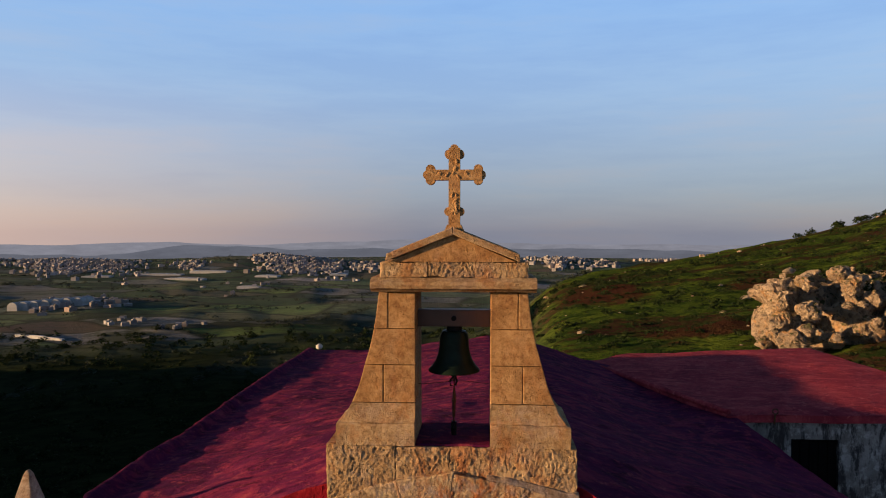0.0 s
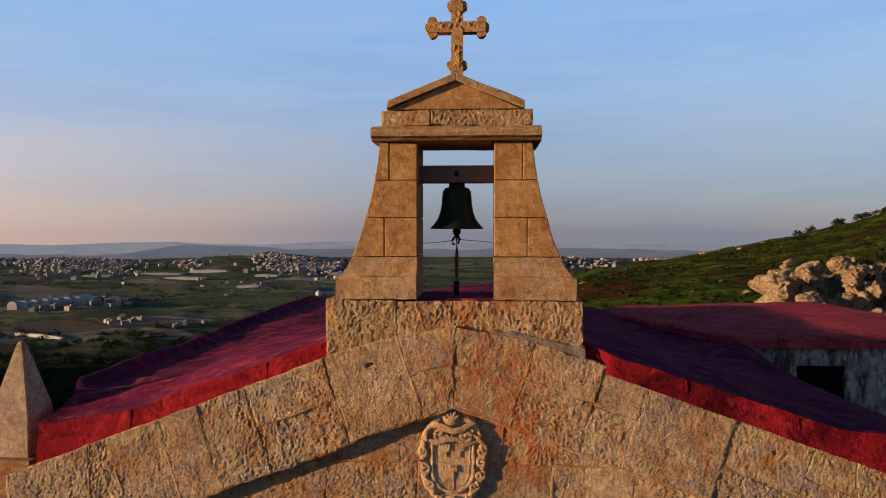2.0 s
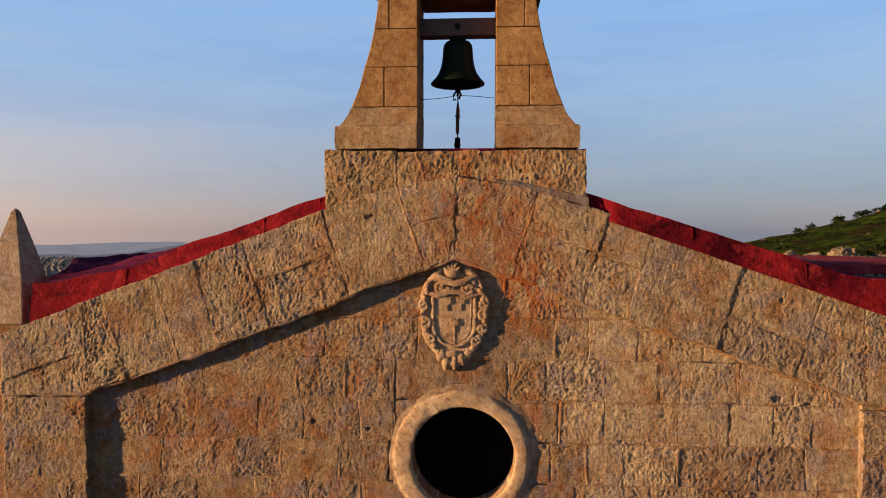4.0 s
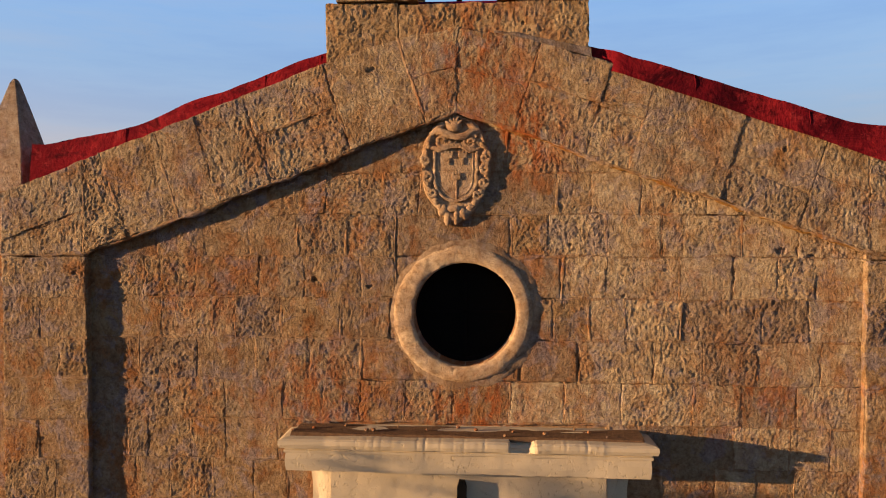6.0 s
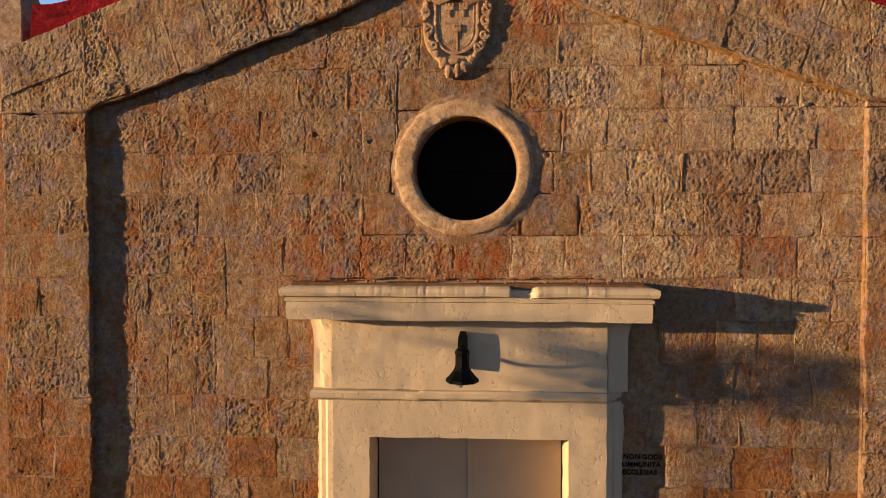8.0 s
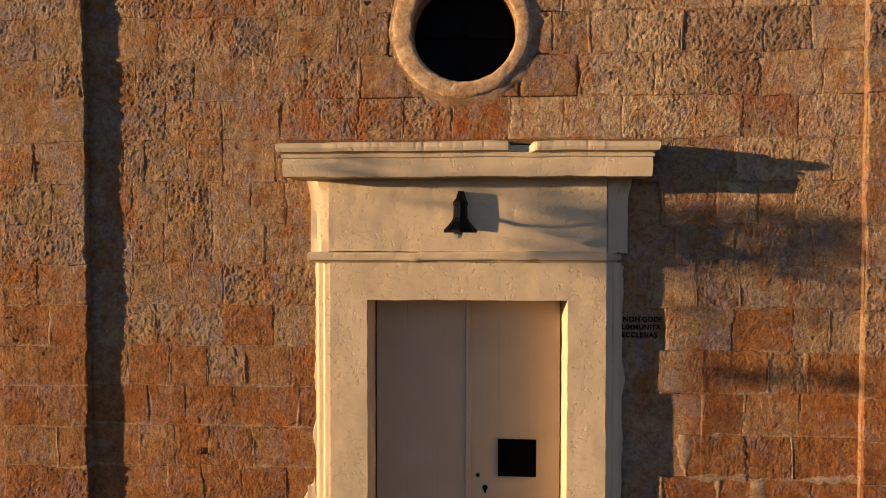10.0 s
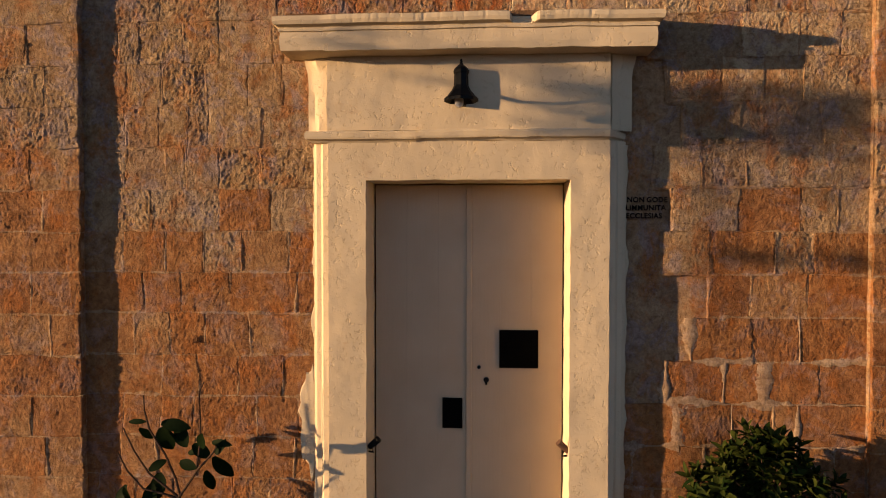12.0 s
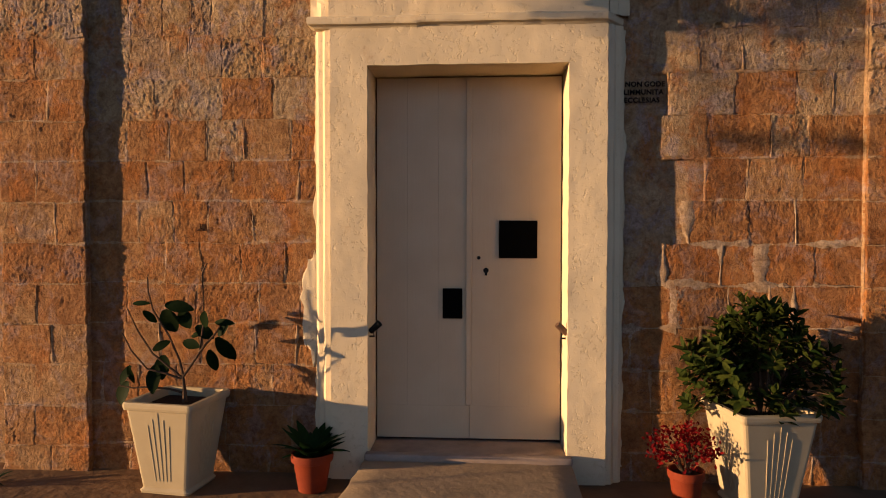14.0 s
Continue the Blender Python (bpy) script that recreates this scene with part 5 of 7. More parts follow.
part("frame", plaster_sheet(-0.888, 0.888, -0.09, 2.862, -0.10, 0.255, (-0.645, 0.645, 2.619)), M_PLASTER, surround, smooth=True)
for sx in (-1, 1):
    bm = bmesh.new()
    pts = [(0.889, -0.085), (0.925, -0.080), (0.945, -0.050), (0.975, -0.046), (0.995, -0.03), (0.995, 0.03), (0.889, 0.03)]
    a = [bm.verts.new((sx * x, y, -0.09)) for x, y in pts]
    b = [bm.verts.new((sx * x, y, 2.862)) for x, y in pts]
    for i in range(len(pts)):
        j = (i + 1) % len(pts)
        bm.faces.new((a[i], a[j], b[j], b[i]))
    bm.faces.new(b)
    part("outer_moulding", wavy(bm, 0.006, 9, 0.10), M_PLASTER, surround, smooth=False)
part("frieze", plaster_sheet(-0.895, 0.888, 2.932, 3.42, -0.098, 0.03, seed=4.0, amp=1.2), M_PLASTER, surround, smooth=True)
for sx in (-1, 1):
    bm = bmesh.new()
    x0, x1 = sorted((sx * 0.897, sx * 1.03))
    poly = [(0.897, -0.075), (0.95, -0.070), (0.985, -0.04), (1.03, -0.035), (1.03, 0.03), (0.897, 0.03)]
    a = [bm.verts.new((sx * x, y, 2.925)) for x, y in poly]
    b = [bm.verts.new((sx * x, y, 3.42)) for x, y in poly]
    for i in range(len(poly)):
        j = (i + 1) % len(poly)
        bm.faces.new((a[i], a[j], b[j], b[i]))
    wavy(bm, 0.004, 6, 0.07)
    for v in bm.verts:
        flare = smooth01(3.24, 3.42, v.co.z) ** 1.5
        if abs(v.co.x) > 0.93:
            v.co.x += sx * 0.030 * flare
    part("frieze_return", bm, M_PLASTER, surround, smooth=True)


def swept(profile, x0, x1, cut=0.06, seed=0, chips=False, jogs=False):
    """A moulding across the front, mitred round both ends back to the wall; profile of (out, z)."""
    bm = bmesh.new()
    rows = []
    n = max(2, int((x1 - x0) / cut))
    path = [(x0, "l")] + [(x0 + (x1 - x0) * i / n, "m") for i in range(n + 1)] + [(x1, "r")]
    for x, k in path:
        row = []
        for o, z in profile:
            wob = 0.005 * noise.noise(Vector((x * 6, z * 14, seed)))
            dz = 0.005 * noise.noise(Vector((x * 4, o * 10, seed + 3)))
            if chips and o > 0.2 and z > 3.51:
                worn = 0.012 * max(0.0, noise.noise(Vector((x * 5, 1, seed))) - 0.25) + (0.0035 if z > 3.57 else 0.001) * max(0.0, noise.noise(Vector((x * 40, 4, 2))))
                if z > 3.55:
                    worn += 0.036 * smooth01(0.255, 0.275, x) * (1 - smooth01(0.38, 0.43, x))
                o, dz = o - worn, dz - worn * (0.6 if z > 3.58 else 0.0)
            if chips and z < 3.45 and o > 0.2:
                dz += 0.010 * max(0.0, noise.noise(Vector((x * 15, 2, seed))))
            if jogs:
                dz += 0.007 * (smooth01(-0.305, -0.295, x) - 0.5) + 0.004 * smooth01(0.34, 0.42, x) * (1 - smooth01(0.45, 0.5, x))
            if k == "l":
                row.append(bm.verts.new((x - o, 0.03, z + dz)))
            elif k == "r":
                row.append(bm.verts.new((x + o, 0.03, z + dz)))
            else:
                xx = x - o if x == x0 else x + o if x == x1 else x
                row.append(bm.verts.new((xx, -o + wob, z + dz)))
        rows.append(row)
    for p, q in zip(rows, rows[1:]):
        for i in range(len(profile) - 1):
            bm.faces.new((p[i], p[i + 1], q[i + 1], q[i]))
    for z_row in (0, -1):
        try:
            bm.faces.new([r[z_row] for r in rows])
        except ValueError:
            pass
    return bm


# string moulding over the door; the offsets at its ends return to the wall
part("string_moulding", swept([(0.03, 2.856), (0.100, 2.858), (0.112, 2.870), (0.134, 2.878), (0.138, 2.890), (0.138, 2.916), (0.130, 2.928), (0.03, 2.934)], -0.893, 0.880, cut=0.03, seed=1, jogs=True), M_PLASTER, surround)
HOOD = [(0.02, 3.400), (0.245, 3.402), (0.249, 3.440), (0.250, 3.480), (0.250, 3.518), (0.260, 3.522), (0.262, 3.538), (0.252, 3.542), (0.254, 3.548), (0.284, 3.558), (0.291, 3.580), (0.290, 3.606), (0.270, 3.616), (0.02, 3.635)]
part("hood", swept(HOOD, -0.905, 0.885, cut=0.016, seed=2, chips=True), M_PLASTER, surround, "heavy projecting door hood with chipped moulding")
bm = bmesh.new()
prism(bm, [(-1.13, 3.600), (1.11, 3.600), (1.10, 3.632), (-1.12, 3.634)], -0.215, -0.012)
wavy(bm, 0.012, 14, 0.05)
part("dirt_bed", bm, M_DIRT, surround, "brown dirt gathered on top of the hood", True)
bm = bmesh.new()
rng = random.Random(3)
for k in range(16):
    x = rng.uniform(-1.15, 1.15)
    w = rng.uniform(0.006, 0.02)
    bmesh.ops.create_icosphere(bm, subdivisions=1, radius=1, matrix=Matrix.Translation((x, rng.uniform(-0.22, -0.02), 3.640)) @ Matrix.Diagonal((w, w, 0.010, 1)))
part("rubble", bm, M_MORTAR, surround, "loose crumbs of stone on the hood")

door_1 = thing("door_1", "closed cream painted double plank door", "door", (0, 0.225, 0.15), "structure")
DINV = Matrix.Translation((0, 0, -0.15)) @ Matrix.Translation((0, -0.03, 0))


def door_part(name, bm, mat, parent=None, label="", smooth=False):
    ob = part(name, bm, mat, parent or door_1, label, smooth)
    if parent is None:
        ob.matrix_parent_inverse = DINV
    return ob


for x0, x1 in ((-0.634, 0.009), (0.012, 0.636)):
    bm = bmesh.new()
    box(bm, x0, x1, 0.045, 0.085, 0.112, 2.612)
    leaf = door_part("leaf", bm, M_DOOR)
    n = 3
    w = (x1 - x0) / n
    for k in range(n):
        bm = bmesh.new()
        box(bm, x0 + k * w + 0.0003, x0 + (k + 1) * w - 0.0003, 0.030 - 0.0004 * (k % 2), 0.0448, 0.34, 2.606, 0.0006)
        ob = door_part("plank", bm, M_DOOR, leaf)
    bm = bmesh.new()
    box(bm, x0 + 0.0005, x1 - 0.0005, 0.0298, 0.0448, 0.112, 0.3394, 0.0008)
    door_part("bottom_rail", bm, M_DOOR, leaf)
bm = bmesh.new()
box(bm, -0.015, 0.026, 0.020, 0.0296, 0.345, 2.597, 0.006)
door_part("cover_strip", bm, M_DOOR)
for x, z, r in ((0.074, 1.369, 0.013), (0.124, 1.282, 0.019)):
    bm = bmesh.new()
    tube(bm, [(x, 0.024, z), (x, 0.029, z)], r, 14)
    if r > 0.015:
        box(bm, x - 0.008, x + 0.008, 0.025, 0.029, z - 0.035, z)
    door_part("keyhole_plate", bm, M_IRON, label="small black keyhole plate")
tagged(new("square_notice", (lambda b: (box(b, 0.212, 0.475, 0.211, 0.2235, 1.367, 1.626, 0.002), mesh_of("square_notice", b, M_BLACK))[1])(bmesh.new())), "plain black square plate fixed to the door", "sign")
tagged(new("letter_plate", (lambda b: (box(b, -0.175, -0.038, 0.209, 0.2235, 0.948, 1.157, 0.004), mesh_of("letter_plate", b, M_BLACK))[1])(bmesh.new())), "plain black upright plate fixed to the door", "sign")

# iron hold-backs at both sides of the opening
for sx in (-1, 1):
    hb = thing("door_holdback", "dark iron door hold-back on the jamb", "door fitting", (sx * 0.645, -0.02, 0.90), group="door hold-backs")
    bm = bmesh.new()
    tube(bm, [(sx * 0.008, 0, -0.045), (-sx * 0.035, -0.03, -0.04), (-sx * 0.03, -0.03, -0.005)], 0.007, 8)
    part("bracket", bm, M_IRON, hb)
    bm = bmesh.new()
    tube(bm, [(-sx * 0.012, -0.03, -0.008), (-sx * 0.075, -0.045, 0.05)] if sx < 0 else [(-0.0, -0.03, -0.008), (-0.062, -0.045, 0.055)], [0.020, 0.023], 10)
    part("bar", bm, M_BEAM if sx > 0 else M_IRON, hb)

bm = bmesh.new()
box(bm, -0.643, 0.643, -0.10, 0.34, 0.045, 0.094, 0.008)
box(bm, -0.655, 0.675, -0.17, -0.101, 0.060, 0.118, 0.012)
part("sill", wavy(bm, 0.004, 8), M_SILL, surround, "worn grey-pink marble threshold", True)
for nm, dims, lab in (("door_step", (-0.672, 0.668, -0.95, -0.105, -0.09, 0.075), "broad worn stone step under the door"),):
    bm = bmesh.new()
    x0, x1, y0, y1, z0, z1 = dims
    box(bm, x0, x1, y0, y1, z0, z1, 0.014)
    wavy(bm, 0.006, 5, 0.06)
    for v in bm.verts:
        if v.co.x < -0.6:
            v.co.x += 0.05 * (v.co.y + 0.4) + 0.022 * noise.noise(Vector((v.co.y * 11, 2, 0)))
    tagged(new(nm, mesh_of(nm, bm, M_STEP, True)), lab, "step")

# spilt limewash on the stones beside the jamb
bm = bmesh.new()
rng = random.Random(9)
rim, inner = [], []
for k in range(30):
    a = 2 * math.pi * k / 30
    w, h = 0.075 + rng.uniform(-0.02, 0.02), 0.36 + rng.uniform(-0.07, 0.07)
    rim.append(bm.verts.new((-1.035 + w * math.cos(a), 0.004, 1.05 + h * math.sin(a))))
    inner.append(bm.verts.new((-1.035 + 0.85 * w * math.cos(a), -0.017 + rng.uniform(-0.002, 0.002), 1.05 + 0.92 * h * math.sin(a))))
hub = bm.verts.new((-1.03, -0.019, 1.05))
for k in range(30):
    j = (k + 1) % 30
    bm.faces.new((rim[k], rim[j], inner[j], inner[k]))
    bm.faces.new((inner[k], inner[j], hub))
part("limewash_spill", bm, M_PLASTER, surround, "pale limewash smeared on the wall", True)

# ragged limewash where the brush ran over onto the stones
for sx in (-1, 1):
    bm = bmesh.new()
    rows = []
    for k in range(140):
        z = 0.02 + 2.82 * k / 139
        w = 1.004 + 0.030 * max(0.0, noise.noise(Vector((z * 5, sx * 3, 1))) + 0.25 * noise.noise(Vector((z * 26, sx, 4))) + 0.12)
        rows.append((bm.verts.new((sx * 0.985, -0.018, z)), bm.verts.new((sx * (w - 0.004), -0.016, z)), bm.verts.new((sx * (w + 0.006), 0.004, z))))
    for p, q in zip(rows, rows[1:]):
        for i in range(2):
            bm.faces.new((p[i], p[i + 1], q[i + 1], q[i]))
    part("limewash_edge", bm, M_PLASTER, surround, smooth=True)

# ---- lantern over the door ----
lamp = thing("wall_lantern", "black iron wall lantern with flared shade over the door", "lamp", (-0.035, -0.10, 3.15))

LAMP = (0.005, -0.285, -0.030)    # the lantern's axis, out from its wall box
bm = bmesh.new()
prism(bm, [(-0.026, -0.070), (0.026, -0.074), (0.032, 0.0), (0.030, 0.13), (0.018, 0.168), (-0.018, 0.168), (-0.030, 0.13), (-0.032, 0.0)], -0.048, 0.012)
part("wall_box", bm, M_IRON, lamp)
bm = bmesh.new()
tube(bm, [(0.0, -0.04, 0.02), (0.001, -0.09, -0.012), (0.002, -0.15, 0.0), (0.004, -0.21, 0.05), (0.005, -0.25, 0.07), (0.005, -0.285, 0.072)], [0.011, 0.010, 0.009, 0.009, 0.008, 0.008], 10)
part("arm", bm, M_IRON, lamp, "curved black iron arm", True)
bm = bmesh.new()
lathe(bm, [(0.0, 0.184), (0.006, 0.180), (0.008, 0.162), (0.011, 0.152), (0.038, 0.128), (0.046, 0.112), (0.045, 0.100), (0.041, 0.094), (0.043, 0.026), (0.056, 0.0), (0.082, -0.032), (0.100, -0.048), (0.101, -0.066), (0.094, -0.062), (0.05, -0.02), (0.0, -0.012)], 8, LAMP)
part("shade", bm, M_IRON, lamp, "flared black metal shade")
bm = bmesh.new()
bmesh.ops.create_uvsphere(bm, u_segments=14, v_segments=10, radius=0.027, matrix=Matrix.Translation((LAMP[0] - 0.012, LAMP[1], LAMP[2] - 0.066)) @ Matrix.Diagonal((1, 1, 1.35, 1)))
part("bulb", bm, M_WHITEBULB, lamp, "white bulb below the shade", True)

# ---- small iron hook in the wall ----
bm = bmesh.new()
tube(bm, [(-1.79, 0.01, 1.565), (-1.79, -0.014, 1.565), (-1.792, -0.016, 1.60)], 0.005, 6)
tube(bm, [(-1.812, -0.014, 1.555), (-1.79, -0.016, 1.565), (-1.765, -0.014, 1.556)], 0.006, 6)
tagged(new("wall_hook", mesh_of("wall_hook", bm, M_ROD)), "small rusty iron hook driven into the wall", "hook")

# ---- painted inscription ----


def words(text, size, x, z, y=-0.0135):
    cu = bpy.data.curves.new("inscription", "FONT")
    cu.body, cu.size, cu.extrude = text, size, 0.0006
    cu.space_character = 1.08
    cu.offset = 0.0016
    ob = bpy.data.objects.new("inscription", cu)
    scene.collection.objects.link(ob)
    me = bpy.data.meshes.new_from_object(ob)
    bpy.data.objects.remove(ob)
    me.transform(Matrix.Translation((x, y, z)) @ Matrix.Rotation(math.pi / 2, 4, "X"))
    me.materials.append(M_PAINT)
    return me


sign = thing("inscription", "black painted capital lettering on the stone wall", "inscription", (1.0, 0, 2.4))
for txt, x, z in (("NON", 1.010, 2.481), ("GODE", 1.132, 2.481), ("LIMMUNITA", 1.002, 2.430), ("ECCLESIAS", 1.004, 2.379)):
    ob = new("lettering", words(txt, 0.0445, x, z))
    ob.parent = sign
    ob.matrix_parent_inverse = Matrix.Translation((-1.0, 0, -2.4))
# ================= pots and plants =================


def planter(at, turn, top, foot, high, label):
    """A square tapered planter with a rolled rim, ribs and a foot."""
    p = thing("planter", label, "planter", at, group="square planters")
    p.rotation_euler = (0, 0, radians(turn))

    def ring(bm, h, z, r=0.02):
        pts = []
        for sx, sy in ((1, 1), (-1, 1), (-1, -1), (1, -1)):
            for k in range(4):
                a = math.atan2(sy, sx) - math.pi / 4 + k * math.pi / 6
                pts.append(bm.verts.new((sx * (h - r) + r * math.cos(a), sy * (h - r) + r * math.sin(a), z)))
        return pts

    def skin(bm, prof):
        rows = [ring(bm, h, z, max(min(0.025, h * 0.2), 0.004)) for h, z in prof]
        for a, b in zip(rows, rows[1:]):
            for i in range(16):
                bm.faces.new((a[i], a[(i + 1) % 16], b[(i + 1) % 16], b[i]))
        return rows

    h, f = top / 2, foot / 2
    bm = bmesh.new()
    rows = skin(bm, [(f, 0.035), (h - 0.018, high - 0.05), (h - 0.022, high - 0.06), (h - 0.03, high - 0.1)])
    bm.faces.new(rows[0][::-1])
    body = part("body", bm, M_PLANTER, p)
    bm = bmesh.new()
    skin(bm, [(h - 0.018, high - 0.052), (h - 0.004, high - 0.046), (h, high - 0.03), (h, high - 0.012), (h - 0.006, high), (h - 0.03, high), (h - 0.036, high - 0.008), (h - 0.04, high - 0.10)])
    part("rim", bm, M_PLANTER, p)
    bm = bmesh.new()
    rows = skin(bm, [(f + 0.008, 0.0), (f + 0.012, 0.015), (f - 0.004, 0.036)])
    bm.faces.new(rows[0][::-1])
    part("foot", bm, M_PLANTER, p)
    for side in range(4):
        for k, (dx, zt) in enumerate(((-0.075, 0.76), (-0.038, 0.83), (0, 0.90), (0.038, 0.83), (0.075, 0.76))):
            bm = bmesh.new()
            pts = []
            for s in (0.14, 0.45, zt - 0.02, zt):
                z = high * s
                half = f + (h - 0.018 - f) * (z - 0.035) / (high - 0.085)
                pts.append((dx * (0.55 + 0.45 * s) * top / 0.44, -half - 0.001, z))
            tube(bm, pts, [0.0016, 0.0026, 0.0026, 0.0012], 6)
            bmesh.ops.transform(bm, matrix=Matrix.Rotation(side * math.pi / 2, 4, "Z"), verts=bm.verts)
            part("rib", bm, M_PLANTER, body)
    bm = bmesh.new()
    n = 8
    g = [[bm.verts.new(((i / n - 0.5) * 2 * (h - 0.038), (j / n - 0.5) * 2 * (h - 0.038), high - 0.055 + 0.012 * noise.noise(Vector((i, j, 2))))) for i in range(n + 1)] for j in range(n + 1)]
    for j in range(n):
        for i in range(n):
            bm.faces.new((g[j][i], g[j][i + 1], g[j + 1][i + 1], g[j + 1][i]))
    part("soil", bm, M_SOIL, p, "dark potting soil")
    return p


planter((-1.83, -0.272, PAVE), -8, 0.475, 0.315, 0.575, "cream square planter with a sparse rubber plant")
planter((1.745, -0.330, PAVE), 10, 0.490, 0.315, 0.590, "cream square planter with a dense green shrub")


def leaf_faces(bm, base, tip_dir, up, length, width, curl=0.25, fold=0.18, n=5):
    """One leaf: a folded, curved blade from base along tip_dir."""
    d = Vector(tip_dir).normalized()
    side = d.cross(Vector(up)).normalized()
    nor = side.cross(d).normalized()
    rows = []
    for i in range(n + 1):
        s = i / n
        w = width * 0.5 * (math.sin(math.pi * min(1, s * 0.93 + 0.05)) ** 0.75)
        c = Vector(base) + d * length * s - nor * (curl * length * s * s)
        rows.append((bm.verts.new(c + side * w + nor * fold * w), bm.verts.new(c), bm.verts.new(c - side * w + nor * fold * w)))
    for p, q in zip(rows, rows[1:]):
        bm.faces.new((p[0], p[1], q[1], q[0]))
        bm.faces.new((p[1], p[2], q[2], q[1]))


rubber = thing("rubber_plant", "sparse leggy plant with broad dark green leaves", "plant", (-1.797, -0.25, 0.455))
rubber.scale = (0.985, 0.985, 0.985)
RB = (((0.0, 0, 0.0), (0.0, 0.0, 0.09), (-0.012, 0.0, 0.18)),
      ((-0.012, 0, 0.17), (0.05, 0.0, 0.25), (0.10, 0.0, 0.32), (0.122, 0.01, 0.50), (0.126, 0.0, 0.66), (0.118, 0.0, 0.84), (0.155, 0.0, 0.905)),
      ((-0.012, 0, 0.17), (-0.04, 0.0, 0.28), (-0.10, 0.0, 0.43), (-0.20, -0.01, 0.60), (-0.235, -0.01, 0.72), (-0.243, -0.01, 0.815)),
      ((-0.02, 0, 0.16), (-0.09, -0.01, 0.22), (-0.20, -0.03, 0.32), (-0.29, -0.03, 0.46), (-0.355, -0.04, 0.61)),
      ((-0.02, 0.0, 0.15), (-0.12, -0.02, 0.19), (-0.24, -0.03, 0.22), (-0.33, -0.05, 0.34), (-0.385, -0.05, 0.455)),
      ((-0.005, 0, 0.06), (-0.09, -0.02, 0.09), (-0.22, -0.04, 0.105), (-0.33, -0.05, 0.10), (-0.42, -0.05, 0.115)),
      ((0.10, 0.0, 0.33), (0.17, -0.02, 0.40), (0.22, -0.02, 0.46), (0.25, -0.02, 0.52)))
for k, br in enumerate(RB):
    bm = bmesh.new()
    n = len(br)
    tube(bm, [Vector(p) + Vector((0.004 * math.sin(5 * i + k), 0, 0)) for i, p in enumerate(br)], [(0.016 if k == 0 else 0.0065) * (1 - 0.65 * i / (n - 1)) + 0.002 for i in range(n)], 8)
    part("branch", bm, M_BARK, rubber)
# each leaf: its middle sideways and up, its slant in degrees, its length, its width as a share of the length
LV = ((-0.293, 0.643, 5, 0.11, 0.3), (-0.047, 0.624, -6, 0.175, 0.42), (-0.118, 0.53, -65, 0.15, 0.75), (-0.011, 0.534, -45, 0.15, 0.55), (-0.26, 0.545, -50, 0.11, 0.4),
      (0.173, 0.553, 78, 0.11, 0.6), (0.282, 0.53, 3, 0.14, 0.32), (0.233, 0.47, 57, 0.11, 0.55), (0.122, 0.459, -32, 0.13, 0.55), (0.041, 0.43, 186, 0.11, 0.35),
      (0.066, 0.389, -12, 0.12, 0.5), (-0.147, 0.37, 32, 0.11, 0.5), (0.257, 0.342, -62, 0.19, 0.48), (0.192, 0.276, -83, 0.155, 0.42), (-0.156, 0.22, -78, 0.15, 0.62),
      (-0.194, 0.154, -85, 0.17, 0.48), (-0.372, 0.182, 250, 0.12, 0.5), (-0.33, 0.188, -84, 0.12, 0.32), (-0.432, 0.05, 258, 0.14, 0.65))
rng = random.Random(11)
for x, z, turn, ln, wide in LV:
    bm = bmesh.new()
    dv = Vector((math.cos(radians(turn)), rng.uniform(-0.7, 0.5), math.sin(radians(turn))))
    y = rng.uniform(-0.09, 0.07)
    leaf_faces(bm, Vector((x, y, z)) - dv * ln * 0.5, dv, (rng.uniform(-0.3, 0.1), -0.9, 0.55), ln * 1.1, ln * wide * 1.15, rng.uniform(0.05, 0.22), 0.2, 7)
    part("leaf", bm, M_LEAF, rubber, smooth=True)


def clay_pot(at, r, high, label):
    p = thing("flowerpot", label, "flowerpot", at, group="terracotta pots")
    bm = bmesh.new()
    rings = lathe(bm, [(r * 0.66, 0.0), (r * 0.9, high * 0.78), (r * 0.92, high * 0.8)], 28)
    bm.faces.new(rings[0][::-1])
    part("body", bm, M_TERRA, p, smooth=True)
    bm = bmesh.new()
    lathe(bm, [(r * 0.91, high * 0.78), (r, high * 0.80), (r * 1.02, high * 0.9), (r, high), (r * 0.92, high), (r * 0.9, high * 0.85)], 28)
    part("rim", bm, M_TERRA, p, smooth=True)
    bm = bmesh.new()
    prof = lathe(bm, [(r * 0.9, high * 0.86), (r * 0.5, high * 0.885), (r * 0.05, high * 0.89)], 20)
    bm.faces.new(prof[-1])
    part("soil", bm, M_SOIL, p, "dark potting soil")
    return p


clay_pot((-0.962, -0.29, PAVE), 0.130, 0.235, "terracotta pot with a leafy green succulent")
clay_pot((1.300, -0.42, PAVE), 0.104, 0.225, "terracotta pot with red flowers")
succ = thing("succulent", "clump of broad pointed green leaves in a pot", "plant", (-0.962, -0.29, 0.14))
for k in range(30):
    bm = bmesh.new()
    a = rng.uniform(0, 6.28)
    lift = rng.uniform(0.3, 1.9)
    leaf_faces(bm, (0.03 * math.cos(a), 0.03 * math.sin(a), 0), (math.cos(a), math.sin(a), lift), (-math.cos(a) * 0.5, -math.sin(a) * 0.5, 1), rng.uniform(0.15, 0.25), rng.uniform(0.05, 0.075), rng.uniform(0.1, 0.45))
    part("leaf", bm, M_SUCC, succ, smooth=True)

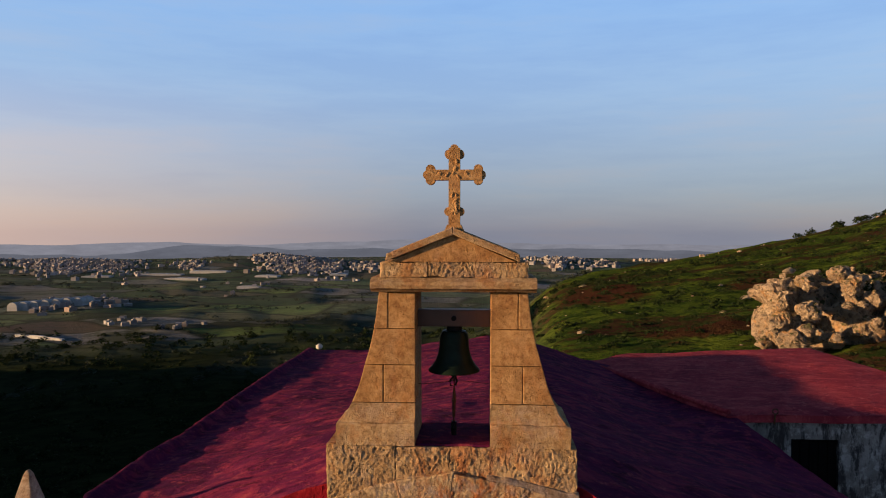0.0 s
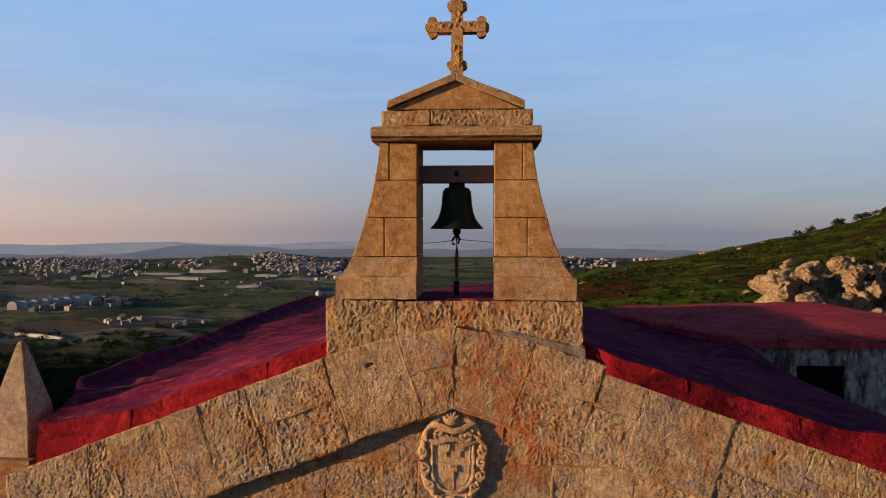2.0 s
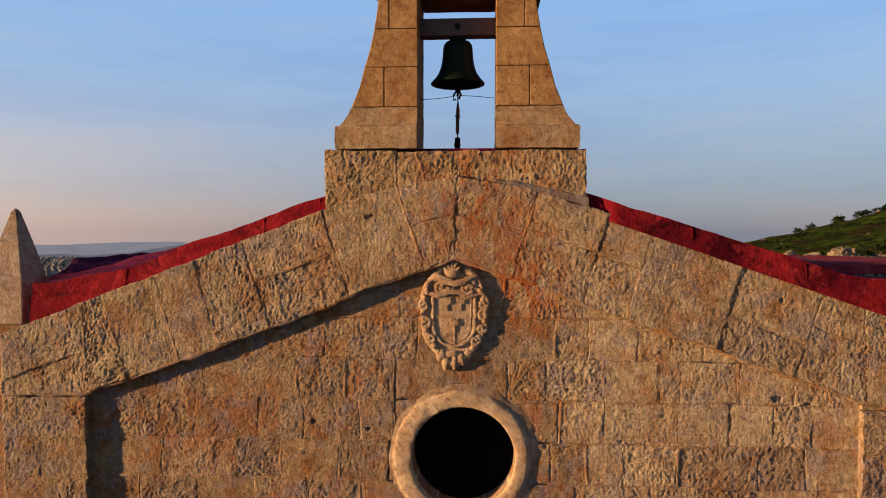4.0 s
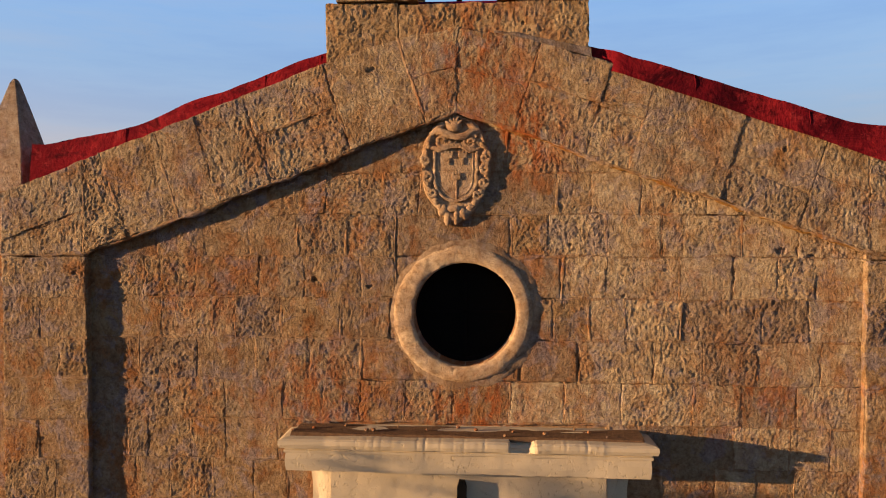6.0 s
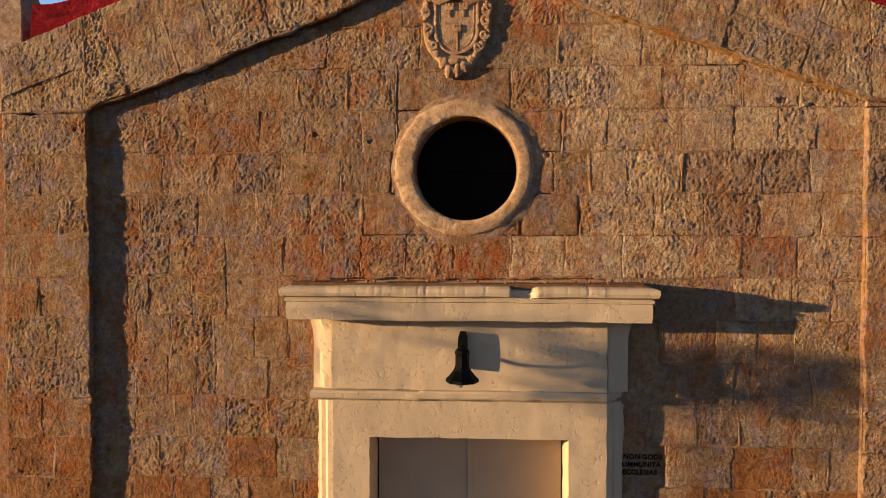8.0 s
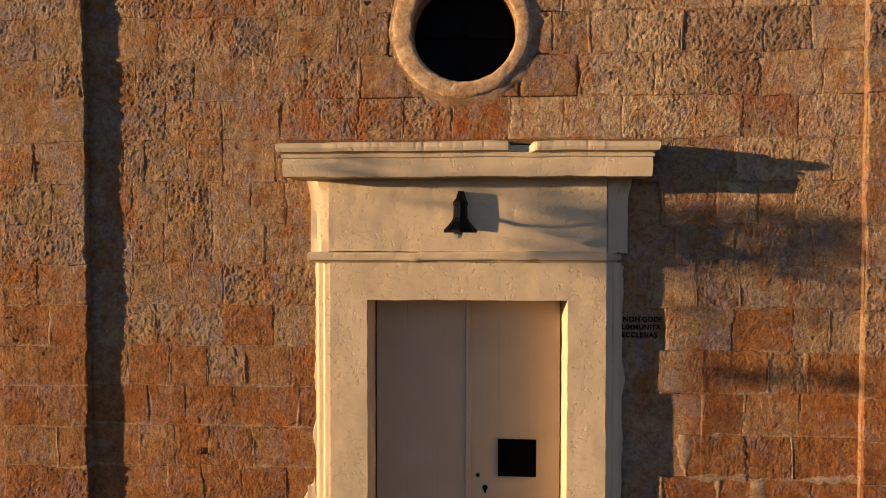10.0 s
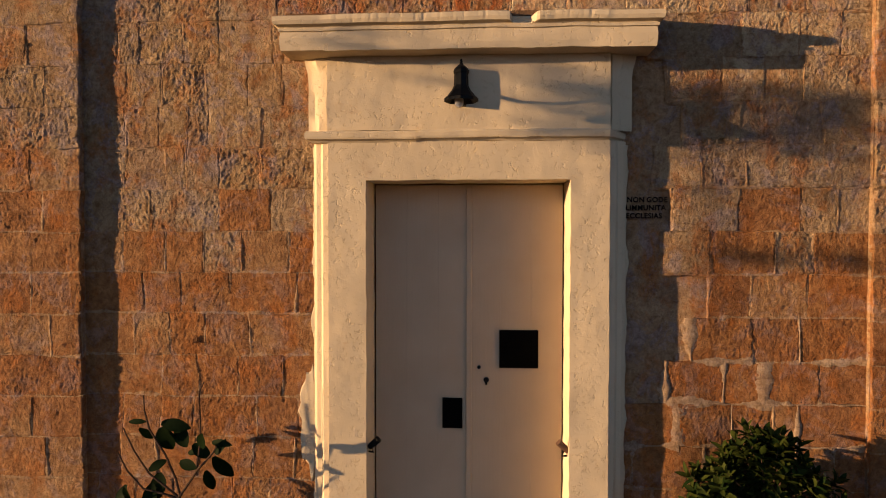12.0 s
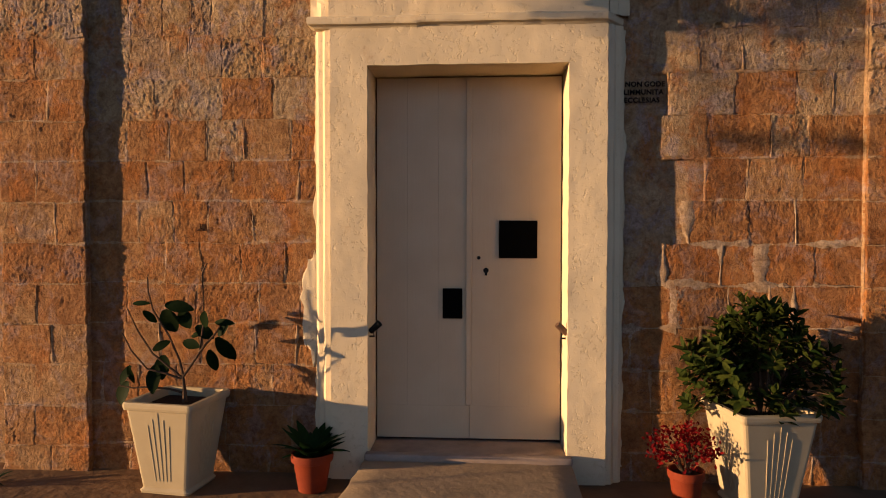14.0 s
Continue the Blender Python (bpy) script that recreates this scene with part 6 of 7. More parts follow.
flowers = thing("red_flowers", "low bushy plant covered in small red flowers", "plant", (1.300, -0.42, 0.130))
tips = []
for k in range(34):
    a, s = rng.uniform(0, 6.28), rng.uniform(0.25, 1.0)
    tip = Vector((0.20 * s * math.cos(a) - 0.03, 0.16 * s * math.sin(a), rng.uniform(0.10, 0.30) * (1.15 - 0.5 * s)))
    bm = bmesh.new()
    tube(bm, [(0.02 * math.cos(a), 0.02 * math.sin(a), 0), tip * 0.55 + Vector((0, 0, 0.05)), tip], [0.004, 0.003, 0.0018], 5)
    part("stem", bm, M_BARK, flowers)
    tips.append(tip)
bm = bmesh.new()
for tip in tips:
    for k in range(16):
        c = tip + Vector((rng.gauss(0, 0.026), rng.gauss(0, 0.026), rng.gauss(0, 0.024)))
        dv = Vector((rng.uniform(-1, 1), rng.uniform(-1, 1), rng.uniform(-0.3, 1)))
        leaf_faces(bm, c, dv, (rng.uniform(-1, 1), -1, 0.4), rng.uniform(0.018, 0.034), rng.uniform(0.012, 0.02), 0.2, 0.2, 2)
tagged(part("petals", bm, M_FLOWER, flowers), kind="stuff")

shrub = thing("shrub", "dense rounded evergreen shrub with small glossy leaves", "shrub", (1.755, -0.345, 0.455))
shrub.scale = (1.04, 1.04, 1.04)
twigs = []
for k in range(150):
    a = rng.uniform(0, 6.28)
    u = rng.uniform(0, 1) ** 0.6
    z = rng.uniform(0.02, 0.64)
    wide = 0.55 * max(0.02, 1 - (z - 0.14) / 0.56) ** 0.6 if z > 0.14 else 0.46
    tip = Vector((wide * u * math.cos(a) * (1.0 if z < 0.4 else 0.8), wide * 0.62 * u * math.sin(a), z + 0.02))
    if tip.y > 0.27:
        tip.y = 0.27
    bm = bmesh.new()
    tube(bm, [(0.03 * math.cos(a), 0.03 * math.sin(a), 0), tip * 0.5 + Vector((0, 0, 0.10)), tip], [0.009, 0.005, 0.002], 5)
    part("stem", bm, M_BARK, shrub)
    twigs.append(tip)
bm = bmesh.new()
for tip in twigs:
    # a rosette at the tip, a few leaves further down the twig
    ax = (Vector((tip.x, tip.y, 0.35)).normalized() + Vector((rng.gauss(0, 0.25), rng.gauss(0, 0.25), rng.gauss(0.1, 0.25)))).normalized()
    s1 = ax.cross(Vector((0.2, 0.1, 1))).normalized()
    s2 = ax.cross(s1)
    for ring_n, open_, back in ((4, 0.5, 0.0), (5, 1.0, 0.025), (4, 1.3, 0.06)):
        turn = rng.uniform(0, 6.28)
        for k in range(ring_n):
            a = turn + 6.283 * k / ring_n + rng.gauss(0, 0.2)
            rad = s1 * math.cos(a) + s2 * math.sin(a)
            dv = ax * (1.25 - open_ * 0.6) + rad * open_
            leaf_faces(bm, tip - ax * back, dv, ax - rad * 0.3, rng.uniform(0.055, 0.090), rng.uniform(0.026, 0.038), rng.uniform(0.05, 0.4), 0.30, 4)
    for k in range(4):
        s = rng.uniform(0.45, 0.9)
        c = tip * s + Vector((rng.gauss(0, 0.02), rng.gauss(0, 0.02), 0.09 * (1 - s)))
        leaf_faces(bm, c, (rng.gauss(0, 1), rng.gauss(0, 1), rng.gauss(0.4, 0.5)), (rng.gauss(0, 0.4), -0.5, 1), rng.uniform(0.045, 0.07), rng.uniform(0.02, 0.03), 0.2, 0.3, 3)
tagged(part("leaves", bm, M_SHRUB, shrub, smooth=True), kind="stuff")

# low weeds at the foot of the corner
weeds = thing("weeds", "small tuft of green weeds at the wall foot", "plant", (-3.07, -0.34, PAVE))
for k in range(26):
    bm = bmesh.new()
    a, lift = rng.uniform(0, 6.28), rng.uniform(0.4, 2.2)
    leaf_faces(bm, (0.05 * math.cos(a), 0.05 * math.sin(a), 0), (math.cos(a), math.sin(a), lift), (-math.cos(a) * 0.5, -math.sin(a) * 0.5, 1), rng.uniform(0.06, 0.15), rng.uniform(0.016, 0.03), rng.uniform(0.1, 0.5))
    part("leaf", bm, M_SUCC, weeds, smooth=True)

# ================= crag, boulders, bushes, villages =================


def crag_material():
    n = Nodes("weathered_crag")
    a, b, d = n.noise(0.35, 5), n.noise(1.6, 6, 0.65), n.noise(7.0, 5, 0.65)
    c = n.mix(n.ramp(a, (0.35, 0.0), (0.65, 1.0)), (0.40, 0.315, 0.222), (0.28, 0.208, 0.138))
    c = n.mix(n.ramp(b, (0.49, 0.0), (0.60, 0.85)), c, (0.11, 0.088, 0.072))
    c = n.mix(n.ramp(n.noise(0.9, 7, 0.72, stretch=(1, 1, 0.6)), (0.54, 0.0), (0.62, 0.8)), c, (0.35, 0.20, 0.085))
    sep = n.t.nodes.new("ShaderNodeSeparateXYZ")
    n.link(n.geo.outputs["Normal"], sep.inputs[0])
    c = n.mix(n.math("MULTIPLY", n.ramp(n.noise(0.8, 5, 0.7), (0.50, 0.0), (0.58, 1.0)), n.ramp(sep.outputs[2], (0.35, 0.0), (0.7, 1.0))), c, (0.07, 0.075, 0.03))
    m = n.bump(b, 0.8, 1.0)
    m = n.bump(d, 0.22, 1.0, m)
    return n.done(c, 0.95, 0, m, 0.1)


M_CRAG = crag_material()


def rock(bm, at, size, seed, sub=3):
    """A limestone block: broken along planes, its edges rounded by the weather, cracked and pocked."""
    g = bmesh.ops.create_icosphere(bm, subdivisions=sub, radius=1.0)
    off = Vector((seed * 7.1, seed * 3.3, seed * 1.7))
    pick = random.Random(seed)
    faces = [(Vector((pick.gauss(0, 1), pick.gauss(0, 1), pick.gauss(0, 0.8))).normalized(), pick.uniform(0.52, 0.86)) for _ in range(11)]
    for v in g["verts"]:
        p = v.co.copy()
        q = p + 0.16 * noise.noise_vector(p * 1.7 + off)
        for nrm, lim in faces:
            over = q.dot(nrm) - lim
            if over > 0:
                q -= nrm * over * 0.88
        d = noise.voronoi(p * 1.3 + off)[0]
        k = 0.97 - 0.22 * max(0.0, 1 - (d[1] - d[0]) / 0.12)
        k += 0.05 * noise.fractal(p * 3.5 + off, 0.7, 2.1, 4)
        q *= k
        v.co = Vector(at) + Vector((q.x * size[0], q.y * size[1], q.z * size[2]))


def polar(px_tan, d, dz=0.0):
    """A place d metres ahead of the terrace, sideways by the tangent of its bearing, standing on the land."""
    x, y = px_tan * d, d
    return Vector((x, y, land(x, y) + dz))


rng = random.Random(21)
D = 70.0
crag = thing("rock_crag", "rugged pale limestone crag beyond the side room", "rock", (42, D, -6))


def crag_stone(at, size, seed, sub):
    bm = bmesh.new()
    rock(bm, Vector(at) - Vector((42, D, -6)), size, seed, sub)
    part("crag_stone", bm, M_CRAG, crag)


for i in range(170):
    u = rng.uniform(0, 1)
    x = 32.0 + 26 * u
    y = D + rng.uniform(-4, 5)
    top = 4.2 + 0.7 * math.sin(u * 9) - 0.5 * u
    s = 0.45 + 1.25 * rng.random() ** 1.8
    z = top - s - 9.0 * rng.random() ** 1.4
    if i % 6 == 0:
        x, z = 31.6 + 0.06 * i % 3, -6.5 + 9.0 * rng.random()
    elif u < 0.1:
        z = min(z, 2.8)
    crag_stone((x, y, z), (s * rng.uniform(0.8, 1.5), s, s * rng.uniform(0.6, 1.1)), i, 4 if s > 1.15 else 3)
for i, (x, z, s) in enumerate(((33.0, 1.2, 2.3), (33.2, -2.4, 3.0), (36.0, -0.5, 3.2), (40, -2.5, 3.8), (43, 0.0, 3.2), (46, -3.5, 4.2), (50, -0.5, 3.6), (55, -2, 4.4), (38, -6.5, 4.0), (47, -7, 4.4), (42, -1.5, 3.6), (45, 1.0, 2.8), (52, -7.5, 5.0))):
    crag_stone((x, D + 1.5 + i % 3, z), (s, s, s), 190 + i, 4)
for i in range(46):
    s = 0.6 + 1.1 * rng.random()
    crag_stone((rng.uniform(39, 59), D + rng.uniform(-3, 1), rng.uniform(-9.0, 1.8)), (s * 1.2, s, s), 240 + i, 4 if s > 1.3 else 3)
crag_stone((46, D + 6, -3.6), (15.0, 5.0, 7.4), 231, 5)

bm = bmesh.new()
for i in range(70):
    a = rng.uniform(0.08, 0.62)
    d = rng.uniform(60, 270)
    s = (0.18 + 0.75 * rng.random() ** 5) * (0.8 + d / 300)
    p = polar(a, d, 0.1 * s)
    rock(bm, p, (s * 1.3, s, s * 0.7), i, 2)
tagged(new("boulders", mesh_of("boulders", bm, M_CRAG, False)), "pale boulders strewn over the grassy hillside", "rocks", kind="stuff")

M_BUSH = leafy("scrub_leaf", (0.010, 0.017, 0.006), (0.024, 0.036, 0.011), 0.8, 0.05)


def bush(verts, faces, at, r, h, rng, leaves):
    """A clump of many small leaf sprays with an uneven outline."""
    for k in range(leaves):
        a, u = rng.uniform(0, 6.283), rng.uniform(0.25, 1.0)
        z = rng.uniform(0.02, 1.0)
        w = math.sqrt(max(0.06, 1 - (z - 0.3) ** 2 / 0.5)) * u
        c = Vector(at) + Vector((r * w * math.cos(a), r * w * math.sin(a), h * z * (0.75 + 0.35 * noise.noise(Vector((a * 1.5, at[0], at[1]))))))
        s = r * rng.uniform(0.12, 0.30)
        n = len(verts)
        for _ in range(4):
            verts.append(c + Vector((rng.uniform(-s, s), rng.uniform(-s, s), rng.uniform(-s, s) * 0.8)))
        faces += [(n, n + 1, n + 2), (n, n + 2, n + 3), (n + 1, n + 3, n + 2)]


def scatter(name, label, count, pick, leaves, mat, category="bushes"):
    verts, faces = [], []
    rng = random.Random(len(name))
    for _ in range(count):
        p, r, h = pick(rng)
        bush(verts, faces, p, r, h, rng, leaves)
    me = bpy.data.meshes.new(name)
    me.from_pydata(verts, [], faces)
    me.materials.append(mat)
    return tagged(new(name, me), label, category, kind="stuff")


def near_slope(rng):
    d = 14 + 400 * rng.uniform(0, 1) ** 1.6
    t = rng.uniform(-0.95, 0.04)
    r = rng.uniform(0.6, 1.7) * (0.8 + d / 260)
    return polar(t, d, -0.3), r, r * rng.uniform(0.8, 1.5)


def hill_bush(rng):
    d = 45 + 190 * rng.uniform(0, 1)
    t = rng.uniform(0.06, 0.66)
    r = (0.3 + 0.9 * rng.random() ** 2) * (0.6 + d / 170)
    return polar(t, d, -0.2), r, r * rng.uniform(0.5, 0.9)


def valley_tree(rng):
    """Trees stand mostly in hedge rows along the field edges."""
    k = rng.randint(0, 110)
    row = random.Random(k)
    d0 = 230 + 1150 * row.random() ** 1.2
    t0, span, slant = row.uniform(-0.85, 0.2), row.uniform(0.03, 0.12), row.uniform(-60, 60)
    s = rng.uniform(-1, 1)
    d = d0 + slant * s + rng.gauss(0, 3)
    r = rng.uniform(1.3, 3.4) * (0.7 + d / 1500)
    return polar(t0 + span * s, d, -0.5), r, r * rng.uniform(0.7, 1.2)


scatter("slope_scrub", "dark green scrub and carob bushes on the slope", 1500, near_slope, 60, M_BUSH)
scatter("hill_scrub", "low dark bushes on the green hillside", 1500, hill_bush, 40, M_BUSH)
# paler leaf than the near bushes: distance haze put into its colour
scatter("valley_trees", "dark trees and hedges between the valley fields", 1700, valley_tree, 26, leafy("hazed_leaf", (0.026, 0.034, 0.024), (0.044, 0.054, 0.036), 0.8, 0.05), "trees")


def crag_bush(rng):
    x, r = 37 + 21 * rng.random() ** 0.6, rng.uniform(0.35, 1.0)
    return Vector((x, D + rng.uniform(-4, 5), rng.uniform(0.5, 4.4) - 0.02 * (x - 35))), r, r


scatter("crag_scrub", "dark shrubs rooted among the crag", 150, crag_bush, 60, M_BUSH)


def ridge_tree(rng):
    t = rng.choice((0.463, 0.47, 0.478, 0.55, 0.56, 0.575, 0.59, 0.60, 0.62, 0.64, 0.52))
    r = rng.uniform(1.6, 3.0)
    return polar(t + rng.uniform(-0.004, 0.004), 262, -0.4), r, r * 1.3


scatter("ridge_trees", "small dark trees along the hill crest", 26, ridge_tree, 90, M_BUSH, "trees")


def house_material():
    n = Nodes("village_walls")
    # low-contrast wall greys carry part of the distance haze
    c = n.ramp(n.geo.outputs["Random Per Island"], (0.0, (0.15, 0.140, 0.138)), (0.3, (0.20, 0.190, 0.190)), (0.55, (0.12, 0.112, 0.112)), (0.8, (0.27, 0.26, 0.265)), (1.0, (0.16, 0.120, 0.100)))
    return n.done(c, 0.85, 0, None, 0.2)


M_HOUSE = house_material()
M_TUNNEL = plain("white_sheeting", (0.30, 0.31, 0.32), (0.22, 0.225, 0.23), rough=0.6, scale=0.2, relief=0.0)


def village(name, label, spots):
    """Flat-roofed houses with a stair head each; spots: bearing, distance, spread, count, size."""
    verts, faces = [], []
    rng = random.Random(len(label))

    def add(c, w, d, h, turn):
        n = len(verts)
        ca, sa = math.cos(turn), math.sin(turn)
        for z in (-3.0, h):
            for x, y in ((-w, -d), (w, -d), (w, d), (-w, d)):
                verts.append((c.x + x * ca - y * sa, c.y + x * sa + y * ca, c.z + z))
        faces.extend([(n, n + 1, n + 5, n + 4), (n + 1, n + 2, n + 6, n + 5), (n + 2, n + 3, n + 7, n + 6), (n + 3, n, n + 4, n + 7), (n + 4, n + 5, n + 6, n + 7)])

    for t, d, st, sd, count, size in spots:
        for _ in range(count):
            p = polar(t + rng.gauss(0, st), d + rng.gauss(0, sd))
            w, turn = size * rng.uniform(0.5, 1.2), rng.uniform(0, 1.5)
            h = size * rng.uniform(0.7, 1.6)
            add(p, w, w * rng.uniform(0.6, 1.2), h, turn)
            if rng.random() < 0.6:
                add(p + Vector((w * 0.3, 0, h)), w * 0.35, w * 0.35, size * 0.35, turn)
    me = bpy.data.meshes.new(name)
    me.from_pydata(verts, [], faces)
    me.materials.append(M_HOUSE)
    return tagged(new(name, me), label, "village", kind="stuff")


village("village", "distant pale stone village houses across the valley", ((-0.305, 1300, 0.026, 120, 420, 3.2), (-0.25, 1260, 0.020, 100, 260, 3.2), (-0.17, 1240, 0.016, 60, 110, 3.6), (-0.455, 1180, 0.016, 40, 60, 3.2), (-0.36, 1550, 0.05, 40, 90, 3.4)))
village("village", "hazy white town on the far side of the valley", ((-0.66, 1250, 0.040, 130, 520, 3.2), (-0.58, 1200, 0.03, 110, 200, 3.1), (-0.75, 1300, 0.04, 80, 160, 3.2)))
village("village", "far white houses beyond the green hill", ((0.105, 1280, 0.009, 60, 60, 4.6), (0.15, 1330, 0.022, 80, 60, 3.8), (0.06, 1320, 0.018, 80, 50, 3.8), (0.27, 1900, 0.02, 30, 24, 5.0)))
village("farm_buildings", "low farm buildings among the valley fields", ((-0.67, 560, 0.03, 26, 34, 3.0), (-0.60, 600, 0.025, 26, 28, 3.0), (-0.56, 470, 0.02, 12, 8, 2.2), (-0.40, 800, 0.05, 50, 10, 2.4), (-0.22, 900, 0.02, 20, 8, 2.8), (-0.50, 430, 0.03, 14, 6, 2.0)))

# long white greenhouses and plastic tunnels
for t, d, w, depth, h, turn in ((-0.50, 1000, 70, 9, 3, 0.05), (-0.42, 1050, 60, 10, 3, 0.0), (-0.46, 900, 55, 8, 3, -0.05), (-0.60, 950, 40, 8, 3, 0.1), (-0.33, 980, 34, 10, 3.5, 0.0), (-0.22, 1020, 26, 12, 4, 0.1), (-0.36, 780, 26, 6, 3, 0.05), (-0.70, 400, 44, 1.0, 2.2, -0.35)):
    p = polar(t, d)
    bm = bmesh.new()
    prism(bm, [(-w / 2, -2), (w / 2, -2), (w / 2, h * 0.7), (0, h), (-w / 2, h * 0.7)], -depth, depth)
    ob = tagged(new("greenhouse", mesh_of("greenhouse", bm, M_TUNNEL)), "long low white plastic greenhouse in the fields", "greenhouse", "greenhouses")
    ob.location, ob.rotation_euler = p, (0, 0, turn)
for k in range(7):
    p = polar(-0.73 + 0.0175 * k, 545 + 3 * k)
    bm = bmesh.new()
    n = 14
    prism(bm, [(4.3 * math.cos(math.pi * i / n), 4.2 * math.sin(math.pi * i / n) + 3.0) for i in range(n + 1)] + [(-4.3, -2), (4.3, -2)], -9, 9)
    ob = tagged(new("polytunnel", mesh_of("polytunnel", bm, M_TUNNEL)), "white domed plastic tunnel on a farm", "greenhouse", "polytunnels")
    ob.location = p


# ---- ridges along the horizon, their haze put into a glowing colour ----


def ridge(name, d, base, rise, freq, seed, col, label):
    bm = bmesh.new()
    n = 240
    lo, hi = [], []
    for i in range(n + 1):
        a = -1.1 + 2.2 * i / n
        x, y = d * math.sin(a), d * math.cos(a)
        h = base + rise * (0.5 + 0.5 * noise.fractal(Vector((a * freq, seed, 0)), 1.0, 2.0, 5))
        lo.append(bm.verts.new((x, y, -300)))
        hi.append(bm.verts.new((x * 1.05, y * 1.05, h)))
    for i in range(n):
        bm.faces.new((lo[i], lo[i + 1], hi[i + 1], hi[i]))
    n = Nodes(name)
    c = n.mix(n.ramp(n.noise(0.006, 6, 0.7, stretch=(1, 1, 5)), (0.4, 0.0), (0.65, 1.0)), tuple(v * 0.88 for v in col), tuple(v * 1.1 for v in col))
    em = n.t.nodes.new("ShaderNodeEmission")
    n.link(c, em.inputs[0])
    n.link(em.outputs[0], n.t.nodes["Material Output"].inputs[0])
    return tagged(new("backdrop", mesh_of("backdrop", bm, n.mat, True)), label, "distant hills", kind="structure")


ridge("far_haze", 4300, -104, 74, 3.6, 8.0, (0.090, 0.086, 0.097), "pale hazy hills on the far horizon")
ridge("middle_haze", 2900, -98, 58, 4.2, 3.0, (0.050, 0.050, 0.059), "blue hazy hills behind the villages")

# ---- slender young tree added out of view on the terrace to shade the wall ----
tree = thing("shade_tree", "slender sparse young tree, added unseen to shade the wall", "tree", (-7.0, -2.12, PAVE))
bm = bmesh.new()
tube(bm, [(0, 0, -0.02), (0.02, 0.01, 1.5), (-0.01, 0, 3.0), (0.10, 0.0, 4.15)], [0.03, 0.025, 0.018, 0.006], 8)
part("trunk", bm, M_BARK, tree)
bm = bmesh.new()
rng = random.Random(4)
# clumps of the crown: leaves, middle, half-widths
for count, mx, my, mz, rx, ry, rz in ((330, 0.25, 0.02, 3.90, 0.30, 0.17, 0.21), (34, 0.35, 0.0, 3.52, 0.25, 0.15, 0.12), (40, 0.55, 0.0, 3.02, 0.2, 0.06, 0.05), (60, -0.1, 0.05, 4.05, 0.3, 0.28, 0.18)):
    for k in range(count):
        a, u = rng.uniform(0, 6.28), rng.random() ** 0.5
        leaf_faces(bm, (mx + rx * u * math.cos(a), my + ry * u * math.sin(a), mz + rz * rng.uniform(-1, 1)), (math.cos(a), math.sin(a), rng.uniform(-0.3, 0.8)), (rng.uniform(-1, 1), rng.uniform(-1, 1), 1), rng.uniform(0.07, 0.12), rng.uniform(0.03, 0.05), 0.2, 0.2, 3)
tagged(part("crown", bm, M_SHRUB, tree, smooth=True), kind="stuff")

# ================= stones of the chapel front =================
stone_rng = random.Random(77)


joints = {"pointing": ([], []), "lime_patching": ([], [])}


def pointing(x0, z0, x1, z1, y):
    """Lime mortar smeared flush along a joint, in places fallen out; broad grey patches low down beside the door."""
    long = math.dist((x0, z0), (x1, z1))
    n = max(2, int(long / 0.014))
    ux, uz = (x1 - x0) / long, (z1 - z0) / long
    xm, zm = (x0 + x1) / 2, (z0 + z1) / 2
    patched = 1.15 < xm < 2.4 and 0.75 < zm < 1.72 and stone_rng.random() < 0.6
    verts, faces = joints["lime_patching" if patched else "pointing"]
    at = len(verts)
    for i in range(n + 1):
        s = i / n
        x, z = x0 + (x1 - x0) * s, z0 + (z1 - z0) * s
        if patched:
            w = max(0.004, 0.022 + 0.055 * noise.noise(Vector((x * 4, 3, z * 4))) + 0.014 * noise.noise(Vector((x * 25, 3, z * 25))))
            out = -0.010 + 0.004 * noise.noise(Vector((x * 9, 11, z * 9)))
        else:
            w = max(0.004, 0.012 + 0.015 * noise.noise(Vector((x * 7, 3, z * 7))) + 0.004 * noise.noise(Vector((x * 30, 3, z * 30))))
            out = -0.0048 - 0.0012 * (1 - smooth01(1.6, 2.6, z)) + 0.007 * noise.noise(Vector((x * 4, 11, z * 4))) + 0.003 * noise.noise(Vector((x * 45, 12, z * 45)))
        wander = 0.006 * noise.noise(Vector((x * 10, 21, z * 10)))
        for k, dy in ((-1.3, 0.012), (-0.75, 0.002), (0.0, 0.0), (0.75, 0.002), (1.3, 0.012)):
            e = 1 + 0.4 * noise.noise(Vector((x * 38, k * 3, z * 38)))
            u, v = sway(x, z)
            verts.append((u - uz * (w * k * e + wander), y + out + dy, v + ux * (w * k * e + wander)))
    for i in range(n):
        for k in range(4):
            p = at + 5 * i + k
            faces.append((p, p + 1, p + 6, p + 5))


def lay(poly, front, back, parent, mat, name="stone", rough=1.0, side_joint=True):
    if mat is M_STONE_PIT:
        rough = 1.25
    else:
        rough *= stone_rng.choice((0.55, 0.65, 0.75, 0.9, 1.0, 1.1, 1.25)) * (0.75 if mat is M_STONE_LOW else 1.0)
    ob = new(name, mesh_of(name, stone_bm(poly, front - 0.005 + stone_rng.uniform(-0.003, 0.002), back, stone_rng, rough=rough), mat, True, 80))
    ob.parent = parent
    if len(poly) >= 4:
        lo = sorted(poly, key=lambda q: q[1])[:2]
        pointing(*min(lo), *max(lo), front)
        if side_joint:
            side = sorted(poly)[:2]
            pointing(*side[0], *side[1], front)
    return ob


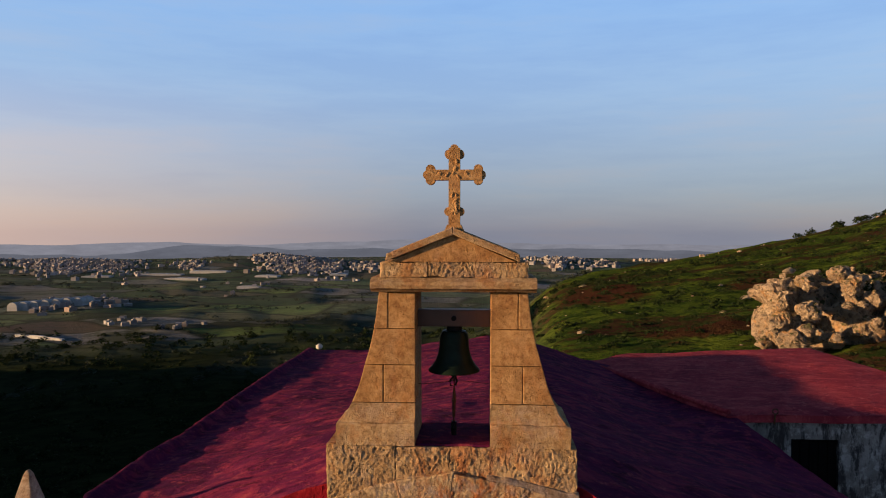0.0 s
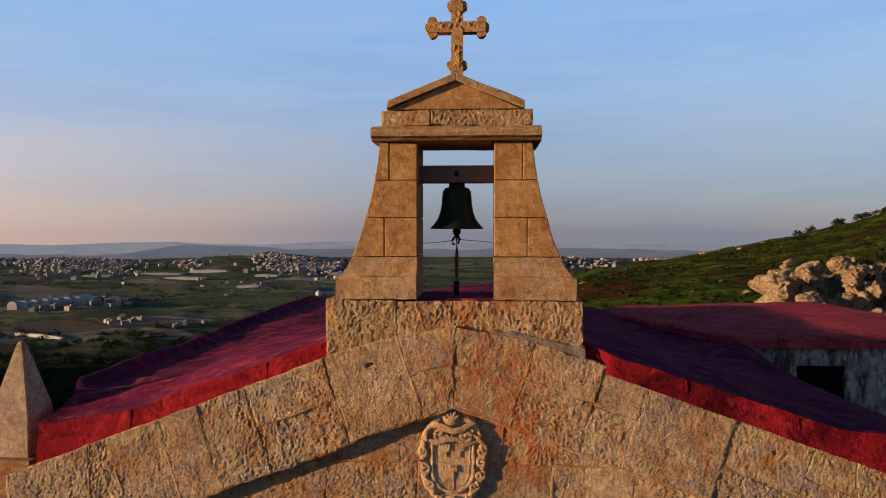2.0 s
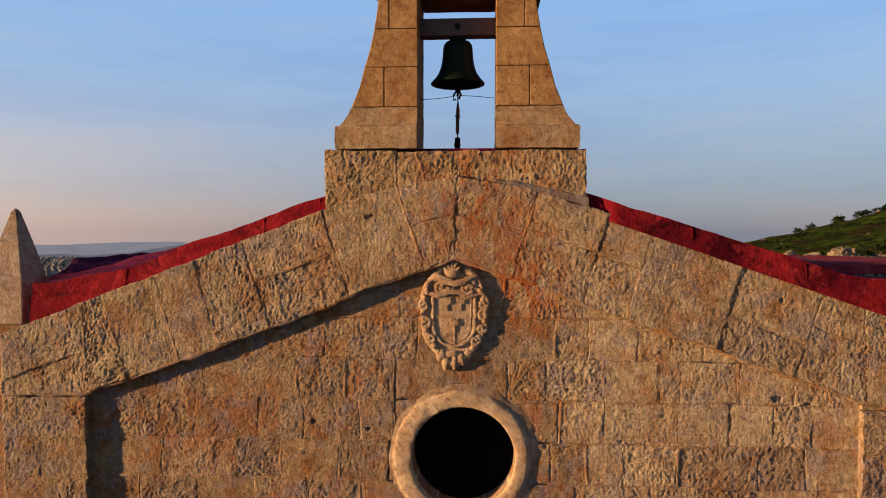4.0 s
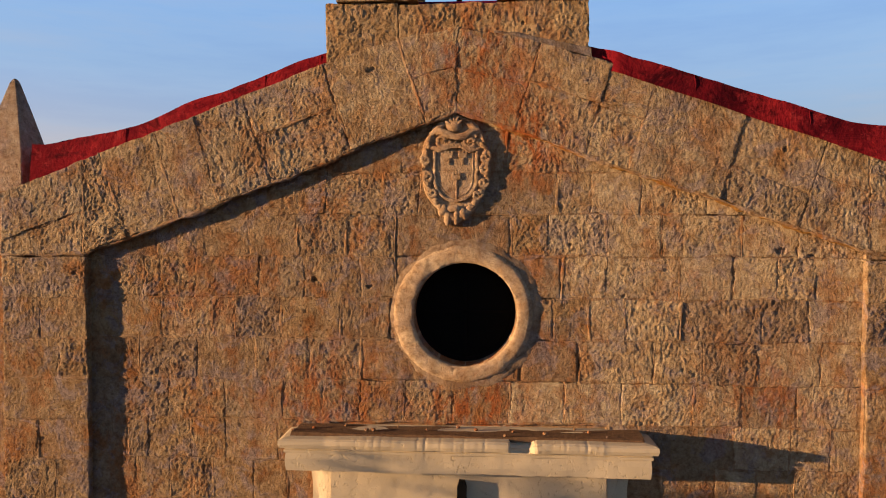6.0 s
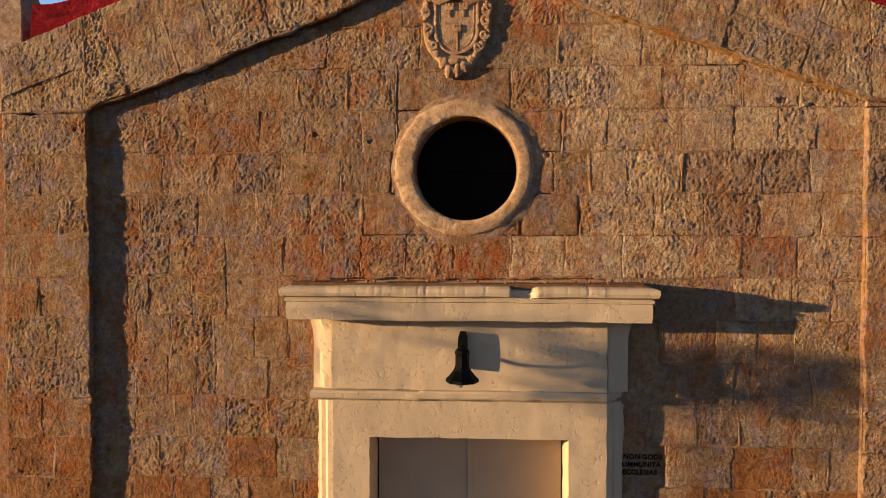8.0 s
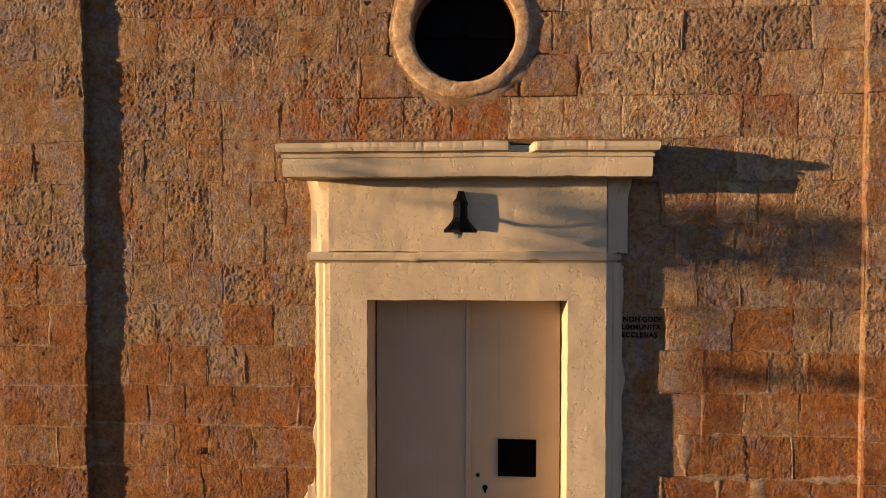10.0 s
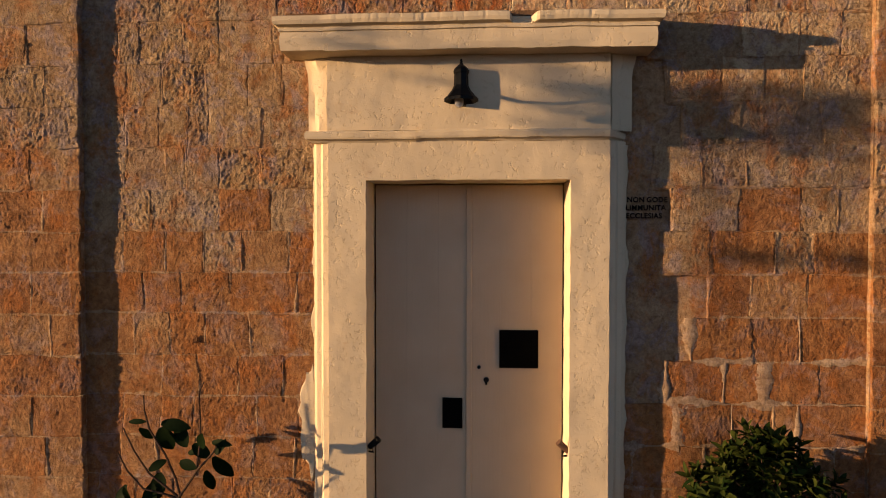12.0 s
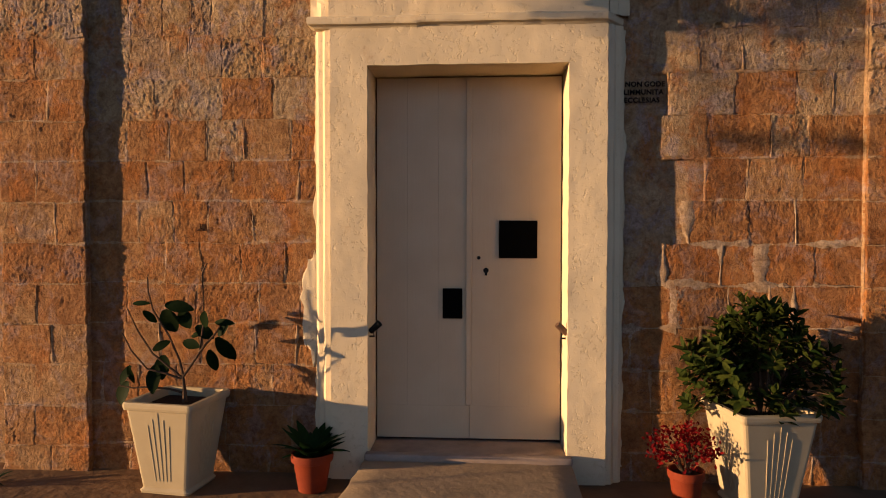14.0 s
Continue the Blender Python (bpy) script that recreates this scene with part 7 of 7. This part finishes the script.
def course_cuts(x0, x1, lo, hi):
    xs = [x0]
    while xs[-1] < x1 - hi:
        xs.append(xs[-1] + stone_rng.choice((stone_rng.uniform(lo, hi), stone_rng.uniform(lo, hi), stone_rng.uniform(lo * 0.6, lo))))
    if x1 - xs[-1] < lo * 0.6 and len(xs) > 1:
        xs.pop()
    return xs + [x1]


def window_stone(x0, x1, z0, z1):
    """A stone cut round the ring of the window."""
    bm = bmesh.new()
    nx, nz = max(2, int((x1 - x0) / 0.012)), max(2, int((z1 - z0) / 0.012))
    seed = stone_rng.uniform(0, 50)
    g = {}
    y = -0.008 + stone_rng.uniform(-0.003, 0.003)
    for j in range(nz + 1):
        for i in range(nx + 1):
            x, z = x0 + 0.005 + (x1 - x0 - 0.01) * i / nx, z0 + 0.005 + (z1 - z0 - 0.01) * j / nz
            e = relief(x, z, 1.0, seed) + (0.006 if i in (0, nx) or j in (0, nz) else 0)
            g[i, j] = bm.verts.new((x, y + e, z))
    for j in range(nz):
        for i in range(nx):
            q = [g[i, j], g[i + 1, j], g[i + 1, j + 1], g[i, j + 1]]
            if all(math.hypot(v.co.x - WX, v.co.z - WZ) > 0.37 for v in q):
                bm.faces.new(q)
    for v in [v for v in bm.verts if not v.link_faces]:
        bm.verts.remove(v)
    if not bm.faces:
        bm.free()
        return
    ob = new("stone", mesh_of("stone", bm, M_STONE, True, 80))
    ob.parent = wall_front
    if math.hypot(max(abs(x0 - WX), 0), (z0 + z1) / 2 - WZ) > 0.5:
        pointing(x0, z0, x0, z1, -0.004)


sl = (RAKE_TOP[1] - RAKE_L[1]) / (RAKE_TOP[0] - RAKE_L[0])
sr = (RAKE_R[1] - RAKE_TOP[1]) / (RAKE_R[0] - RAKE_TOP[0])
# upright joints of the courses that the weather has left readable, from the gable down
UPPER = ((-0.95, -0.56, -0.33, 0.57, 0.79, 1.11, 1.52),
         (-2.10, -1.77, -1.47, -1.14, -0.80, -0.48, 0.28, 0.51, 0.90, 1.24, 1.74, 2.10),
         (-2.19, -1.84, -1.39, -1.09, -0.71, -0.48, 0.61, 0.90, 1.35, 1.69, 1.97, 2.21),
         (-2.06, -1.56, -1.24, -0.85, -0.52, 0.56, 0.79, 1.02, 1.37, 1.88, 2.16),
         (-2.22, -1.83, -1.43, -1.07, -0.71, 0.34, 0.72, 1.19, 1.51, 1.85, 2.24),
         (-2.02, -1.63, -1.24, -0.97, -0.71, -0.42, -0.10, 0.27, 0.63, 1.00, 1.45, 1.75, 2.10))
LOWER = ((-2.32, -2.16, -1.87, -1.63, -1.27, -0.9, 1.0, 1.32, 1.71, 2.06, 2.31),
         (-2.25, -2.01, -1.72, -1.44, -1.21, 1.25, 1.59, 1.85, 2.10),
         (-2.27, -2.03, -1.85, -1.70, -1.35, 1.36, 1.72, 2.21),
         (-2.27, -1.99, -1.86, -1.64, -1.36, 1.18, 1.47, 1.76),
         (-2.10, -1.64, -1.29, 1.29, 1.71, 2.08, 2.31),
         (-2.29, -2.00, -1.75, -1.49, -1.18, 1.23, 1.53, 1.93, 2.17),
         (-2.15, -1.90, -1.57, -1.12, 1.53, 1.79, 2.14),
         (-2.23, -1.98, -1.73, -1.43, 1.43, 1.79, 2.10),
         (-2.04, -1.79, -1.52, -1.22, 1.27, 1.62, 1.87, 2.21))
COURSES = dict(enumerate((UPPER + LOWER)[::-1], start=5))
# stones eaten into a honeycomb: course and place
HOLLOW = ((15, -2.0), (16, -1.4), (16, 1.6), (16, 2.0), (15, 1.7), (11, -1.77))
z = 4.21 - 16 * CRS
row = 0
while z < 5.75:
    xs = [-2.60, *COURSES[row], 2.55] if row in COURSES else course_cuts(-2.60 + stone_rng.uniform(-0.1, 0.02), 2.55, 0.24, 0.47)
    za, zb = z, z + CRS
    for x0, x1 in zip(xs, xs[1:]):
        if x1 > -0.70 and x0 < 0.70 and za < 2.5:
            if x0 < -0.70:
                x1 = -0.70
            elif x1 > 0.70:
                x0 = 0.70
            else:
                continue
        if x1 > -0.92 and x0 < 0.92 and 2.5 <= za < 3.45:
            if x0 < -0.92:
                x1 = -0.92
            elif x1 > 0.92:
                x0 = 0.92
            else:
                continue
        near = math.hypot(max(x0 - WX, 0, WX - x1), max(za - WZ, 0, WZ - zb))
        if near < 0.40:
            window_stone(x0, x1, za, zb)
            continue
        poly = [(x0, za), (x1, za), (x1, zb), (x0, zb)]
        poly = clip_poly(poly, -sl, 1, RAKE_L[1] - sl * RAKE_L[0] + 0.12)
        if len(poly) > 2:
            poly = clip_poly(poly, -sr, 1, RAKE_TOP[1] - sr * RAKE_TOP[0] + 0.12)
        if len(poly) > 2 and area(poly) > 0.008:
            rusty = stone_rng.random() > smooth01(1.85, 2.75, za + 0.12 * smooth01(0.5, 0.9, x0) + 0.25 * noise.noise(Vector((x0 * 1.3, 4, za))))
            pale = stone_rng.random() < smooth01(-0.6, 1.4, x0 + 0.5 * (za - 3.8)) * (0.15 + 0.85 * smooth01(2.9, 3.9, za))
            hollow = any(c == row and x0 < at < x1 for c, at in HOLLOW)
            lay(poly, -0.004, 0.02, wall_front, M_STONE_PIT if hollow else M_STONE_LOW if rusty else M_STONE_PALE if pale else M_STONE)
    z += CRS
    row += 1

# corner pilasters
for nm, xa, xb in (("pilaster_left", -3.15, -2.555), ("pilaster_right", 2.49, 3.11)):
    bm = bmesh.new()
    box(bm, xa + 0.004, xb - 0.004, -0.044, 0.0, -0.2, 4.74)
    pil = tagged(new(nm, mesh_of(nm, bm, M_MORTAR)), "shallow limestone corner pilaster of the chapel front", "pilaster", kind="structure")
    z = 4.21 - 16 * CRS - 0.01
    k = 0
    while z < 4.7:
        zb = min(z + CRS, 4.745)
        cut = xa + (xb - xa) * ((0.62, 0.4, 1.0)[k % 3] + stone_rng.uniform(-0.05, 0.05) * (k % 3 < 2))
        for x0, x1 in ((xa, min(cut, xb)), (cut, xb)):
            if x1 - x0 > 0.05:
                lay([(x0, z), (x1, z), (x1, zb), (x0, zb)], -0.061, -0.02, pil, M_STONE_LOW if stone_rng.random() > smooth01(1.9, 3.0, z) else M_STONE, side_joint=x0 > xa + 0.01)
        z += CRS
        k += 1

# raking bands: two rows of stones up each slope
bm = bmesh.new()
prism(bm, [(-3.14, 4.75), (RAKE_L[0] + 0.006, 4.75), (RAKE_L[0] + 0.006, RAKE_L[1] + 0.008), (RAKE_TOP[0], RAKE_TOP[1] + 0.008), (RAKE_R[0] - 0.006, RAKE_R[1] + 0.008), (RAKE_R[0] - 0.006, 4.75), (3.10, 4.75), (3.10, outer_z(3.1) - 0.01), (2.6, outer_z(2.6) - 0.01), (0.78, outer_z(0.78) - 0.01), (0.3, outer_z(0.3) - 0.01), (-0.07, outer_z(-0.07) - 0.01), (-0.45, outer_z(-0.45) - 0.01), (-0.9, outer_z(-0.9) - 0.01), (-2.98, outer_z(-2.98) - 0.01), (-3.14, outer_z(-3.14) - 0.01)], -0.044, 0.016)
band = tagged(new("raking_band", mesh_of("raking_band", bm, M_MORTAR)), "rough limestone raking band along the gable", "gable band", kind="structure")


def quad(x0, x1, lo_f, hi_f, l0, l1):
    return [(x0 - l0, lo_f(x0 - l0)), (x1 - l1, lo_f(x1 - l1)), (x1 + l1, hi_f(x1 + l1)), (x0 + l0, hi_f(x0 + l0))]


def band_row(x_from, x_to, lo_f, hi_f, lean):
    """Stones up one slope, some the full height of the band, some split in two."""
    xs = [x_from]
    step = 1 if x_to > x_from else -1
    while (x_to - xs[-1]) * step > 0.48:
        xs.append(xs[-1] + step * stone_rng.uniform(0.26, 0.56))
    xs.append(x_to)
    for a, b in zip(xs, xs[1:]):
        x0, x1 = min(a, b), max(a, b)
        l0 = lean if abs(x0 - RAKE_TOP[0]) > 0.02 and x0 > -2.5 else 0
        l1 = lean if abs(x1 - RAKE_TOP[0]) > 0.02 and x1 < 2.45 else 0
        if stone_rng.random() < 0.45:
            lay(quad(x0, x1, lo_f, hi_f, l0, l1), -0.061, -0.02, band, M_RAKE, rough=1.3)
            continue
        f = stone_rng.uniform(0.36, 0.64)

        def cut_z(x):
            return lo_f(x) * (1 - f) + hi_f(x) * f

        m0, m1 = l0 * (2 * f - 1), l1 * (2 * f - 1)
        low = [(x0 - l0, lo_f(x0 - l0)), (x1 - l1, lo_f(x1 - l1)), (x1 + m1, cut_z(x1 + m1)), (x0 + m0, cut_z(x0 + m0))]
        top = [(x0 + m0, cut_z(x0 + m0)), (x1 + m1, cut_z(x1 + m1)), (x1 + l1, hi_f(x1 + l1)), (x0 + l0, hi_f(x0 + l0))]
        lay(low, -0.061, -0.02, band, M_RAKE, rough=1.3)
        lay(top, -0.061, -0.02, band, M_RAKE, rough=1.3)


def mid_z(x):
    return 0.52 * inner_z(x) + 0.48 * outer_z(x)


band_row(RAKE_TOP[0], -2.57, inner_z, outer_z, -0.09)
band_row(RAKE_TOP[0], 2.50, inner_z, outer_z, 0.09)
lay([(-3.15, mid_z(-3.15)), (-2.572, mid_z(-2.572)), (-2.572, outer_z(-2.572)), (-3.15, outer_z(-3.15))], -0.061, -0.02, band, M_RAKE)
lay([(2.502, mid_z(2.502)), (3.10, mid_z(3.10)), (3.10, outer_z(3.10)), (2.502, outer_z(2.502))], -0.061, -0.02, band, M_RAKE)
lay([(-3.15, 4.755), (-2.572, 4.762), (-2.572, mid_z(-2.572)), (-3.15, mid_z(-3.15))], -0.061, -0.02, band, M_RAKE)
lay([(2.502, 4.80), (3.10, 4.76), (3.10, mid_z(3.10)), (2.502, mid_z(2.502))], -0.061, -0.02, band, M_RAKE)

for nm, mat, lab in (("pointing", M_MORTAR, "uneven lime mortar in the joints"), ("lime_patching", M_LIME, "broad grey lime patching along the joints")):
    me = bpy.data.meshes.new(nm)
    me.from_pydata(joints[nm][0], [], joints[nm][1])
    me.materials.append(mat)
    me.shade_smooth()
    ob = tagged(new(nm, me), lab, kind="stuff")
    ob.parent = wall_front

# mortar fillet along the lower edge of the gable band
bm = bmesh.new()
rows = []
for k in range(150):
    x = RAKE_TOP[0] + 0.1 + (RAKE_R[0] - RAKE_TOP[0] - 0.1) * k / 149
    u, z = sway(x, inner_z(x))
    w = max(0.001, 0.010 + 0.012 * noise.noise(Vector((x * 5, 4, 1))) + 0.010 * noise.noise(Vector((x * 19, 4, 1))))
    rows.append([bm.verts.new((u, -0.064, z + 0.012)), bm.verts.new((u, -0.058, z - 0.2 * w)), bm.verts.new((u - 0.3 * w, -0.034, z - 0.8 * w)), bm.verts.new((u - 0.4 * w, -0.004, z - 1.3 * w))])
for p, q in zip(rows, rows[1:]):
    for i in range(3):
        bm.faces.new((p[i], p[i + 1], q[i + 1], q[i]))
part("fillet", bm, M_FILLET, band, "yellow-brown mortar fillet under the gable band", True)

# grey mortar flashing where the bell cote meets the falling side of the gable
bm = bmesh.new()
rows = []
for k in range(50):
    x = 0.16 + 0.62 * k / 49
    z = outer_z(x)
    w = 0.012 + 0.036 * k / 49 + 0.008 * noise.noise(Vector((x * 14, 2, 6)))
    rows.append([bm.verts.new((x, -0.068, z - 0.010)), bm.verts.new((x, -0.058, z + 0.25 * w)), bm.verts.new((x, -0.044, z + w)), bm.verts.new((x, -0.020, z + 1.3 * w))])
for p, q in zip(rows, rows[1:]):
    for i in range(3):
        bm.faces.new((p[i], p[i + 1], q[i + 1], q[i]))
part("flashing", bm, M_LIME, band, "grey mortar flashing below the bell cote", True)
